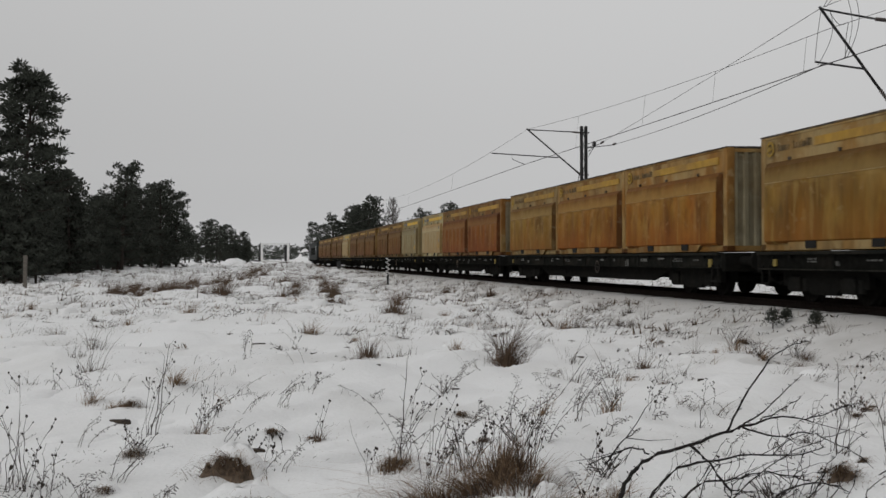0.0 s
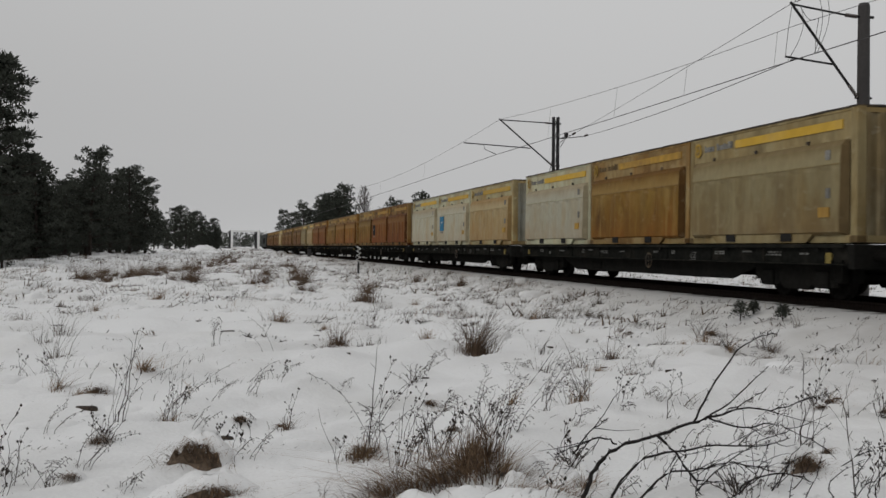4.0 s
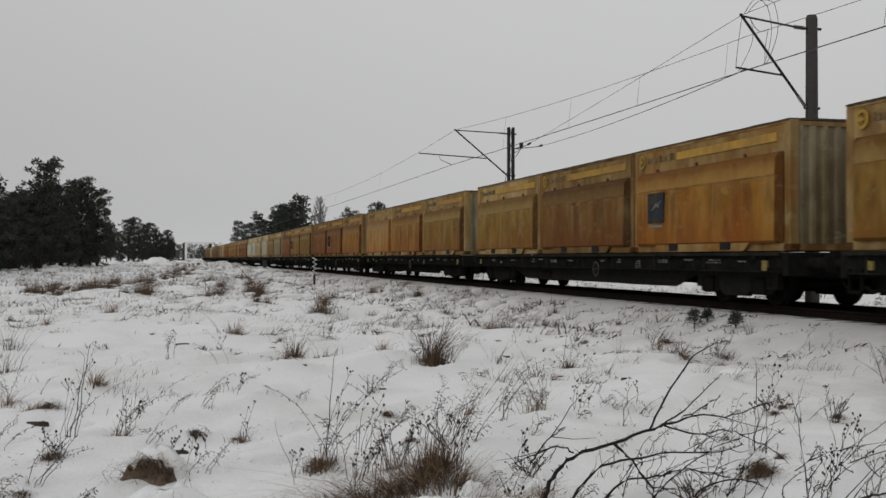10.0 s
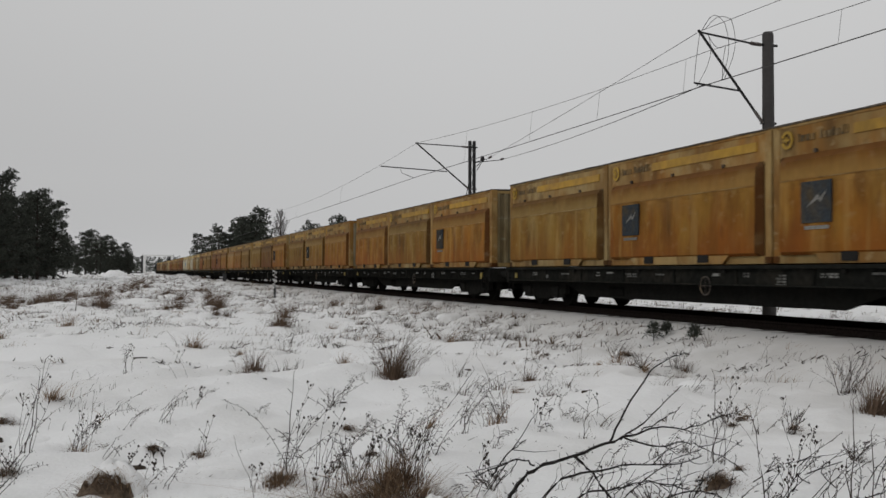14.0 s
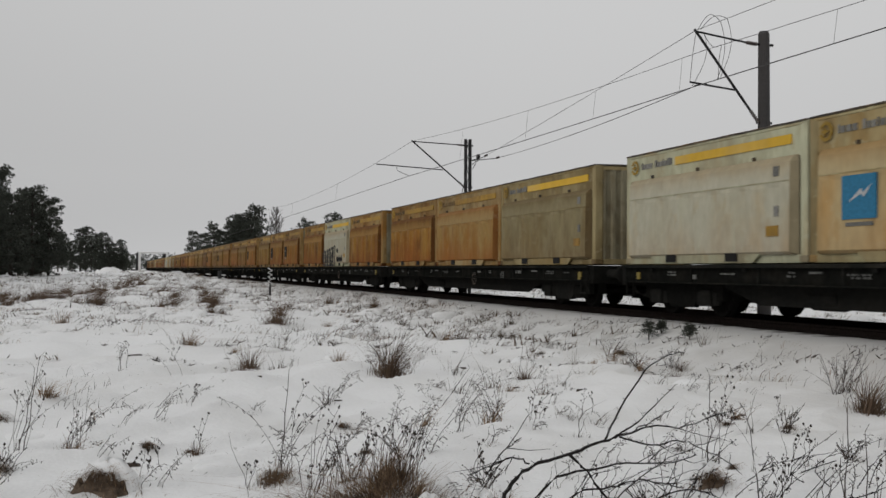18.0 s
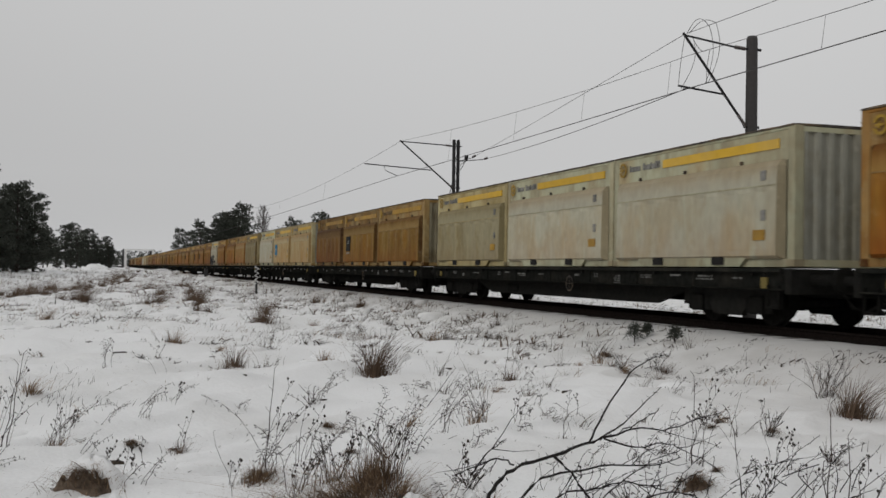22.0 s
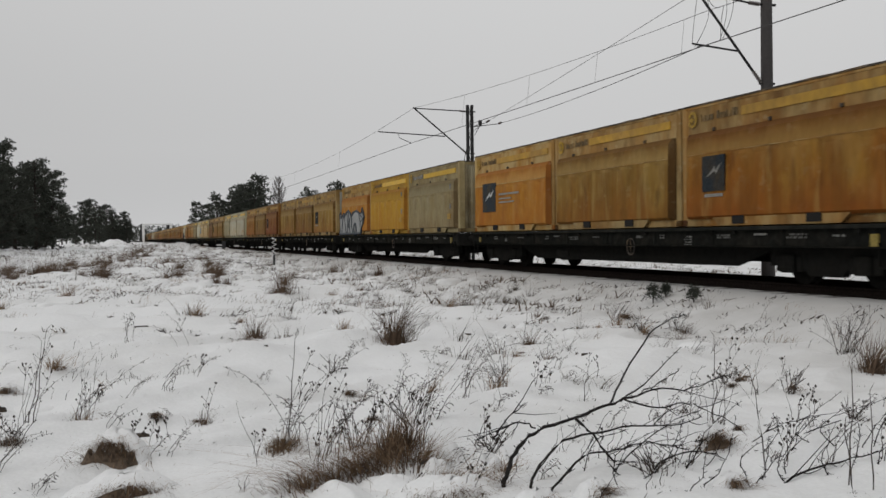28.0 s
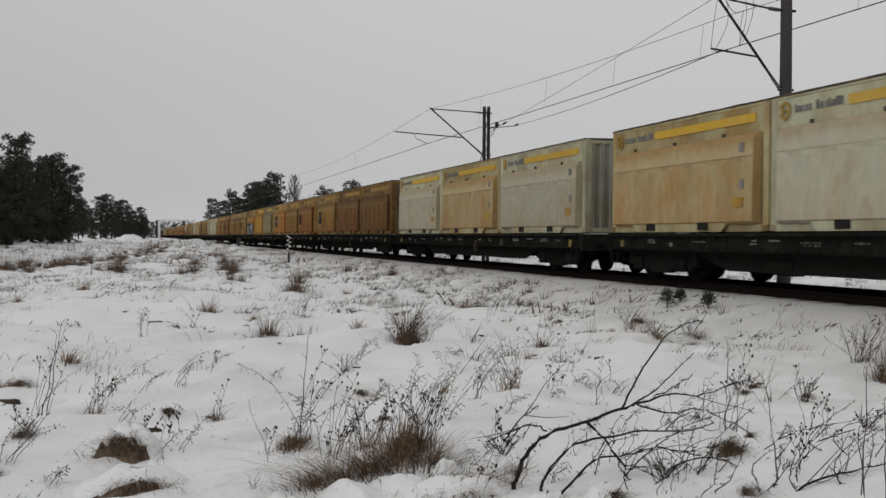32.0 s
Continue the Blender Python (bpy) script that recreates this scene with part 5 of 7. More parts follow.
# ---- bridge frame over the line ----
def build_bridge():
    b = tagged(new("portal_bridge"), "white-painted steel bridge portal spanning the railway line", "bridge")
    y, xl, xr, top = 350.0, 6.9, 16.05, 6.15
    part("portal_post", boxes((xl - 0.1, y - 0.4, -0.5, xl + 0.65, y + 0.4, top), bevel=0.05), M_WHITE, b, "white steel portal post")
    part("portal_post", boxes((xr - 0.65, y - 0.4, -0.5, xr + 0.1, y + 0.4, top), bevel=0.05), M_WHITE, b, "white steel portal post")
    part("portal_beam", boxes((xl + 0.6, y - 0.4, top - 0.5, xr - 0.6, y + 0.4, top - 0.05), bevel=0.05), M_WHITE, b)
    for x in (xl, xr):
        part("end_diagonal", tube(bmesh.new(), [(x, y + 0.4, top - 0.2), (x, y + 22, -0.2)], 0.3, 6), M_STEEL, b)
        part("bottom_chord", boxes((x - 0.3, y + 0.4, -0.6, x + 0.3, y + 40, 0.25)), M_STEEL, b)
        part("top_chord", boxes((x - 0.3, y + 0.4, top - 0.7, x + 0.3, y + 34, top - 0.1)), M_STEEL, b)
        for i in range(4):
            part("web_post", boxes((x - 0.2, y + 6 + 8 * i, 0.2, x + 0.2, y + 6.4 + 8 * i, top - 0.6)), M_STEEL, b)
    part("abutment", boxes((xl - 2.4, y - 1.2, -1.5, xl - 0.4, y + 3, 0.6), bevel=0.05), M_CONCRETE, b, "dark concrete abutment")
    return b


build_bridge()


def heap(name, x, y, rx, ry, h, label, seed, turn=0):
    bm = bmesh.new()
    n, m = 14, 26
    rows_ = []
    for i in range(n + 1):
        u = i / n
        row = []
        for j in range(m):
            a = 6.2832 * j / m
            k = 1 + 0.16 * noise.noise(Vector((2 * math.cos(a) + seed, 2 * math.sin(a), u)))
            z = h * (1 - u ** 1.8) * (1 + 0.5 * noise.noise(Vector((3 * u * math.cos(a), 3 * u * math.sin(a) + seed, 5))) + 0.35 * noise.noise(Vector((8 * u * math.cos(a), 8 * u * math.sin(a) + seed, 2)))) - 0.3
            row.append(bm.verts.new((u * rx * k * math.cos(a), u * ry * k * math.sin(a), z)))
        rows_.append(row)
    for r0, r1 in zip(rows_, rows_[1:]):
        for j in range(m):
            bm.faces.new((r0[j], r1[j], r1[(j + 1) % m], r0[(j + 1) % m]))
    bmesh.ops.remove_doubles(bm, verts=bm.verts, dist=0.001)
    bmesh.ops.recalc_face_normals(bm, faces=bm.faces)
    ob = tagged(new(name, mesh_of(name, bm, M_SNOW, True)), label, "snow heap")
    ob.matrix_basis = pose(x, y, gz(x, y) if math.hypot(x, y) < 240 else 0.1, 0, 0, turn)
    return ob


heap("snow_mound", -0.9, 150, 3.0, 5.0, 1.05, "rounded heap covered with snow", 2)
def snow_lump(x, y, r, h, seed):
    """A soft cushion of snow that bridges dead grass."""
    bm = bmesh.new()
    n, m = 8, 20
    rows_ = []
    for i in range(n + 1):
        u = i / n
        row = []
        for j in range(m):
            a = 6.2832 * j / m
            k = 1 + 0.35 * noise.noise(Vector((1.3 * math.cos(a) + seed, 1.3 * math.sin(a), 0)))
            z = h * (1 - u * u) * (1 + 0.5 * noise.noise(Vector((2 * u * math.cos(a), 2 * u * math.sin(a), seed)))) - 0.03
            row.append(bm.verts.new((u * r * k * math.cos(a), 0.7 * u * r * k * math.sin(a), z)))
        rows_.append(row)
    for r0, r1 in zip(rows_, rows_[1:]):
        for j in range(m):
            bm.faces.new((r0[j], r1[j], r1[(j + 1) % m], r0[(j + 1) % m]))
    bmesh.ops.remove_doubles(bm, verts=bm.verts, dist=0.001)
    bmesh.ops.recalc_face_normals(bm, faces=bm.faces)
    ob = tagged(new("snow_lump", mesh_of("snow_lump", bm, M_SNOW, True)), "soft lump of snow among dead grass", "snow lump", "snow lumps")
    ob.matrix_basis = pose(x, y, gz(x, y), 0, 0, 37 * seed)


for _i, (_x, _y, _r, _h) in enumerate(((1.20, 6.04, 0.14, 0.10), (1.42, 5.60, 0.20, 0.09), (1.86, 6.0, 0.15, 0.13), (2.02, 5.72, 0.16, 0.13), (2.2, 5.95, 0.12, 0.11), (1.12, 5.52, 0.24, 0.10), (0.12, 6.50, 0.13, 0.08), (1.72, 5.74, 0.12, 0.10), (0.75, 5.60, 0.18, 0.06))):
    snow_lump(_x, _y, _r, _h, 3 + _i)
heap("snow_bank", 19.5, 262, 7.0, 14, 3.9, "snow-covered cutting bank beside the line", 7)


# ---- dry plants ----
def blade_mesh(name, n, h, spread, rng, mat, lean=(0.0, 0.0), width=0.004, droop=0.5, base=0.05, dome=0.0):
    """A clump of thin dead blades, each a bent, narrowing strip."""
    v, f = [], []
    for i in range(n):
        a = rng.uniform(0, 6.283)
        r = abs(rng.gauss(0, 0.6)) * base
        p = Vector((math.cos(a) * r, math.sin(a) * r * (0.75 if dome else 1), -0.02 + dome * max(0.0, 1 - (r / base) ** 2)))
        ln = h * (0.18 + 0.95 * rng.random() ** 1.8)
        out = Vector((math.cos(a), math.sin(a), 0)) * spread * rng.uniform(0.1, 1.2) + Vector((lean[0] * rng.uniform(-0.3, 1.7), lean[1] + rng.gauss(0, 0.22), 0))
        w = width * rng.uniform(0.6, 1.3)
        s = Vector((-math.sin(a + rng.uniform(-1, 1)), math.cos(a), 0)) * w
        k = len(v)
        for u in (0, 0.35, 0.7, 1.0):
            q = p + out * ln * u ** 1.6 + Vector((0, 0, ln * (u - droop * 0.5 * u * u * u * rng.uniform(0.3, 1))))
            v += [q - s * (1 - 0.85 * u), q + s * (1 - 0.85 * u)]
        f += [(k + 2 * j, k + 2 * j + 1, k + 2 * j + 3, k + 2 * j + 2) for j in range(3)]
    me = bpy.data.meshes.new(name)
    me.from_pydata([tuple(q) for q in v], [], f)
    me.materials.append(mat)
    return me


def grass_tuft(seed, h, n=110, brown=False):
    rng = random.Random(seed)
    lean = (rng.uniform(0.05, 0.75), rng.uniform(-0.25, 0.25))
    t = tagged(new("grass_tuft"), "tuft of dry brown grass sticking out of the snow", "grass tuft", "dry grass tufts")
    mat = M_GREYGRASS if brown == "grey" else M_RUSTGRASS if brown else M_STRAW
    part("blade_tuft", blade_mesh("blade_tuft", n, h * 1.1, 0.75, rng, mat, lean, 0.0024 + 0.003 * h, 0.6, 0.06 + 0.22 * h), None, t)["kind"] = "stuff"
    part("matted_base", blade_mesh("matted_base", int(n * 0.8), h * 0.34, 0.7, rng, M_GREYGRASS if brown == "grey" else M_RUSTGRASS, lean, 0.005, 1.2, 0.08 + 0.2 * h), None, t)["kind"] = "stuff"
    return t


def weed_stalk(st, sd, rng, foot, ln, habit, way):
    """One dead stalk: with round heads, beaded with pods, folded over, or bare."""
    def head(p, r):
        tube(sd, [p - Vector((0, 0, r)), p, p + Vector((0, 0, 1.1 * r))], [0.4 * r, r, 0.35 * r], 5)
    out = Vector((math.cos(way), math.sin(way), 0))
    us = (0, 0.2, 0.4, 0.6, 0.8, 1.0)
    if habit == "beaded":
        lean, drop = rng.uniform(0.45, 1.0), rng.uniform(0.1, 0.35)
    elif habit == "bare":
        lean, drop = rng.uniform(0.0, 0.5), 0.0
    else:
        lean, drop = rng.uniform(0.05, 0.4), 0.05
    pts = [foot + out * ln * lean * u ** 1.5 + Vector((rng.uniform(-1, 1) * 0.012, rng.uniform(-1, 1) * 0.012, ln * u * (1 - drop * u * u))) for u in us]
    if habit == "folded":
        tip = pts[3] + out * ln * rng.uniform(0.3, 0.5)
        pts = pts[:4] + [pts[3].lerp(tip, 0.5) - Vector((0, 0, 0.22 * ln)), tip - Vector((0, 0, 0.5 * ln))]
    tube(st, pts, [0.0027, 0.0024, 0.0021, 0.0018, 0.0014, 0.001], 4)

    def along(u):
        k = min(4, int(u * 5))
        return pts[k].lerp(pts[k + 1], u * 5 - k)
    if habit == "headed":
        head(pts[-1], rng.uniform(0.006, 0.010))
        for j in range(rng.choice((2, 3, 4, 6))):
            p = along(rng.uniform(0.45, 0.95))
            a2 = rng.uniform(0, 6.283)
            e = p + Vector((math.cos(a2) * 0.6, math.sin(a2) * 0.6, 0.75)) * ln * rng.uniform(0.08, 0.2)
            tube(st, [p, p.lerp(e, 0.6) + Vector((0, 0, -0.01 * ln)), e], [0.0018, 0.0014, 0.001], 3)
            head(e, rng.uniform(0.005, 0.009))
    elif habit == "beaded":
        u, side = 0.4, 1
        while u < 1:
            p = along(u)
            d = Vector((-out.y * side, out.x * side, rng.uniform(-0.9, 0.5))).normalized()
            e = p + d * rng.uniform(0.012, 0.032)
            tube(st, [p, e], [0.0015, 0.001], 3)
            tube(sd, [e, e + d * 0.009, e + d * 0.02], [0.0018, 0.0036, 0.0014], 4)
            u += rng.uniform(0.04, 0.09)
            side = -side


def dry_weed(seed, h, stems=5):
    """A few dead stalks from one foot, with a wisp of withered leaves round it."""
    rng = random.Random(seed)
    t = tagged(new("dry_weed"), "thin dry weed stalks with small dark seed heads", "dry weed", "dry weeds")
    st, sd = bmesh.new(), bmesh.new()
    main = rng.choice(("headed", "headed", "beaded", "beaded", "bare"))
    for i in range(max(2, round(stems * 0.8))):
        habit = main if rng.random() < 0.7 else rng.choice(("headed", "beaded", "bare", "folded"))
        foot = Vector((rng.uniform(-0.07, 0.07), rng.uniform(-0.07, 0.07), -0.02))
        weed_stalk(st, sd, rng, foot, h * rng.uniform(0.5, 1.08), habit, rng.choice((rng.uniform(-0.9, 0.9), rng.uniform(-0.9, 0.9), rng.uniform(0, 6.283))))
    part("stem", st, M_TWIG, t)["kind"] = "stuff"
    part("withered_leaf_wisp", blade_mesh("withered_leaf_wisp", 22, 0.05 + 0.12 * h, 0.8, rng, M_GREYGRASS, (0.3, 0.0), 0.003, 0.9, 0.05), None, t)["kind"] = "stuff"
    if len(sd.verts):
        part("seed_head_spray", sd, M_SEED, t, "small dark seed heads")["kind"] = "stuff"
    return t


def seed_bush(seed, h, wide, n=16):
    """A low bush of many grey forking twigs with small heads."""
    rng = random.Random(seed)
    t = tagged(new("twiggy_weed_bush"), "low grey twiggy weed bush with dark seed heads", "weed bush", "twiggy weed bushes")
    st, sd = bmesh.new(), bmesh.new()
    for i in range(n):
        a = rng.uniform(0, 6.283)
        ln = h * rng.uniform(0.5, 1.1)
        foot = Vector((rng.gauss(0, 0.1) * wide, rng.gauss(0, 0.1) * wide, -0.02))
        top = foot + Vector((math.cos(a) * wide * rng.uniform(0.2, 0.75), math.sin(a) * wide * rng.uniform(0.2, 0.6), ln))
        knee = foot.lerp(top, 0.5) - Vector((0, 0, -0.1 * ln))
        tube(st, [foot, knee, top], [0.003, 0.0024, 0.0013], 4)
        for j in range(rng.randint(3, 6)):
            u = rng.uniform(0.3, 1)
            p = knee.lerp(top, 2 * u - 1) if u > 0.5 else foot.lerp(knee, 2 * u)
            a2 = a + rng.uniform(-1.4, 1.4)
            e = p + Vector((math.cos(a2) * 0.7, math.sin(a2) * 0.7, rng.uniform(0.1, 0.9))) * ln * rng.uniform(0.12, 0.32)
            tube(st, [p, e], [0.0019, 0.001], 3)
            if rng.random() < 0.35:
                continue
            r = rng.uniform(0.003, 0.006)
            tube(sd, [e - Vector((0, 0, r)), e, e + Vector((0, 0, r))], [0.4 * r, r, 0.35 * r], 5)
    part("twig_spray", st, M_TWIG, t)["kind"] = "stuff"
    part("seed_head_spray", sd, M_SEED, t, "small dark seed heads")["kind"] = "stuff"
    part("matted_base", blade_mesh("matted_base", 60, 0.3 * h + 0.03, 0.7, rng, M_GREYGRASS, (0.2, -0.1), 0.003, 1.0, 0.25 * wide), None, t)["kind"] = "stuff"
    return t


def dead_mound(seed, r, h):
    """A hummock of matted brown grass with snow on its back."""
    rng = random.Random(seed)
    t = tagged(new("grass_hummock"), "hummock of matted brown grass half under snow", "grass hummock", "grass hummocks")
    bm = bmesh.new()
    n, m = 7, 18
    rows_ = []
    for i in range(n + 1):
        u = i / n
        rows_.append([bm.verts.new((u * r * math.cos(6.2832 * j / m) * (1 + 0.55 * noise.noise(Vector((math.cos(6.2832 * j / m) * 2, math.sin(6.2832 * j / m) * 2, seed)))), u * r * 0.7 * math.sin(6.2832 * j / m),
                                    0.62 * h * (1 - u ** 3) * (1 + 0.9 * noise.noise(Vector((5 * u, j * 1.3, seed)))) * (0.85 + 0.3 * rng.random()) - 0.035)) for j in range(m)])
    for r0, r1 in zip(rows_, rows_[1:]):
        for j in range(m):
            bm.faces.new((r0[j], r1[j], r1[(j + 1) % m], r0[(j + 1) % m]))
    bmesh.ops.remove_doubles(bm, verts=bm.verts, dist=0.001)
    bmesh.ops.recalc_face_normals(bm, faces=bm.faces)
    part("mat", bm, M_TUSSOCK, t, smooth=False)
    cap = bmesh.new()
    rows_ = []
    for i in range(n + 1):
        u = i / n
        rows_.append([cap.verts.new((u * r * 1.12 * math.cos(6.2832 * j / m), 0.36 * r + u * r * 0.86 * math.sin(6.2832 * j / m) * (1 + 0.5 * noise.noise(Vector((math.cos(6.2832 * j / m) * 1.7, math.sin(6.2832 * j / m) * 1.7, seed + 3)))),
                                     (0.98 * h + 0.02) * (1 - u ** 2.6) * (1 + 0.3 * noise.noise(Vector((3 * u, j * 0.5, seed + 9)))) - 0.03)) for j in range(m)])
    for r0, r1 in zip(rows_, rows_[1:]):
        for j in range(m):
            cap.faces.new((r0[j], r1[j], r1[(j + 1) % m], r0[(j + 1) % m]))
    bmesh.ops.remove_doubles(cap, verts=cap.verts, dist=0.001)
    bmesh.ops.recalc_face_normals(cap, faces=cap.faces)
    part("snow_cap", cap, M_SNOW, t, "cap of snow on the hummock", smooth=True)
    part("blade_tuft", blade_mesh("blade_tuft", int(160 + 2600 * r), h * 0.6 + 0.02, 0.8, rng, M_RUSTGRASS, (rng.uniform(-0.6, 0.7), -0.9), 0.003, 2.2, r * 0.95, 0.5 * h), None, t)["kind"] = "stuff"
    part("straw", blade_mesh("straw", int(50 + 800 * r), h * 0.9 + 0.02, 0.7, rng, M_STRAW, (rng.uniform(-0.5, 0.9), -0.7), 0.0022, 2.0, r * 1.0, 0.5 * h), None, t)["kind"] = "stuff"
    return t


def plant(ob, x, y, turn=0.0):
    ob.matrix_basis = pose(x, y, gz(x, y) - 0.005, 0, 0, turn)
    return ob


TALL_WEEDS = [(-1.29, 6.70, 0.64), (-1.33, 6.58, 0.50), (-1.81, 11.07, 0.36), (-1.36, 10.23, 0.41), (-0.66, 8.02, 0.76), (-0.31, 8.44, 0.52), (1.05, 6.69, 0.73), (0.57, 7.82, 0.31), (-1.63, 11.05, 0.32),
              (-0.78, 6.83, 0.37), (-0.90, 6.45, 0.35), (-1.18, 6.67, 0.34), (0.40, 9.30, 0.30), (0.65, 10.10, 0.26), (0.25, 6.97, 0.20), (1.18, 6.41, 0.59), (0.66, 5.91, 0.19), (0.06, 13.39, 0.50)]
NEAR_WEEDS = [(1.36, 6.32, 0.35), (2.50, 7.65, 0.46), (3.14, 8.39, 0.42), (3.65, 8.72, 0.20), (3.40, 7.40, 0.32), (2.13, 6.01, 0.25), (6.25, 17.42, 0.60), (3.84, 6.19, 0.68), (4.96, 7.39, 0.48), (4.20, 9.64, 0.23),
              (4.01, 8.56, 0.27), (1.17, 6.05, 0.44), (1.70, 6.14, 0.41), (1.97, 6.59, 0.30), (3.71, 6.39, 0.16), (3.29, 5.93, 0.37), (3.72, 4.90, 0.43), (4.90, 6.13, 0.2), (2.60, 5.60, 0.25), (4.3, 5.9, 0.4)]
TUFTS_FAR = [(1.72, 14.2, 0.41), (3.01, 34.25, 0.74), (2.23, 42.82, 0.70), (4.25, 28.41, 0.47), (-2.09, 20.66, 0.22), (-1.10, 23.44, 0.38), (-2.92, 17.82, 0.29), (1.10, 16.57, 0.30), (-0.64, 39.92, 0.72),
             (-0.90, 39.17, 0.57), (-5.17, 25.19, 0.23), (-5.13, 27.54, 0.20), (-3.37, 37.02, 0.40), (1.73, 16.11, 0.15), (4.72, 24.06, 0.27), (-7.73, 45.43, 0.42), (-6.71, 45.54, 0.42)]
TUFTS_NEAR = [(0.97, 6.62, 0.15), (-1.03, 9.86, 0.13), (-1.35, 10.08, 0.17), (-0.31, 8.39, 0.18), (0.57, 7.82, 0.13), (-1.12, 9.80, 0.11), (3.34, 13.0, 0.62), (1.83, 8.20, 0.18), (2.09, 5.64, 0.13), (6.88, 13.72, 0.33),
              (7.03, 12.21, 0.20), (6.80, 12.80, 0.21), (5.27, 8.15, 0.18), (6.35, 15.45, 0.18), (7.46, 16.44, 0.16), (2.88, 13.84, 0.26), (7.09, 35.99, 0.53), (7.91, 32.63, 0.48), (7.57, 27.34, 0.41), (5.38, 24.12, 0.27),
              (6.43, 13.43, 0.11), (4.21, 10.89, 0.13), (4.31, 10.20, 0.12), (5.26, 10.54, 0.09), (6.98, 8.45, 0.50), (7.58, 13.05, 0.2), (2.55, 8.7, 0.26), (2.95, 8.1, 0.24), (4.9, 12.2, 0.28), (5.6, 17.6, 0.3), (-0.62, 10.6, 0.2), (1.4, 12.6, 0.22)]
HUMMOCKS = [(-0.06, 6.78, 0.19, 0.22), (0.03, 6.06, 0.30, 0.16), (3.40, 5.50, 0.15, 0.15), (1.66, 5.20, 0.30, 0.12), (5.35, 7.5, 0.10, 0.09)]
for i, (x, y, h) in enumerate(TALL_WEEDS + NEAR_WEEDS):
    plant(dry_weed(100 + i, h, 3 + int(h * 6)), x, y, (i * 71) % 80 - 40)
for i, (x, y, h) in enumerate(TUFTS_FAR + TUFTS_NEAR):
    plant(grass_tuft(200 + i, h, 420 if h > 0.45 and y < 15 else 48 if (x, y) in ((2.55, 8.7), (2.95, 8.1)) else 90 + int(260 * h), brown=i % 3 == 0 or h > 0.45), x, y, (i * 53) % 60 - 30)
# thinner weeds between the tall ones, in loose stands
weed_kinds = [dry_weed(500 + i, h, 3) for i, h in enumerate((0.16, 0.22, 0.28, 0.34, 0.42, 0.25, 0.3, 0.2))]
stands = [(-1.25, 6.6, 0.32, 8), (1.5, 6.0, 0.36, 12), (2.0, 6.9, 0.5, 7), (3.3, 6.6, 0.6, 5), (2.7, 9.0, 0.8, 7), (4.3, 7.8, 0.8, 4), (0.1, 7.6, 0.5, 4), (-0.4, 8.6, 0.4, 4), (5.3, 9.5, 1.1, 5), (3.6, 5.2, 0.45, 7), (1.0, 11.5, 1.5, 3), (5.8, 13, 1.6, 8), (6.6, 16, 1.2, 8), (2.3, 7.4, 0.5, 9), (3.4, 9.2, 0.9, 9), (2.0, 10.2, 0.9, 7), (4.4, 11.2, 1.0, 8), (2.9, 6.2, 0.5, 7), (1.9, 8.3, 0.5, 6), (7.2, 12.5, 0.8, 6), (-1.25, 6.15, 0.22, 7), (-0.95, 6.6, 0.22, 5), (2.8, 4.95, 0.22, 8), (2.2, 5.2, 0.2, 5)]
rng_w = random.Random(91)
started = set()
for x0, y0, s, n in stands:
    for i in range(max(2, round(0.5 * n))):
        x, y = x0 + rng_w.gauss(0, s * 0.7), max(4.7, y0 + rng_w.gauss(0, s))
        k = rng_w.randrange(len(weed_kinds))
        m = pose(x, y, gz(x, y) - 0.005, rng_w.uniform(-12, 12), rng_w.uniform(-6, 24), rng_w.uniform(-45, 45))
        if k in started:
            copy_thing(weed_kinds[k], m)
        else:
            weed_kinds[k].matrix_basis = m
            started.add(k)
# the long dead grass that has fallen over, its roots on a low ridge
for i, (x, y, h, lean) in enumerate(((1.60, 6.10, 0.34, -0.9), (1.48, 5.98, 0.36, -1.3), (1.32, 5.86, 0.34, -1.5), (1.15, 5.82, 0.30, -1.5), (0.98, 5.80, 0.26, -1.3), (1.66, 5.46, 0.26, 0.8), (1.82, 5.36, 0.22, 1.0), (1.70, 5.92, 0.30, 0.5))):
    big = tagged(new("grass_clump"), "sprawling clump of long straw-coloured dead grass", "grass clump", "sprawling grass clumps")
    rng_g = random.Random(700 + i)
    part("blade_tuft", blade_mesh("blade_tuft", 130, h * 1.15, 0.7, rng_g, M_STRAW, (lean, -0.25), 0.0024, 1.6, 0.17), None, big)["kind"] = "stuff"
    part("dark_blade_tuft", blade_mesh("dark_blade_tuft", 300, h * 0.62, 0.8, rng_g, M_RUSTGRASS, (0.7 * lean, -0.35), 0.003, 1.3, 0.19), None, big)["kind"] = "stuff"
    plant(big, x, y, 0)
for i, (x, y, h) in enumerate(((1.58, 6.16, 0.27), (1.68, 6.22, 0.22), (0.95, 6.62, 0.16), (1.50, 6.05, 0.20))):
    fan = tagged(new("grass_fan"), "upright fan of dark brown dead grass", "grass fan", "upright grass fans")
    rng_g = random.Random(740 + i)
    part("blade_tuft", blade_mesh("blade_tuft", 170, h, 0.4, rng_g, M_RUSTGRASS, (0.12, -0.05), 0.0032, 0.3, 0.11), None, fan)["kind"] = "stuff"
    part("stalk_tuft", blade_mesh("stalk_tuft", 40, h * 1.25, 0.3, rng_g, M_STRAW, (0.15, 0.0), 0.0022, 0.2, 0.09), None, fan)["kind"] = "stuff"
    plant(fan, x, y, 0)
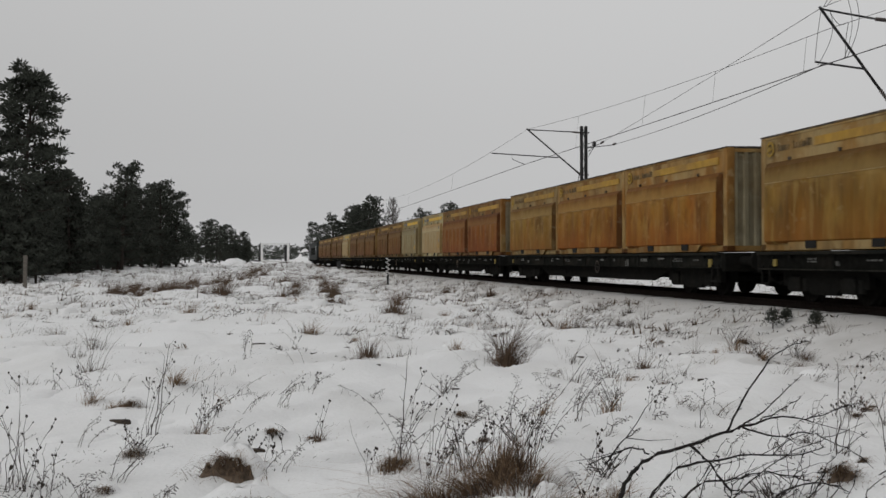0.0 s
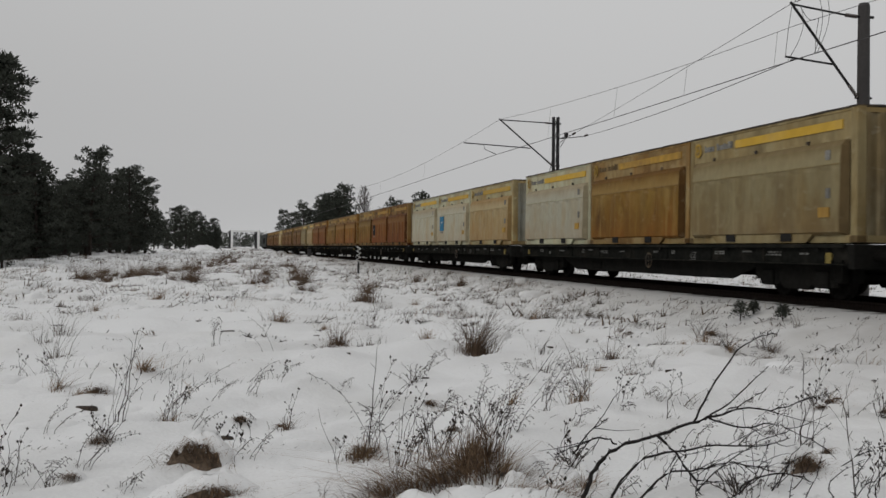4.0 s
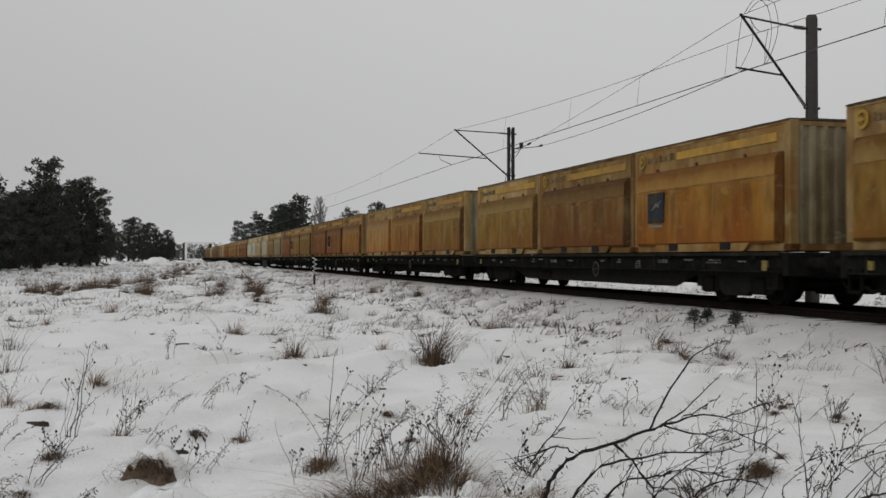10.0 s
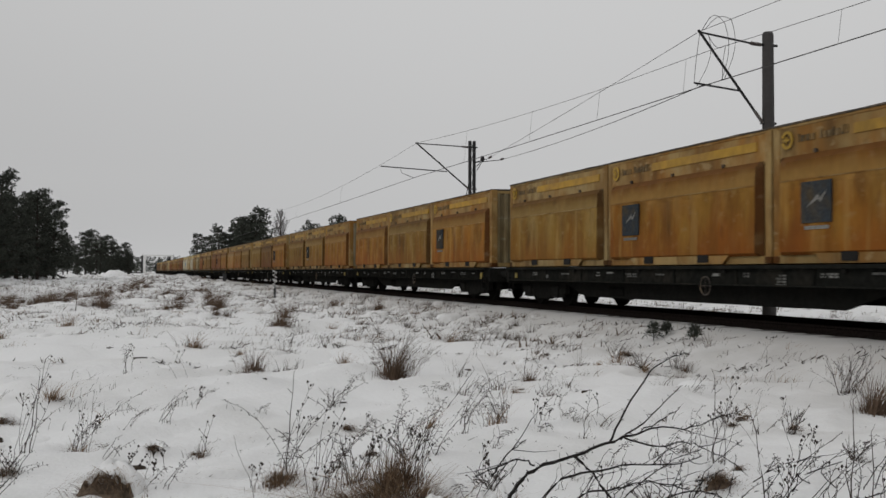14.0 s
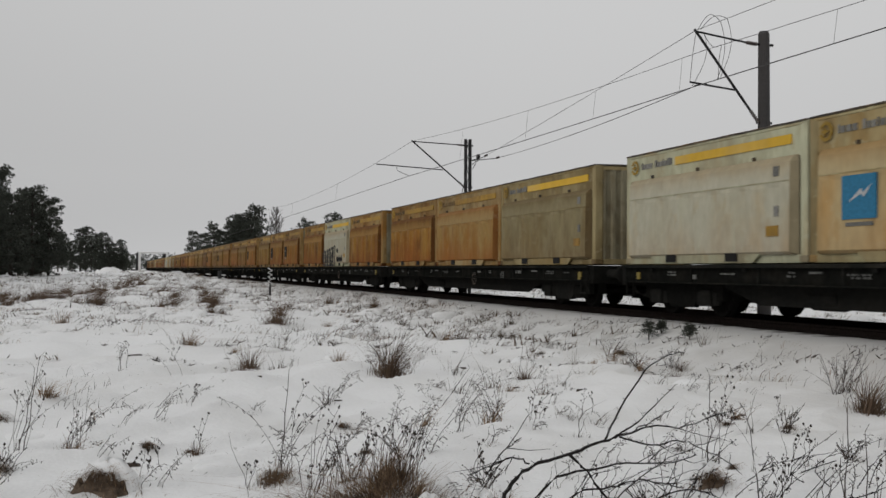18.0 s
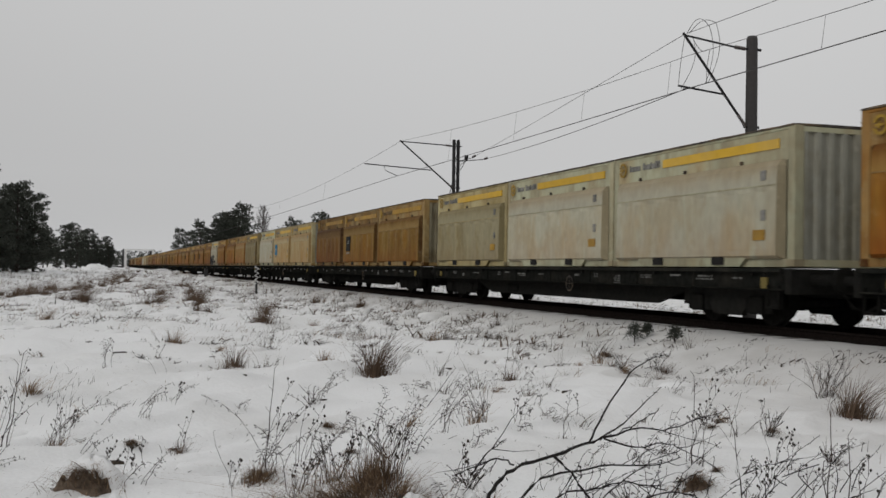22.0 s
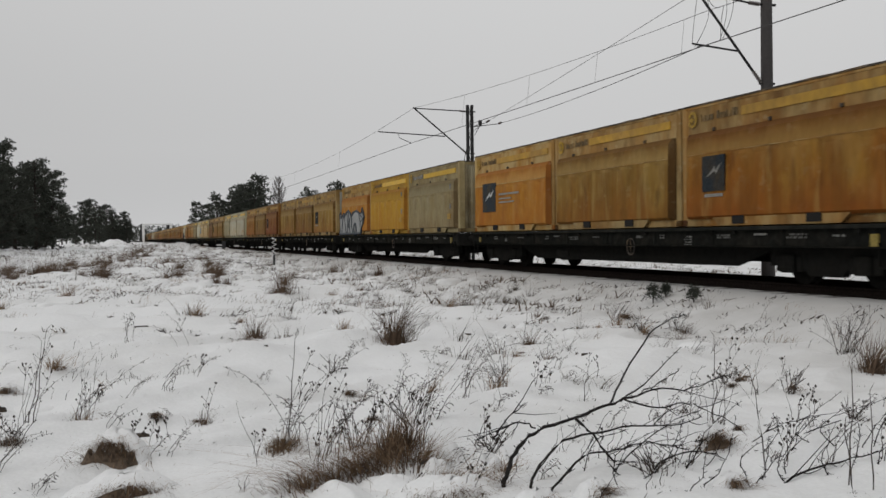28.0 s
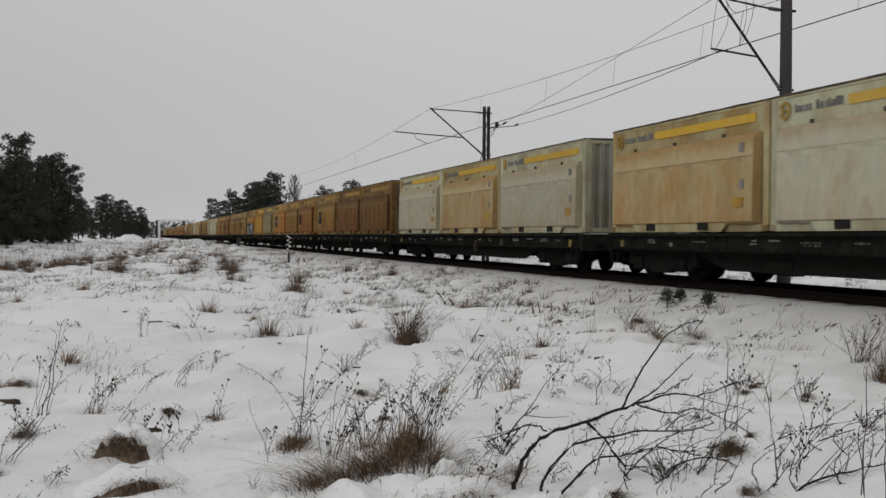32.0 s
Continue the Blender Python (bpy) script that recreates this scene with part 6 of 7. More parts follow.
for i, (x, y, h, wide, n) in enumerate(((7.35, 9.3, 0.42, 0.50, 26), (3.42, 13.15, 0.55, 0.7, 26), (2.17, 6.12, 0.17, 0.26, 16), (5.17, 7.22, 0.24, 0.34, 12), (4.86, 6.08, 0.13, 0.24, 12), (7.24, 14.46, 0.30, 0.4, 14), (6.77, 12.85, 0.26, 0.34, 14),
                                        (7.52, 13.14, 0.28, 0.34, 14), (2.02, 10.35, 0.18, 0.3, 10), (4.94, 7.78, 0.18, 0.25, 12), (1.41, 6.45, 0.30, 0.34, 16), (3.38, 9.2, 0.34, 0.3, 10), (2.74, 5.05, 0.16, 0.3, 14), (-0.69, 7.37, 0.16, 0.25, 10), (1.80, 6.6, 0.24, 0.34, 12))):
    plant(seed_bush(760 + i, h, wide, n), x, y, (i * 61) % 90)
def lone_stalks(seed, h, habit, way, n):
    """A few stalks of one habit, all blown the same way."""
    rng = random.Random(seed)
    t = tagged(new("dead_stalk"), "long thin dead stalks blown over to one side", "dead stalk", "leaning dead stalks")
    st, sd = bmesh.new(), bmesh.new()
    for i in range(n):
        weed_stalk(st, sd, rng, Vector((rng.gauss(0, 0.05), rng.gauss(0, 0.05), -0.02)), h * rng.uniform(0.7, 1.1), habit, way + rng.gauss(0, 0.3))
    part("stem", st, M_TWIG, t)["kind"] = "stuff"
    if len(sd.verts):
        part("seed_pod_spray", sd, M_SEED, t, "small dark pods")["kind"] = "stuff"
    return t


for i, (x, y, h, habit, way, n) in enumerate(((-0.36, 8.35, 0.55, "beaded", 0.2, 5), (-0.30, 8.45, 0.34, "headed", 0.3, 3), (0.0, 9.45, 0.24, "beaded", 0.1, 3), (0.35, 9.55, 0.44, "beaded", 0.2, 2), (0.62, 9.89, 0.28, "beaded", 0.4, 2), (0.99, 9.6, 0.24, "folded", 0.1, 1),
                                                (-0.13, 7.65, 0.24, "beaded", 0.2, 3), (0.43, 8.07, 0.20, "beaded", 2.6, 1), (2.77, 8.56, 0.62, "beaded", 0.2, 3), (2.65, 8.3, 0.45, "beaded", 0.0, 2), (1.89, 6.72, 0.42, "beaded", 0.1, 3), (1.91, 7.06, 0.46, "beaded", 0.3, 3),
                                                (1.27, 6.95, 0.42, "headed", 0.1, 3), (1.02, 6.7, 0.62, "headed", 0.2, 2), (0.80, 6.3, 0.42, "bare", 2.8, 1), (3.27, 7.94, 0.30, "headed", 0.4, 3), (1.15, 6.25, 0.30, "headed", 0.2, 4), (1.45, 6.3, 0.34, "headed", 0.0, 5),
                                                (1.75, 6.2, 0.30, "headed", 0.3, 4), (0.05, 6.85, 0.26, "headed", 0.4, 4), (0.22, 6.75, 0.28, "beaded", 0.3, 3), (-0.72, 7.3, 0.30, "headed", 1.8, 3), (-0.5, 6.26, 0.16, "beaded", 0.4, 3), (3.5, 5.0, 0.30, "headed", 0.5, 4), (4.0, 4.75, 0.32, "headed", 0.3, 3),
                                                (2.2, 6.3, 0.26, "headed", 0.2, 3), (0.63, 13.0, 0.55, "beaded", 2.4, 2), (2.3, 11.2, 0.40, "beaded", 0.2, 3), (3.9, 10.4, 0.34, "headed", 0.2, 2), (5.1, 12.9, 0.50, "bare", 0.3, 3), (-1.1, 7.9, 0.3, "beaded", 0.3, 3))):
    plant(lone_stalks(880 + i, h, habit, way, n), x, y)
# small dark pits where grass shows through
for i, (x, y, r) in enumerate(((0.99, 6.75, 0.10), (2.01, 4.84, 0.16), (-0.72, 7.35, 0.09), (-0.95, 9.77, 0.13), (-0.80, 6.62, 0.08), (5.18, 8.03, 0.10), (1.75, 8.32, 0.09),
                               (7.45, 14.66, 0.15), (6.36, 15.22, 0.11), (0.54, 8.03, 0.05), (2.35, 4.9, 0.12), (3.05, 4.75, 0.12), (1.66, 7.1, 0.07), (4.94, 7.72, 0.07), (3.81, 5.93, 0.07), (1.93, 9.15, 0.09), (0.22, 7.98, 0.06), (1.80, 6.04, 0.09), (-0.68, 7.4, 0.07))):
    plant(dead_mound(340 + i, r, 0.55 * r + 0.02), x, y, (i * 47) % 60 - 30)
for i, (x, y, r, h) in enumerate(HUMMOCKS):
    plant(dead_mound(300 + i, r * 1.1, h * 0.8), x, y, (-20, 15, 5, -10, 25, 0, 10)[i % 7])


# the brown belt across the field, and the weedy strip beside the line
belt_kinds = [grass_tuft(820 + i, h, 130, brown=True) for i, h in enumerate((0.42, 0.55, 0.36, 0.62))]
strip_kinds = [grass_tuft(830 + i, h, 90, brown="grey") for i, h in enumerate((0.22, 0.30, 0.18, 0.36))]
spots = []
rng_b = random.Random(64)
for i in range(90):
    u = 4 * rng_b.random()
    spots.append((belt_kinds, float(np.interp(u, range(5), (-4.6, -3.1, -1.8, 0.1, 1.9))) + rng_b.gauss(0, 0.5), float(np.interp(u, range(5), (41, 46.5, 50, 59, 88))) + rng_b.gauss(0, 1.4)))
for i in range(26):
    u = rng_b.random()
    spots.append((belt_kinds, 1.2 + 3.2 * u + rng_b.gauss(0, 1.0), 82 + 55 * u + rng_b.gauss(0, 4)))
for x0, y0, n, s in ((-0.68, 39.2, 4, 0.3), (1.9, 37.0, 3, 0.2), (3.36, 38.0, 4, 0.25), (2.44, 28.7, 2, 0.1), (3.5, 23.4, 2, 0.1), (2.5, 50.6, 3, 0.35), (4.6, 58.0, 7, 0.6), (3.3, 39.3, 3, 0.25), (4.4, 29.7, 2, 0.2), (4.1, 46, 3, 0.6), (1.2, 47, 2, 0.4)):
    spots += [(belt_kinds, x0 + rng_b.gauss(0, s), y0 + rng_b.gauss(0, 2 * s)) for _ in range(n)]
for i in range(64):
    y = 17 + 58 * rng_b.random() ** 1.2
    spots.append((strip_kinds, rng_b.uniform(4.6, 8.7), y))
wisp_kinds = [grass_tuft(850 + i, h, 30, brown="grey") for i, h in enumerate((0.20, 0.28, 0.16, 0.34))]
for i in range(120):
    d, a = 8.5 + 16 * rng_b.random() ** 0.8, radians(rng_b.uniform(-12, 33))
    x, y = d * math.sin(a), d * math.cos(a)
    if x < 8.6 and float(value_noise(np.array(x / 2.4), np.array(y / 3.0), 31)) > -0.12:
        spots.append((wisp_kinds, x, y))
begun = set()
for kinds_b, x, y in spots:
    k = rng_b.randrange(4)
    m = pose(x, y, gz(x, y) - 0.01, 0, 0, rng_b.uniform(-40, 40))
    ob = kinds_b[k]
    if ob.name in begun:
        ob = copy_thing(ob, m)
    else:
        ob.matrix_basis = m
        begun.add(ob.name)
    s = rng_b.uniform(0.7, 1.25) * (1.05 if kinds_b is belt_kinds else 1.0)
    ob.scale = (1.2 * s, s, s)


def seedling(seed, h):
    rng = random.Random(seed)
    t = tagged(new("pine_seedling"), "small green pine seedling in the snow", "seedling", "pine seedlings")
    bm = bmesh.new()
    tube(bm, [(0, 0, -0.02), (0, 0, h)], [0.012, 0.004], 5)
    cl = []
    for i in range(12):
        a, z = i * 2.4, h * (0.2 + 0.75 * i / 12)
        r = h * 0.35 * (1.1 - i / 14)
        e = Vector((math.cos(a) * r, math.sin(a) * r, z + 0.3 * r))
        tube(bm, [(0, 0, z), e], [0.005, 0.002], 4)
        cl += [(e.x, e.y, e.z, 0.05), (e.x * 0.6, e.y * 0.6, z + 0.05, 0.05)]
    part("stem", bm, M_BARK, t)
    part("needle_spray", needle_mesh("needle_spray", cl, 26, 0.075, 0.005, np.random.default_rng(seed)), None, t)
    return t


for i, (x, y, h) in enumerate(((8.62, 15.85, 0.30), (8.75, 14.75, 0.22), (8.95, 16.0, 0.18))):
    plant(seedling(400 + i, h), x, y, i * 100)


def fallen_branch():
    """A bare fallen branch arching over the snow, forking into long knobbly twigs."""
    rng = random.Random(77)
    b = tagged(new("fallen_branch"), "bare dark branch arching out of the snow with thorny twigs", "branch")
    limb, tw = None, bmesh.new()

    def smooth_line(pts, k=4):
        pts = [Vector(p) for p in pts]
        out = []
        for i in range(len(pts) - 1):
            p0, p1, p2, p3 = pts[max(i - 1, 0)], pts[i], pts[i + 1], pts[min(i + 2, len(pts) - 1)]
            for s in range(k):
                u = s / k
                out.append(0.5 * (2 * p1 + (p2 - p0) * u + (2 * p0 - 5 * p1 + 4 * p2 - p3) * u * u + (3 * p1 - p0 - 3 * p2 + p3) * u ** 3))
        return out + [pts[-1]]

    def bough(bm, pts, r0, r1, sides=5, side_twigs=0):
        foot = Vector(pts[0])
        level = gz(foot.x, foot.y)
        if bm is not tw and foot.z < level + 0.16:
            pts = [(foot.x - 0.02, foot.y - 0.01, min(foot.z, level) - 0.05)] + list(pts)
        line = smooth_line(pts)
        line = [line[0]] + [p + Vector((rng.gauss(0, 1), rng.gauss(0, 1), rng.gauss(0, 1))) * 0.004 for p in line[1:]]
        n = len(line)
        radii = [r0 + (r1 - r0) * i / (n - 1) for i in range(n)]
        if bm is tw:
            tube(tw, line, radii, sides)
        else:
            part("bough", tube(bmesh.new(), line, radii, sides), M_BRANCH, b)
        for i in range(int(n * 2.6)):
            k = rng.randrange(n - 1)
            q = line[k].lerp(line[k + 1], rng.random())
            tube(tw, [q, q + Vector((rng.uniform(-1, 1), rng.uniform(-1, 1), rng.uniform(-0.5, 1))) * rng.uniform(0.010, 0.030)], [0.0028, 0.0011], 3)
        for i in range(side_twigs):
            k = rng.randrange(2, n - 1)
            d = (line[min(k + 1, n - 1)] - line[k - 1]).normalized()
            e = line[k]
            fine = [e]
            d = (d + Vector((rng.uniform(-0.3, 0.6), rng.uniform(-0.7, 0.7), rng.uniform(-0.7, 0.7)))).normalized()
            ln = rng.uniform(0.12, 0.4)
            for s in range(4):
                d = (d + Vector((rng.gauss(0, 0.12), rng.gauss(0, 0.12), rng.gauss(0, 0.12)))).normalized()
                fine.append(fine[-1] + d * ln / 4)
            tube(tw, fine, [0.0032, 0.0028, 0.0024, 0.0018, 0.001], 4)
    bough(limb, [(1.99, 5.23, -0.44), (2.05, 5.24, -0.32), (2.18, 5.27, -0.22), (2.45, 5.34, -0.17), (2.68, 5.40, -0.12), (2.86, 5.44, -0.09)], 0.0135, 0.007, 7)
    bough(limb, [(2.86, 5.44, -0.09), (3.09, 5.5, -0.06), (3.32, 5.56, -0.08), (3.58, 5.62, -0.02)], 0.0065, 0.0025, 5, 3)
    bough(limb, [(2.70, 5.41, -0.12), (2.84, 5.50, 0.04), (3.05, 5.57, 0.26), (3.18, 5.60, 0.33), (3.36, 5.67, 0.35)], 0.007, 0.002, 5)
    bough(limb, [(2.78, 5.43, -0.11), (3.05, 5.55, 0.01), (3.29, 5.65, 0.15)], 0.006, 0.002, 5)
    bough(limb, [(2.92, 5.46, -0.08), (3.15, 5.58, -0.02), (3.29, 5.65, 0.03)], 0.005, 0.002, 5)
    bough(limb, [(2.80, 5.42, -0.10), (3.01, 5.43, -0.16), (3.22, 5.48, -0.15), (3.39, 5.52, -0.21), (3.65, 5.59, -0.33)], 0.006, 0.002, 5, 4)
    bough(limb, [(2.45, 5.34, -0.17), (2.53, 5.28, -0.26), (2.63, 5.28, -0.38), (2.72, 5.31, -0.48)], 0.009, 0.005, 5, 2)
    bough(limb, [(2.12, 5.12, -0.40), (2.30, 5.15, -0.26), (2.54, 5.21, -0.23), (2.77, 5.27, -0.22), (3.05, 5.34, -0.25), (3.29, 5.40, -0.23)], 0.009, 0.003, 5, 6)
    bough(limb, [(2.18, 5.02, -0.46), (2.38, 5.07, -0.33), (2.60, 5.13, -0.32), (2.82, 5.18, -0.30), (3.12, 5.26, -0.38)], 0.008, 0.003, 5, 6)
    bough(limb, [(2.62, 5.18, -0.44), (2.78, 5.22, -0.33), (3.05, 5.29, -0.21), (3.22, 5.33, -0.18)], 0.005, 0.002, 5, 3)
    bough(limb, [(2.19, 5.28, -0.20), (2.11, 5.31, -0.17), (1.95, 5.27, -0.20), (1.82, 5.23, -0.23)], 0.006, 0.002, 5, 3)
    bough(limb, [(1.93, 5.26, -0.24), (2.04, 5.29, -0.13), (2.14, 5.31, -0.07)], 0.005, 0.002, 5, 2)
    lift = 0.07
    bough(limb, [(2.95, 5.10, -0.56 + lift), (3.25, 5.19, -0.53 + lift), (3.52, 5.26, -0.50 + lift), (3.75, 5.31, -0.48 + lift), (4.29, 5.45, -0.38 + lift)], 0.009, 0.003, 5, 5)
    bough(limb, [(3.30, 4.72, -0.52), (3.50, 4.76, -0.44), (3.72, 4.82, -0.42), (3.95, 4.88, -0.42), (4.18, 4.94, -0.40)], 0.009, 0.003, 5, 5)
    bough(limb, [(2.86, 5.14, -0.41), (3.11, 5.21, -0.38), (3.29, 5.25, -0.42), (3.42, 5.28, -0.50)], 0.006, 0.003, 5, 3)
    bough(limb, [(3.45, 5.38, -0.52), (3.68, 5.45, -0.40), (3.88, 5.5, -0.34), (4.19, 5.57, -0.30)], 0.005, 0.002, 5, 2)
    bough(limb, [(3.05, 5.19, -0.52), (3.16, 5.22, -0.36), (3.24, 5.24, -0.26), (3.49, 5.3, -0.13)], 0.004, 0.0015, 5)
    for k in range(28):
        p = Vector((2.3 + 0.079 * k, 4.95 + rng.uniform(-0.25, 0.35), 0))
        p.z = gz(p.x, p.y) - 0.01
        bough(tw, [p, p + Vector((rng.uniform(-0.05, 0.15), rng.uniform(-0.05, 0.1), rng.uniform(0.08, 0.16))), p + Vector((rng.uniform(0, 0.35), rng.uniform(-0.1, 0.2), rng.uniform(0.16, 0.36)))], 0.0035, 0.0012, 4)
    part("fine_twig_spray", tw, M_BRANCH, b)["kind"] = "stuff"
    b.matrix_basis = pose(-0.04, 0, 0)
    return b


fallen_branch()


def bare_stalk(x, y, h, lean):
    """One tall thin dead stalk."""
    rng = random.Random(int(x * 1000))
    bm = bmesh.new()
    pts = [Vector((lean * u + rng.gauss(0, 0.006), rng.gauss(0, 0.006), h * u - 0.03)) for u in (0, 0.2, 0.4, 0.6, 0.8, 1.0)]
    tube(bm, pts, [0.0045, 0.004, 0.0036, 0.003, 0.0024, 0.0014], 5)
    for p in pts[2:]:
        tube(bm, [p, p + Vector((rng.uniform(-0.05, 0.05), rng.uniform(-0.03, 0.03), 0.04))], [0.002, 0.001], 3)
    ob = tagged(new("bare_stalk", mesh_of("bare_stalk", bm, M_TWIG)), "tall thin dead stalk standing in the snow", "stalk", "tall bare stalks")
    ob.matrix_basis = pose(x, y, gz(x, y))


for row in ((3.77, 6.12, 0.62, 0.02), (3.34, 4.88, 0.62, -0.10), (3.58, 4.51, 0.68, 0.02), (3.46, 4.34, 0.41, -0.05), (3.63, 4.40, 0.53, -0.02), (-0.62, 8.0, 0.74, 0.10), (-0.66, 8.05, 0.66, 0.12), (1.02, 6.75, 0.70, 0.06), (3.05, 9.8, 0.4, 0.3)):
    bare_stalk(*row)


# ---- posts beside the line ----
def zigzag_post():
    x, y = 7.1, 50.6
    s = tagged(new("marker_post"), "dark trackside post with a white zigzag marker", "marker post")
    z = gz(x, y)
    part("post", boxes((-0.05, -0.05, -0.2, 0.05, 0.05, 0.62), bevel=0.01), M_BLACK, s)
    zig = [(0.10 if i % 2 else -0.10, -0.03, 0.50 + 0.105 * i) for i in range(9)]
    part("zigzag", tube(bmesh.new(), zig, 0.035, 5), M_WHITE, s, "white zigzag strip")
    s.matrix_basis = pose(x, y, z)


def low_post(x, y, h, w, mat, label):
    s = new("short_post", mesh_of("short_post", boxes((-w, -w, -0.2, w, w, h), bevel=0.015), mat))
    tagged(s, label, "post")
    s.matrix_basis = pose(x, y, gz(x, y), 0, 1)


zigzag_post()
low_post(8.0, 86, 0.85, 0.14, M_BLACK, "short dark post beside the track")
low_post(-8.46, 44.3, 1.35, 0.07, M_WOOD, "grey wooden post at the edge of the wood")


# ---- snow-capped clods ----
def clod_stuff():
    """Tussocks and clods of the rough field: dark sides, a cap of snow on each."""
    rng = random.Random(33)
    V, F, mats, GV, GF = [], [], [], [], []
    for i in range(6600):
        if i < 700:
            d = 7 + 20 * rng.random()
        else:
            d = 24 + 105 * rng.random() ** 1.3
        a = radians(rng.uniform(-18, 46))
        x, y = d * math.sin(a), d * math.cos(a)
        if x > TRACK_X - 2.3 and (x < TRACK_X + 2.4 or x > 24):
            continue
        xr, yr = 0.8 * x + 0.6 * y, -0.6 * x + 0.8 * y
        n1 = float(value_noise(np.array(xr / 6.0), np.array(yr / 4.0), 14)) + 0.4 * float(value_noise(np.array(xr / 1.5), np.array(yr / 1.0), 15))
        line = 5.2 < x < 9.2 and y > 12
        if n1 < (0.22 if d < 24 else 0.02) - 0.12 * line and rng.random() < 0.9:
            continue
        r = rng.uniform(0.05, 0.16) * (1 + 0.014 * d)
        h = r * rng.uniform(0.16, 0.42) * (1.7 if d > 26 else 1.0)
        z = gz(x, y)
        k = len(V)
        n = 12
        ph = rng.uniform(0, 6.283)
        wob = [rng.uniform(0.75, 1.25) for _ in range(n)]
        lean_y, stretch = rng.uniform(0.0, 0.5) * r, rng.uniform(0.9, 1.9)
        face0, face1 = rng.uniform(-2.6, -1.9), rng.uniform(-1.3, -0.5)
        for rr, zz in ((1.35, -0.06), (0.98, 0.22 * h), (0.86, 0.62 * h), (0.5, 0.95 * h)):
            for j in range(n):
                t = -math.pi + 6.2832 * j / n
                back = lean_y if math.sin(t) > 0 else 0.0
                V.append((x + stretch * r * rr * wob[j] * math.cos(t), y + back * (1.35 - rr) + (1.6 if math.sin(t) > 0 else 0.75) * r * rr * wob[j] * math.sin(t), z + zz * (0.85 + 0.3 * wob[j])))
        V.append((x, y + 0.2 * r, z + h * 1.05))
        for ring in range(3):
            for j in range(n):
                p, q = k + ring * n + j, k + ring * n + (j + 1) % n
                F.append((p, q, q + n, p + n))
                t = -math.pi + 6.2832 * (j + 0.5) / n
                mats.append(1)
        for j in range(n):
            F.append((k + 3 * n + j, k + 3 * n + (j + 1) % n, k + 4 * n))
            mats.append(1)
        if d > 15 and rng.random() < (0.8 if line or d > 34 else 0.45):
            for j in range(rng.randint(7, 16)):
                g = rng.uniform(-2.9, -0.2)
                p = Vector((x + stretch * r * 0.95 * math.cos(g), y + 0.7 * r * math.sin(g), z + rng.uniform(-0.02, 0.25) * h))
                tip = p + Vector((rng.gauss(0.35, 0.5) * r, rng.gauss(-0.2, 0.3) * r, rng.uniform(0.25, 1.15) * r))
                s = Vector((rng.uniform(0.5, 1), rng.uniform(-0.4, 0.4), 0)) * r * rng.uniform(0.03, 0.10)
                k2 = len(GV)
                GV += [tuple(p - s), tuple(p + s), tuple(p.lerp(tip, 0.6) + s * 0.8 + Vector((0, 0, 0.08 * r))), tuple(tip)]
                GF.append((k2, k2 + 1, k2 + 2, k2 + 3))
    ragged = bpy.data.meshes.new("tussock_grass")
    ragged.from_pydata(GV, [], GF)
    ragged.materials.append(M_TUSSOCK)
    tagged(new("tussock_grass", ragged), "ragged dark grass round the snowy tussocks of the field", "dry grass", kind="stuff")
    me = bpy.data.meshes.new("snowy_tussocks")
    me.from_pydata(V, [], F)
    me.materials.append(M_TUSSOCK)
    me.materials.append(M_FIELD)
    me.polygons.foreach_set("material_index", mats)
    me.shade_smooth()
    tagged(new("snowy_tussocks", me), "low dark tussocks of the rough field capped with snow", "tussocks", kind="stuff")


clod_stuff()


# ---- bare patches ----
def patch_mesh(seed):
    bm = bmesh.new()
    rim = []
    for j in range(14):
        a = 6.2832 * j / 14
        k = 1 + 0.5 * noise.noise(Vector((math.cos(a) * 1.3, math.sin(a) * 1.3, seed * 3.1)))
        rim.append((math.cos(a) * k, math.sin(a) * 0.42 * k))
    top = [bm.verts.new((0.8 * x, 0.8 * y, 0.05)) for x, y in rim]
    low = [bm.verts.new((x, y, -0.12)) for x, y in rim]
    bm.faces.new(top)
    for j in range(14):
        bm.faces.new((low[j], low[(j + 1) % 14], top[(j + 1) % 14], top[j]))
    bmesh.ops.recalc_face_normals(bm, faces=bm.faces)
    return mesh_of("bare_patch", bm, M_EARTH, True)


PATCHES = [patch_mesh(s) for s in range(5)]
rng_p = random.Random(5)
FLAT_MARKS = [(0.29, 15.65, 0.16), (1.5, 14.9, 0.08), (-0.15, 17.2, 0.10), (5.2, 16.0, 0.10), (6.1, 15.2, 0.14), (6.6, 14.4, 0.09), (-1.0, 9.2, 0.16), (0.1, 7.4, 0.12), (3.0, 8.9, 0.07), (4.6, 9.9, 0.06), (2.2, 10.6, 0.07)]
for i in range(34):
    if i < len(FLAT_MARKS):
        x, y, s = FLAT_MARKS[i]
    else:
        d = 9 + 46 * rng_p.random() ** 1.2
        a = radians(rng_p.uniform(-16, 34))
        x, y = d * math.sin(a), d * math.cos(a)
        s = rng_p.uniform(0.03, 0.07) * (1 + 0.025 * d)
        if x > 9.6:
            x = 9.2 - rng_p.uniform(0, 4)
    ob = new("bare_patch", PATCHES[i % 5])
    tagged(ob, "small bare patch of dark earth and leaves in the snow", "bare patch", "bare patches in the snow")
    ob.matrix_basis = pose(x, y, gz(x, y) - 0.01, 0, 0, rng_p.uniform(-25, 25)) @ Matrix.Diagonal((s * 0.8, s, 0.3 + s, 1))


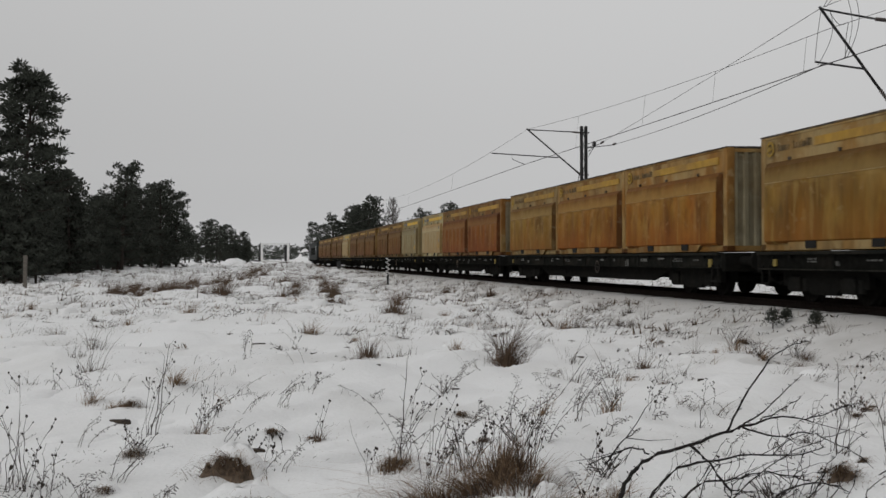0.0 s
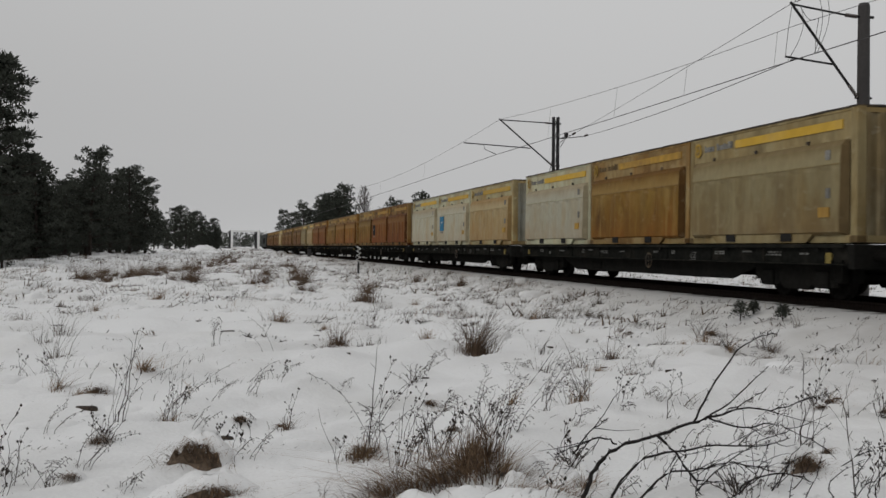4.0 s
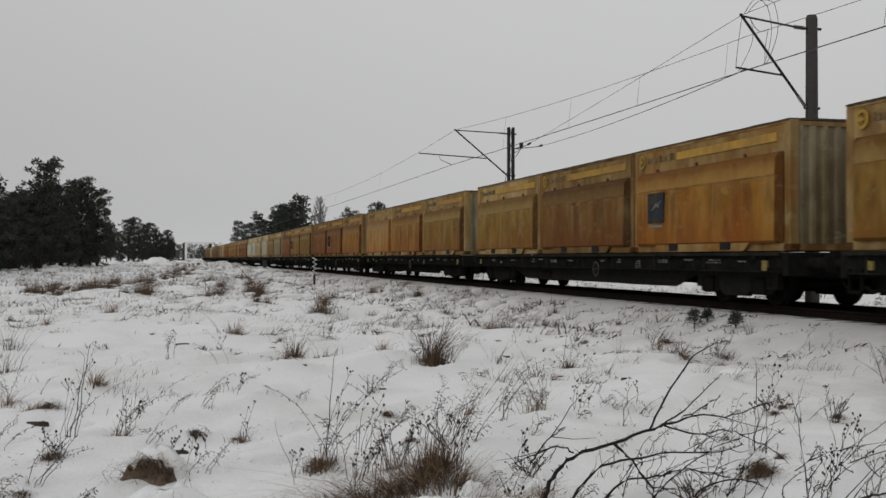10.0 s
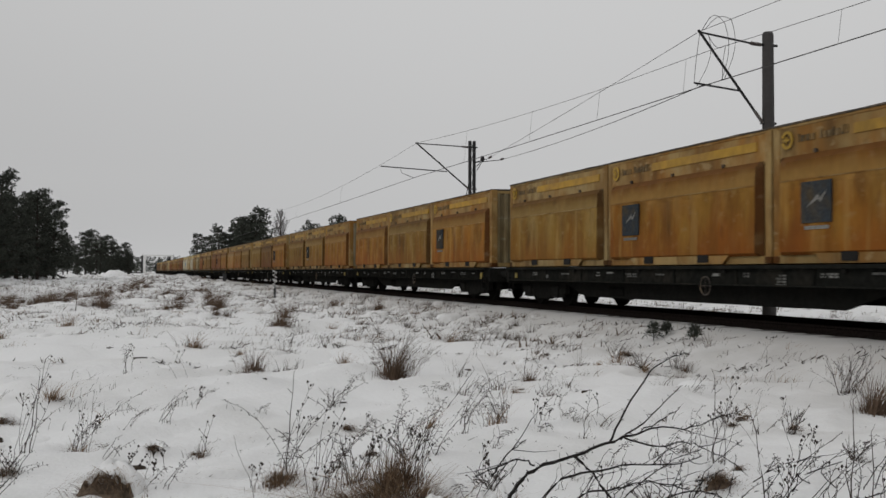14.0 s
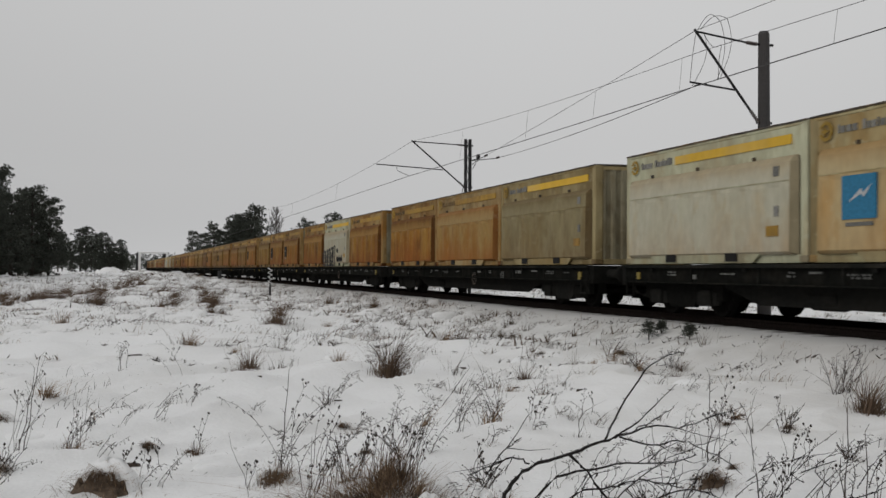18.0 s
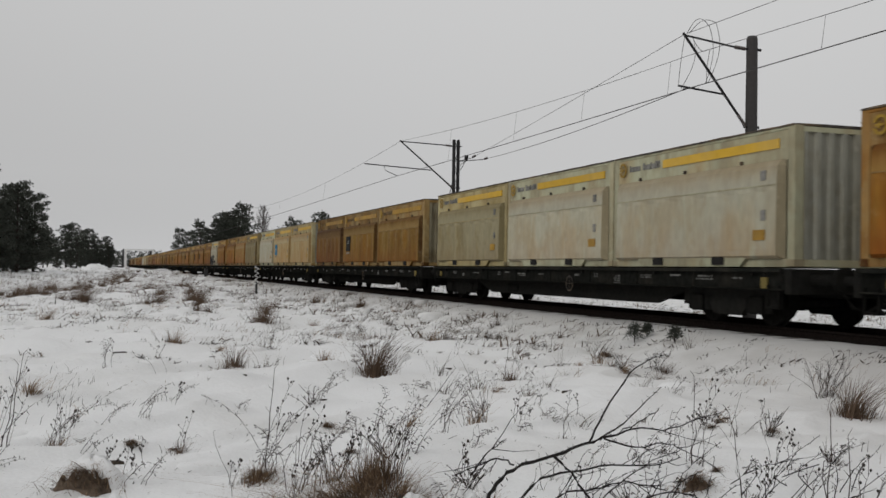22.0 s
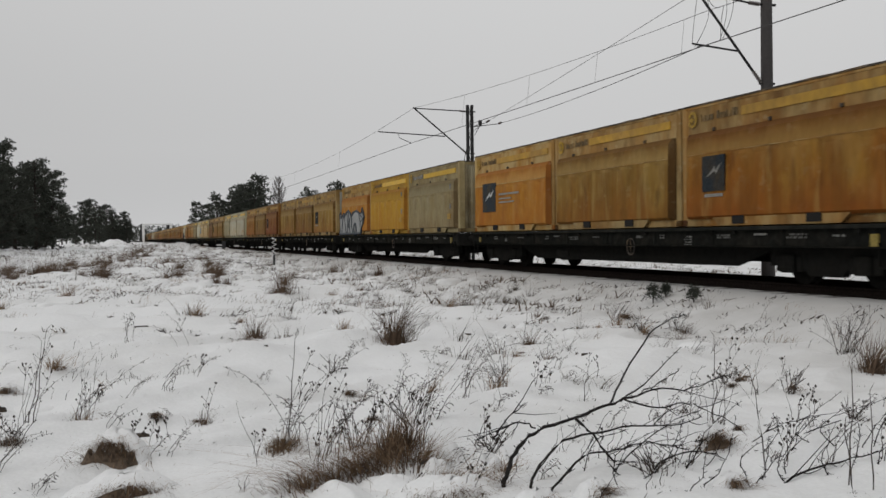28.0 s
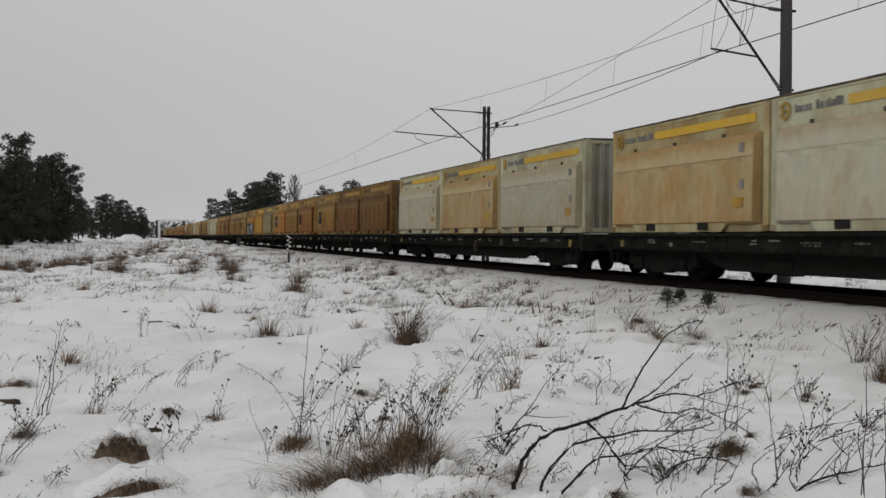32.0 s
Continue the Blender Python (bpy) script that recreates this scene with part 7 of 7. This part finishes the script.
# ---- countless fine growth ----
def scatter_stuff():
    rng = random.Random(21)
    kinds_ = {"straw": ([], []), "twig": ([], []), "brown": ([], []), "litter": ([], [])}
    for i in range(17000):
        if i < 6000:
            d = 4.6 + 22 * rng.random() ** 1.3
        else:
            d = 20 + 105 * rng.random() ** 1.5
        a = radians(rng.uniform(-20, 48))
        x, y = d * math.sin(a), d * math.cos(a)
        if x > TRACK_X - 2.0 and (x < TRACK_X + 2.2 or x > 22):
            continue
        xr, yr = 0.8 * x + 0.6 * y, -0.6 * x + 0.8 * y
        patch = float(value_noise(np.array(xr / 3.1), np.array(yr / 2.1), 9)) + 0.5 * float(value_noise(np.array(xr / 0.9), np.array(yr / 0.6), 10))
        line = 5.5 < x < 9.4 and y > 24
        rough = 30 < d < 80
        if patch < 0.27 - 0.24 * line - 0.25 * rough and rng.random() < (0.985 if d < 16 else 0.95):
            continue
        if d < 18 and rng.random() < 0.78:
            continue
        belt = -9 < x < 6.0 and 48 < y < 120 and abs(x + 2.2 - (y - 58) * 0.19) < 4.5
        key = "brown" if belt and rng.random() < 0.75 else rng.choice(("straw", "twig", "twig", "brown")) if d > 18 else rng.choice(("straw", "twig", "twig"))
        V, F = kinds_[key]
        z = gz(x, y)
        h = rng.uniform(0.04, 0.17) * (1 + 0.006 * d) * (1.4 if belt else 1)
        for j in range(rng.randint(2, 6) + (7 if d > 25 else 0)):
            b = rng.uniform(-1.2, 1.2) if rng.random() < 0.7 else rng.uniform(0, 6.283)
            w = rng.uniform(0.0012, 0.0024) * (1 + d * 0.035)
            r = 0.05 + 0.004 * d
            p = Vector((x + rng.gauss(0, r), y + rng.gauss(0, r), z - 0.01))
            out = Vector((math.cos(b), math.sin(b), 0)) * h * rng.uniform(0.2, 1.7)
            k = len(V)
            s = Vector((w, -w * 0.3, 0))
            hh = h * rng.uniform(0.5, 1.1)
            q, e = p + out * 0.35 + Vector((0, 0, hh * 0.62)), p + out + Vector((0, 0, hh))
            V += [tuple(p - s), tuple(p + s), tuple(q + s * 0.7), tuple(q - s * 0.7), tuple(e)]
            F += [(k, k + 1, k + 2, k + 3), (k + 3, k + 2, k + 4)]
    # short dark litter in the hollows
    V, F = kinds_["litter"]
    for i in range(3700):
        d = 4.8 + 13 * rng.random() if i < 2000 else 18 + 70 * rng.random() ** 1.4
        a = radians(rng.uniform(-20, 46))
        x, y = d * math.sin(a), d * math.cos(a)
        if 8 < d < 18 and i < 2000 and i % 4:
            continue
        if 2000 <= i < 2110:
            x, y = rng.gauss(9.2, 0.22), 10 + 34 * rng.random()
            d = 13.0
        if x > TRACK_X - 1.9 and (x < TRACK_X + 2.2 or x > 22):
            continue
        patch = float(value_noise(np.array(x / 3.2), np.array(y / 5), 17))
        if not 2000 <= i < 2110 and patch < 0.05 - 0.1 * (d > 28) and rng.random() < (0.55 if d < 14 else 0.75):
            continue
        r = rng.uniform(0.03, 0.09) * (1 + 0.012 * d) * (0.55 if d < 14 else 1.0)
        for j in range(16 if d > 14 else rng.randint(2, 9)):
            p = Vector((x + rng.gauss(0, 1.5 * r), y + rng.gauss(0, 0.8 * r), 0))
            p.z = gz(p.x, p.y) - 0.008
            e = p + Vector((rng.gauss(0.3, 0.7) * r, rng.gauss(-0.2, 0.5) * r, rng.uniform(0.15, 0.75) * r))
            s = Vector((rng.uniform(-1, 1), rng.uniform(-1, 1), 0.2)).normalized() * r * (0.07 if d < 14 else 0.12)
            k = len(V)
            V += [tuple(p - s), tuple(p + s), tuple(p.lerp(e, 0.6) + s), tuple(e)]
            F.append((k, k + 1, k + 2, k + 3))
    for key, name, m, lab in (("straw", "sparse_grass", M_STRAW, "sparse dry grass blades poking through the snow"), ("twig", "sparse_stalks", M_TWIG, "sparse thin dark stalks poking through the snow"),
                              ("brown", "brown_grass", M_RUSTGRASS, "patches of brown dead grass on the snowy field"),
                              ("litter", "leaf_litter", M_EARTH, "dark dead leaves and stubble in hollows of the snow")):
        me = bpy.data.meshes.new(name)
        me.from_pydata(kinds_[key][0], [], kinds_[key][1])
        me.materials.append(m)
        tagged(new(name, me), lab, "dry grass", kind="stuff")


scatter_stuff()


# ---- motion of the train ----
def motions():
    for ob, off, z in MOVING:
        walk(ob, [(t, pose(TRACK_X, train_place(t) + off, z)) for t in range(0, 33)])
    # the wheels roll with the train; alike wheelsets share one set of turns
    for proto in wheel_protos[:2]:
        q = proto.location.y
        walk(proto, [(t, pose(0, q, 0.39, math.degrees(-a) % 360.0)) for t, a in TURNS])
    rolled = {round(p.location.y, 2): p for p in wheel_protos[:2]}
    for ob in bpy.data.objects:
        if ob.name.startswith("wheelset") and ob not in rolled.values():
            p = rolled[0.9 if ob.location.y > 0 else -0.9]
            ob.rotation_mode = "QUATERNION"
            ob.animation_data_create()
            ob.animation_data.action = p.animation_data.action
            ob.animation_data.action_slot = p.animation_data.action_slot


motions()
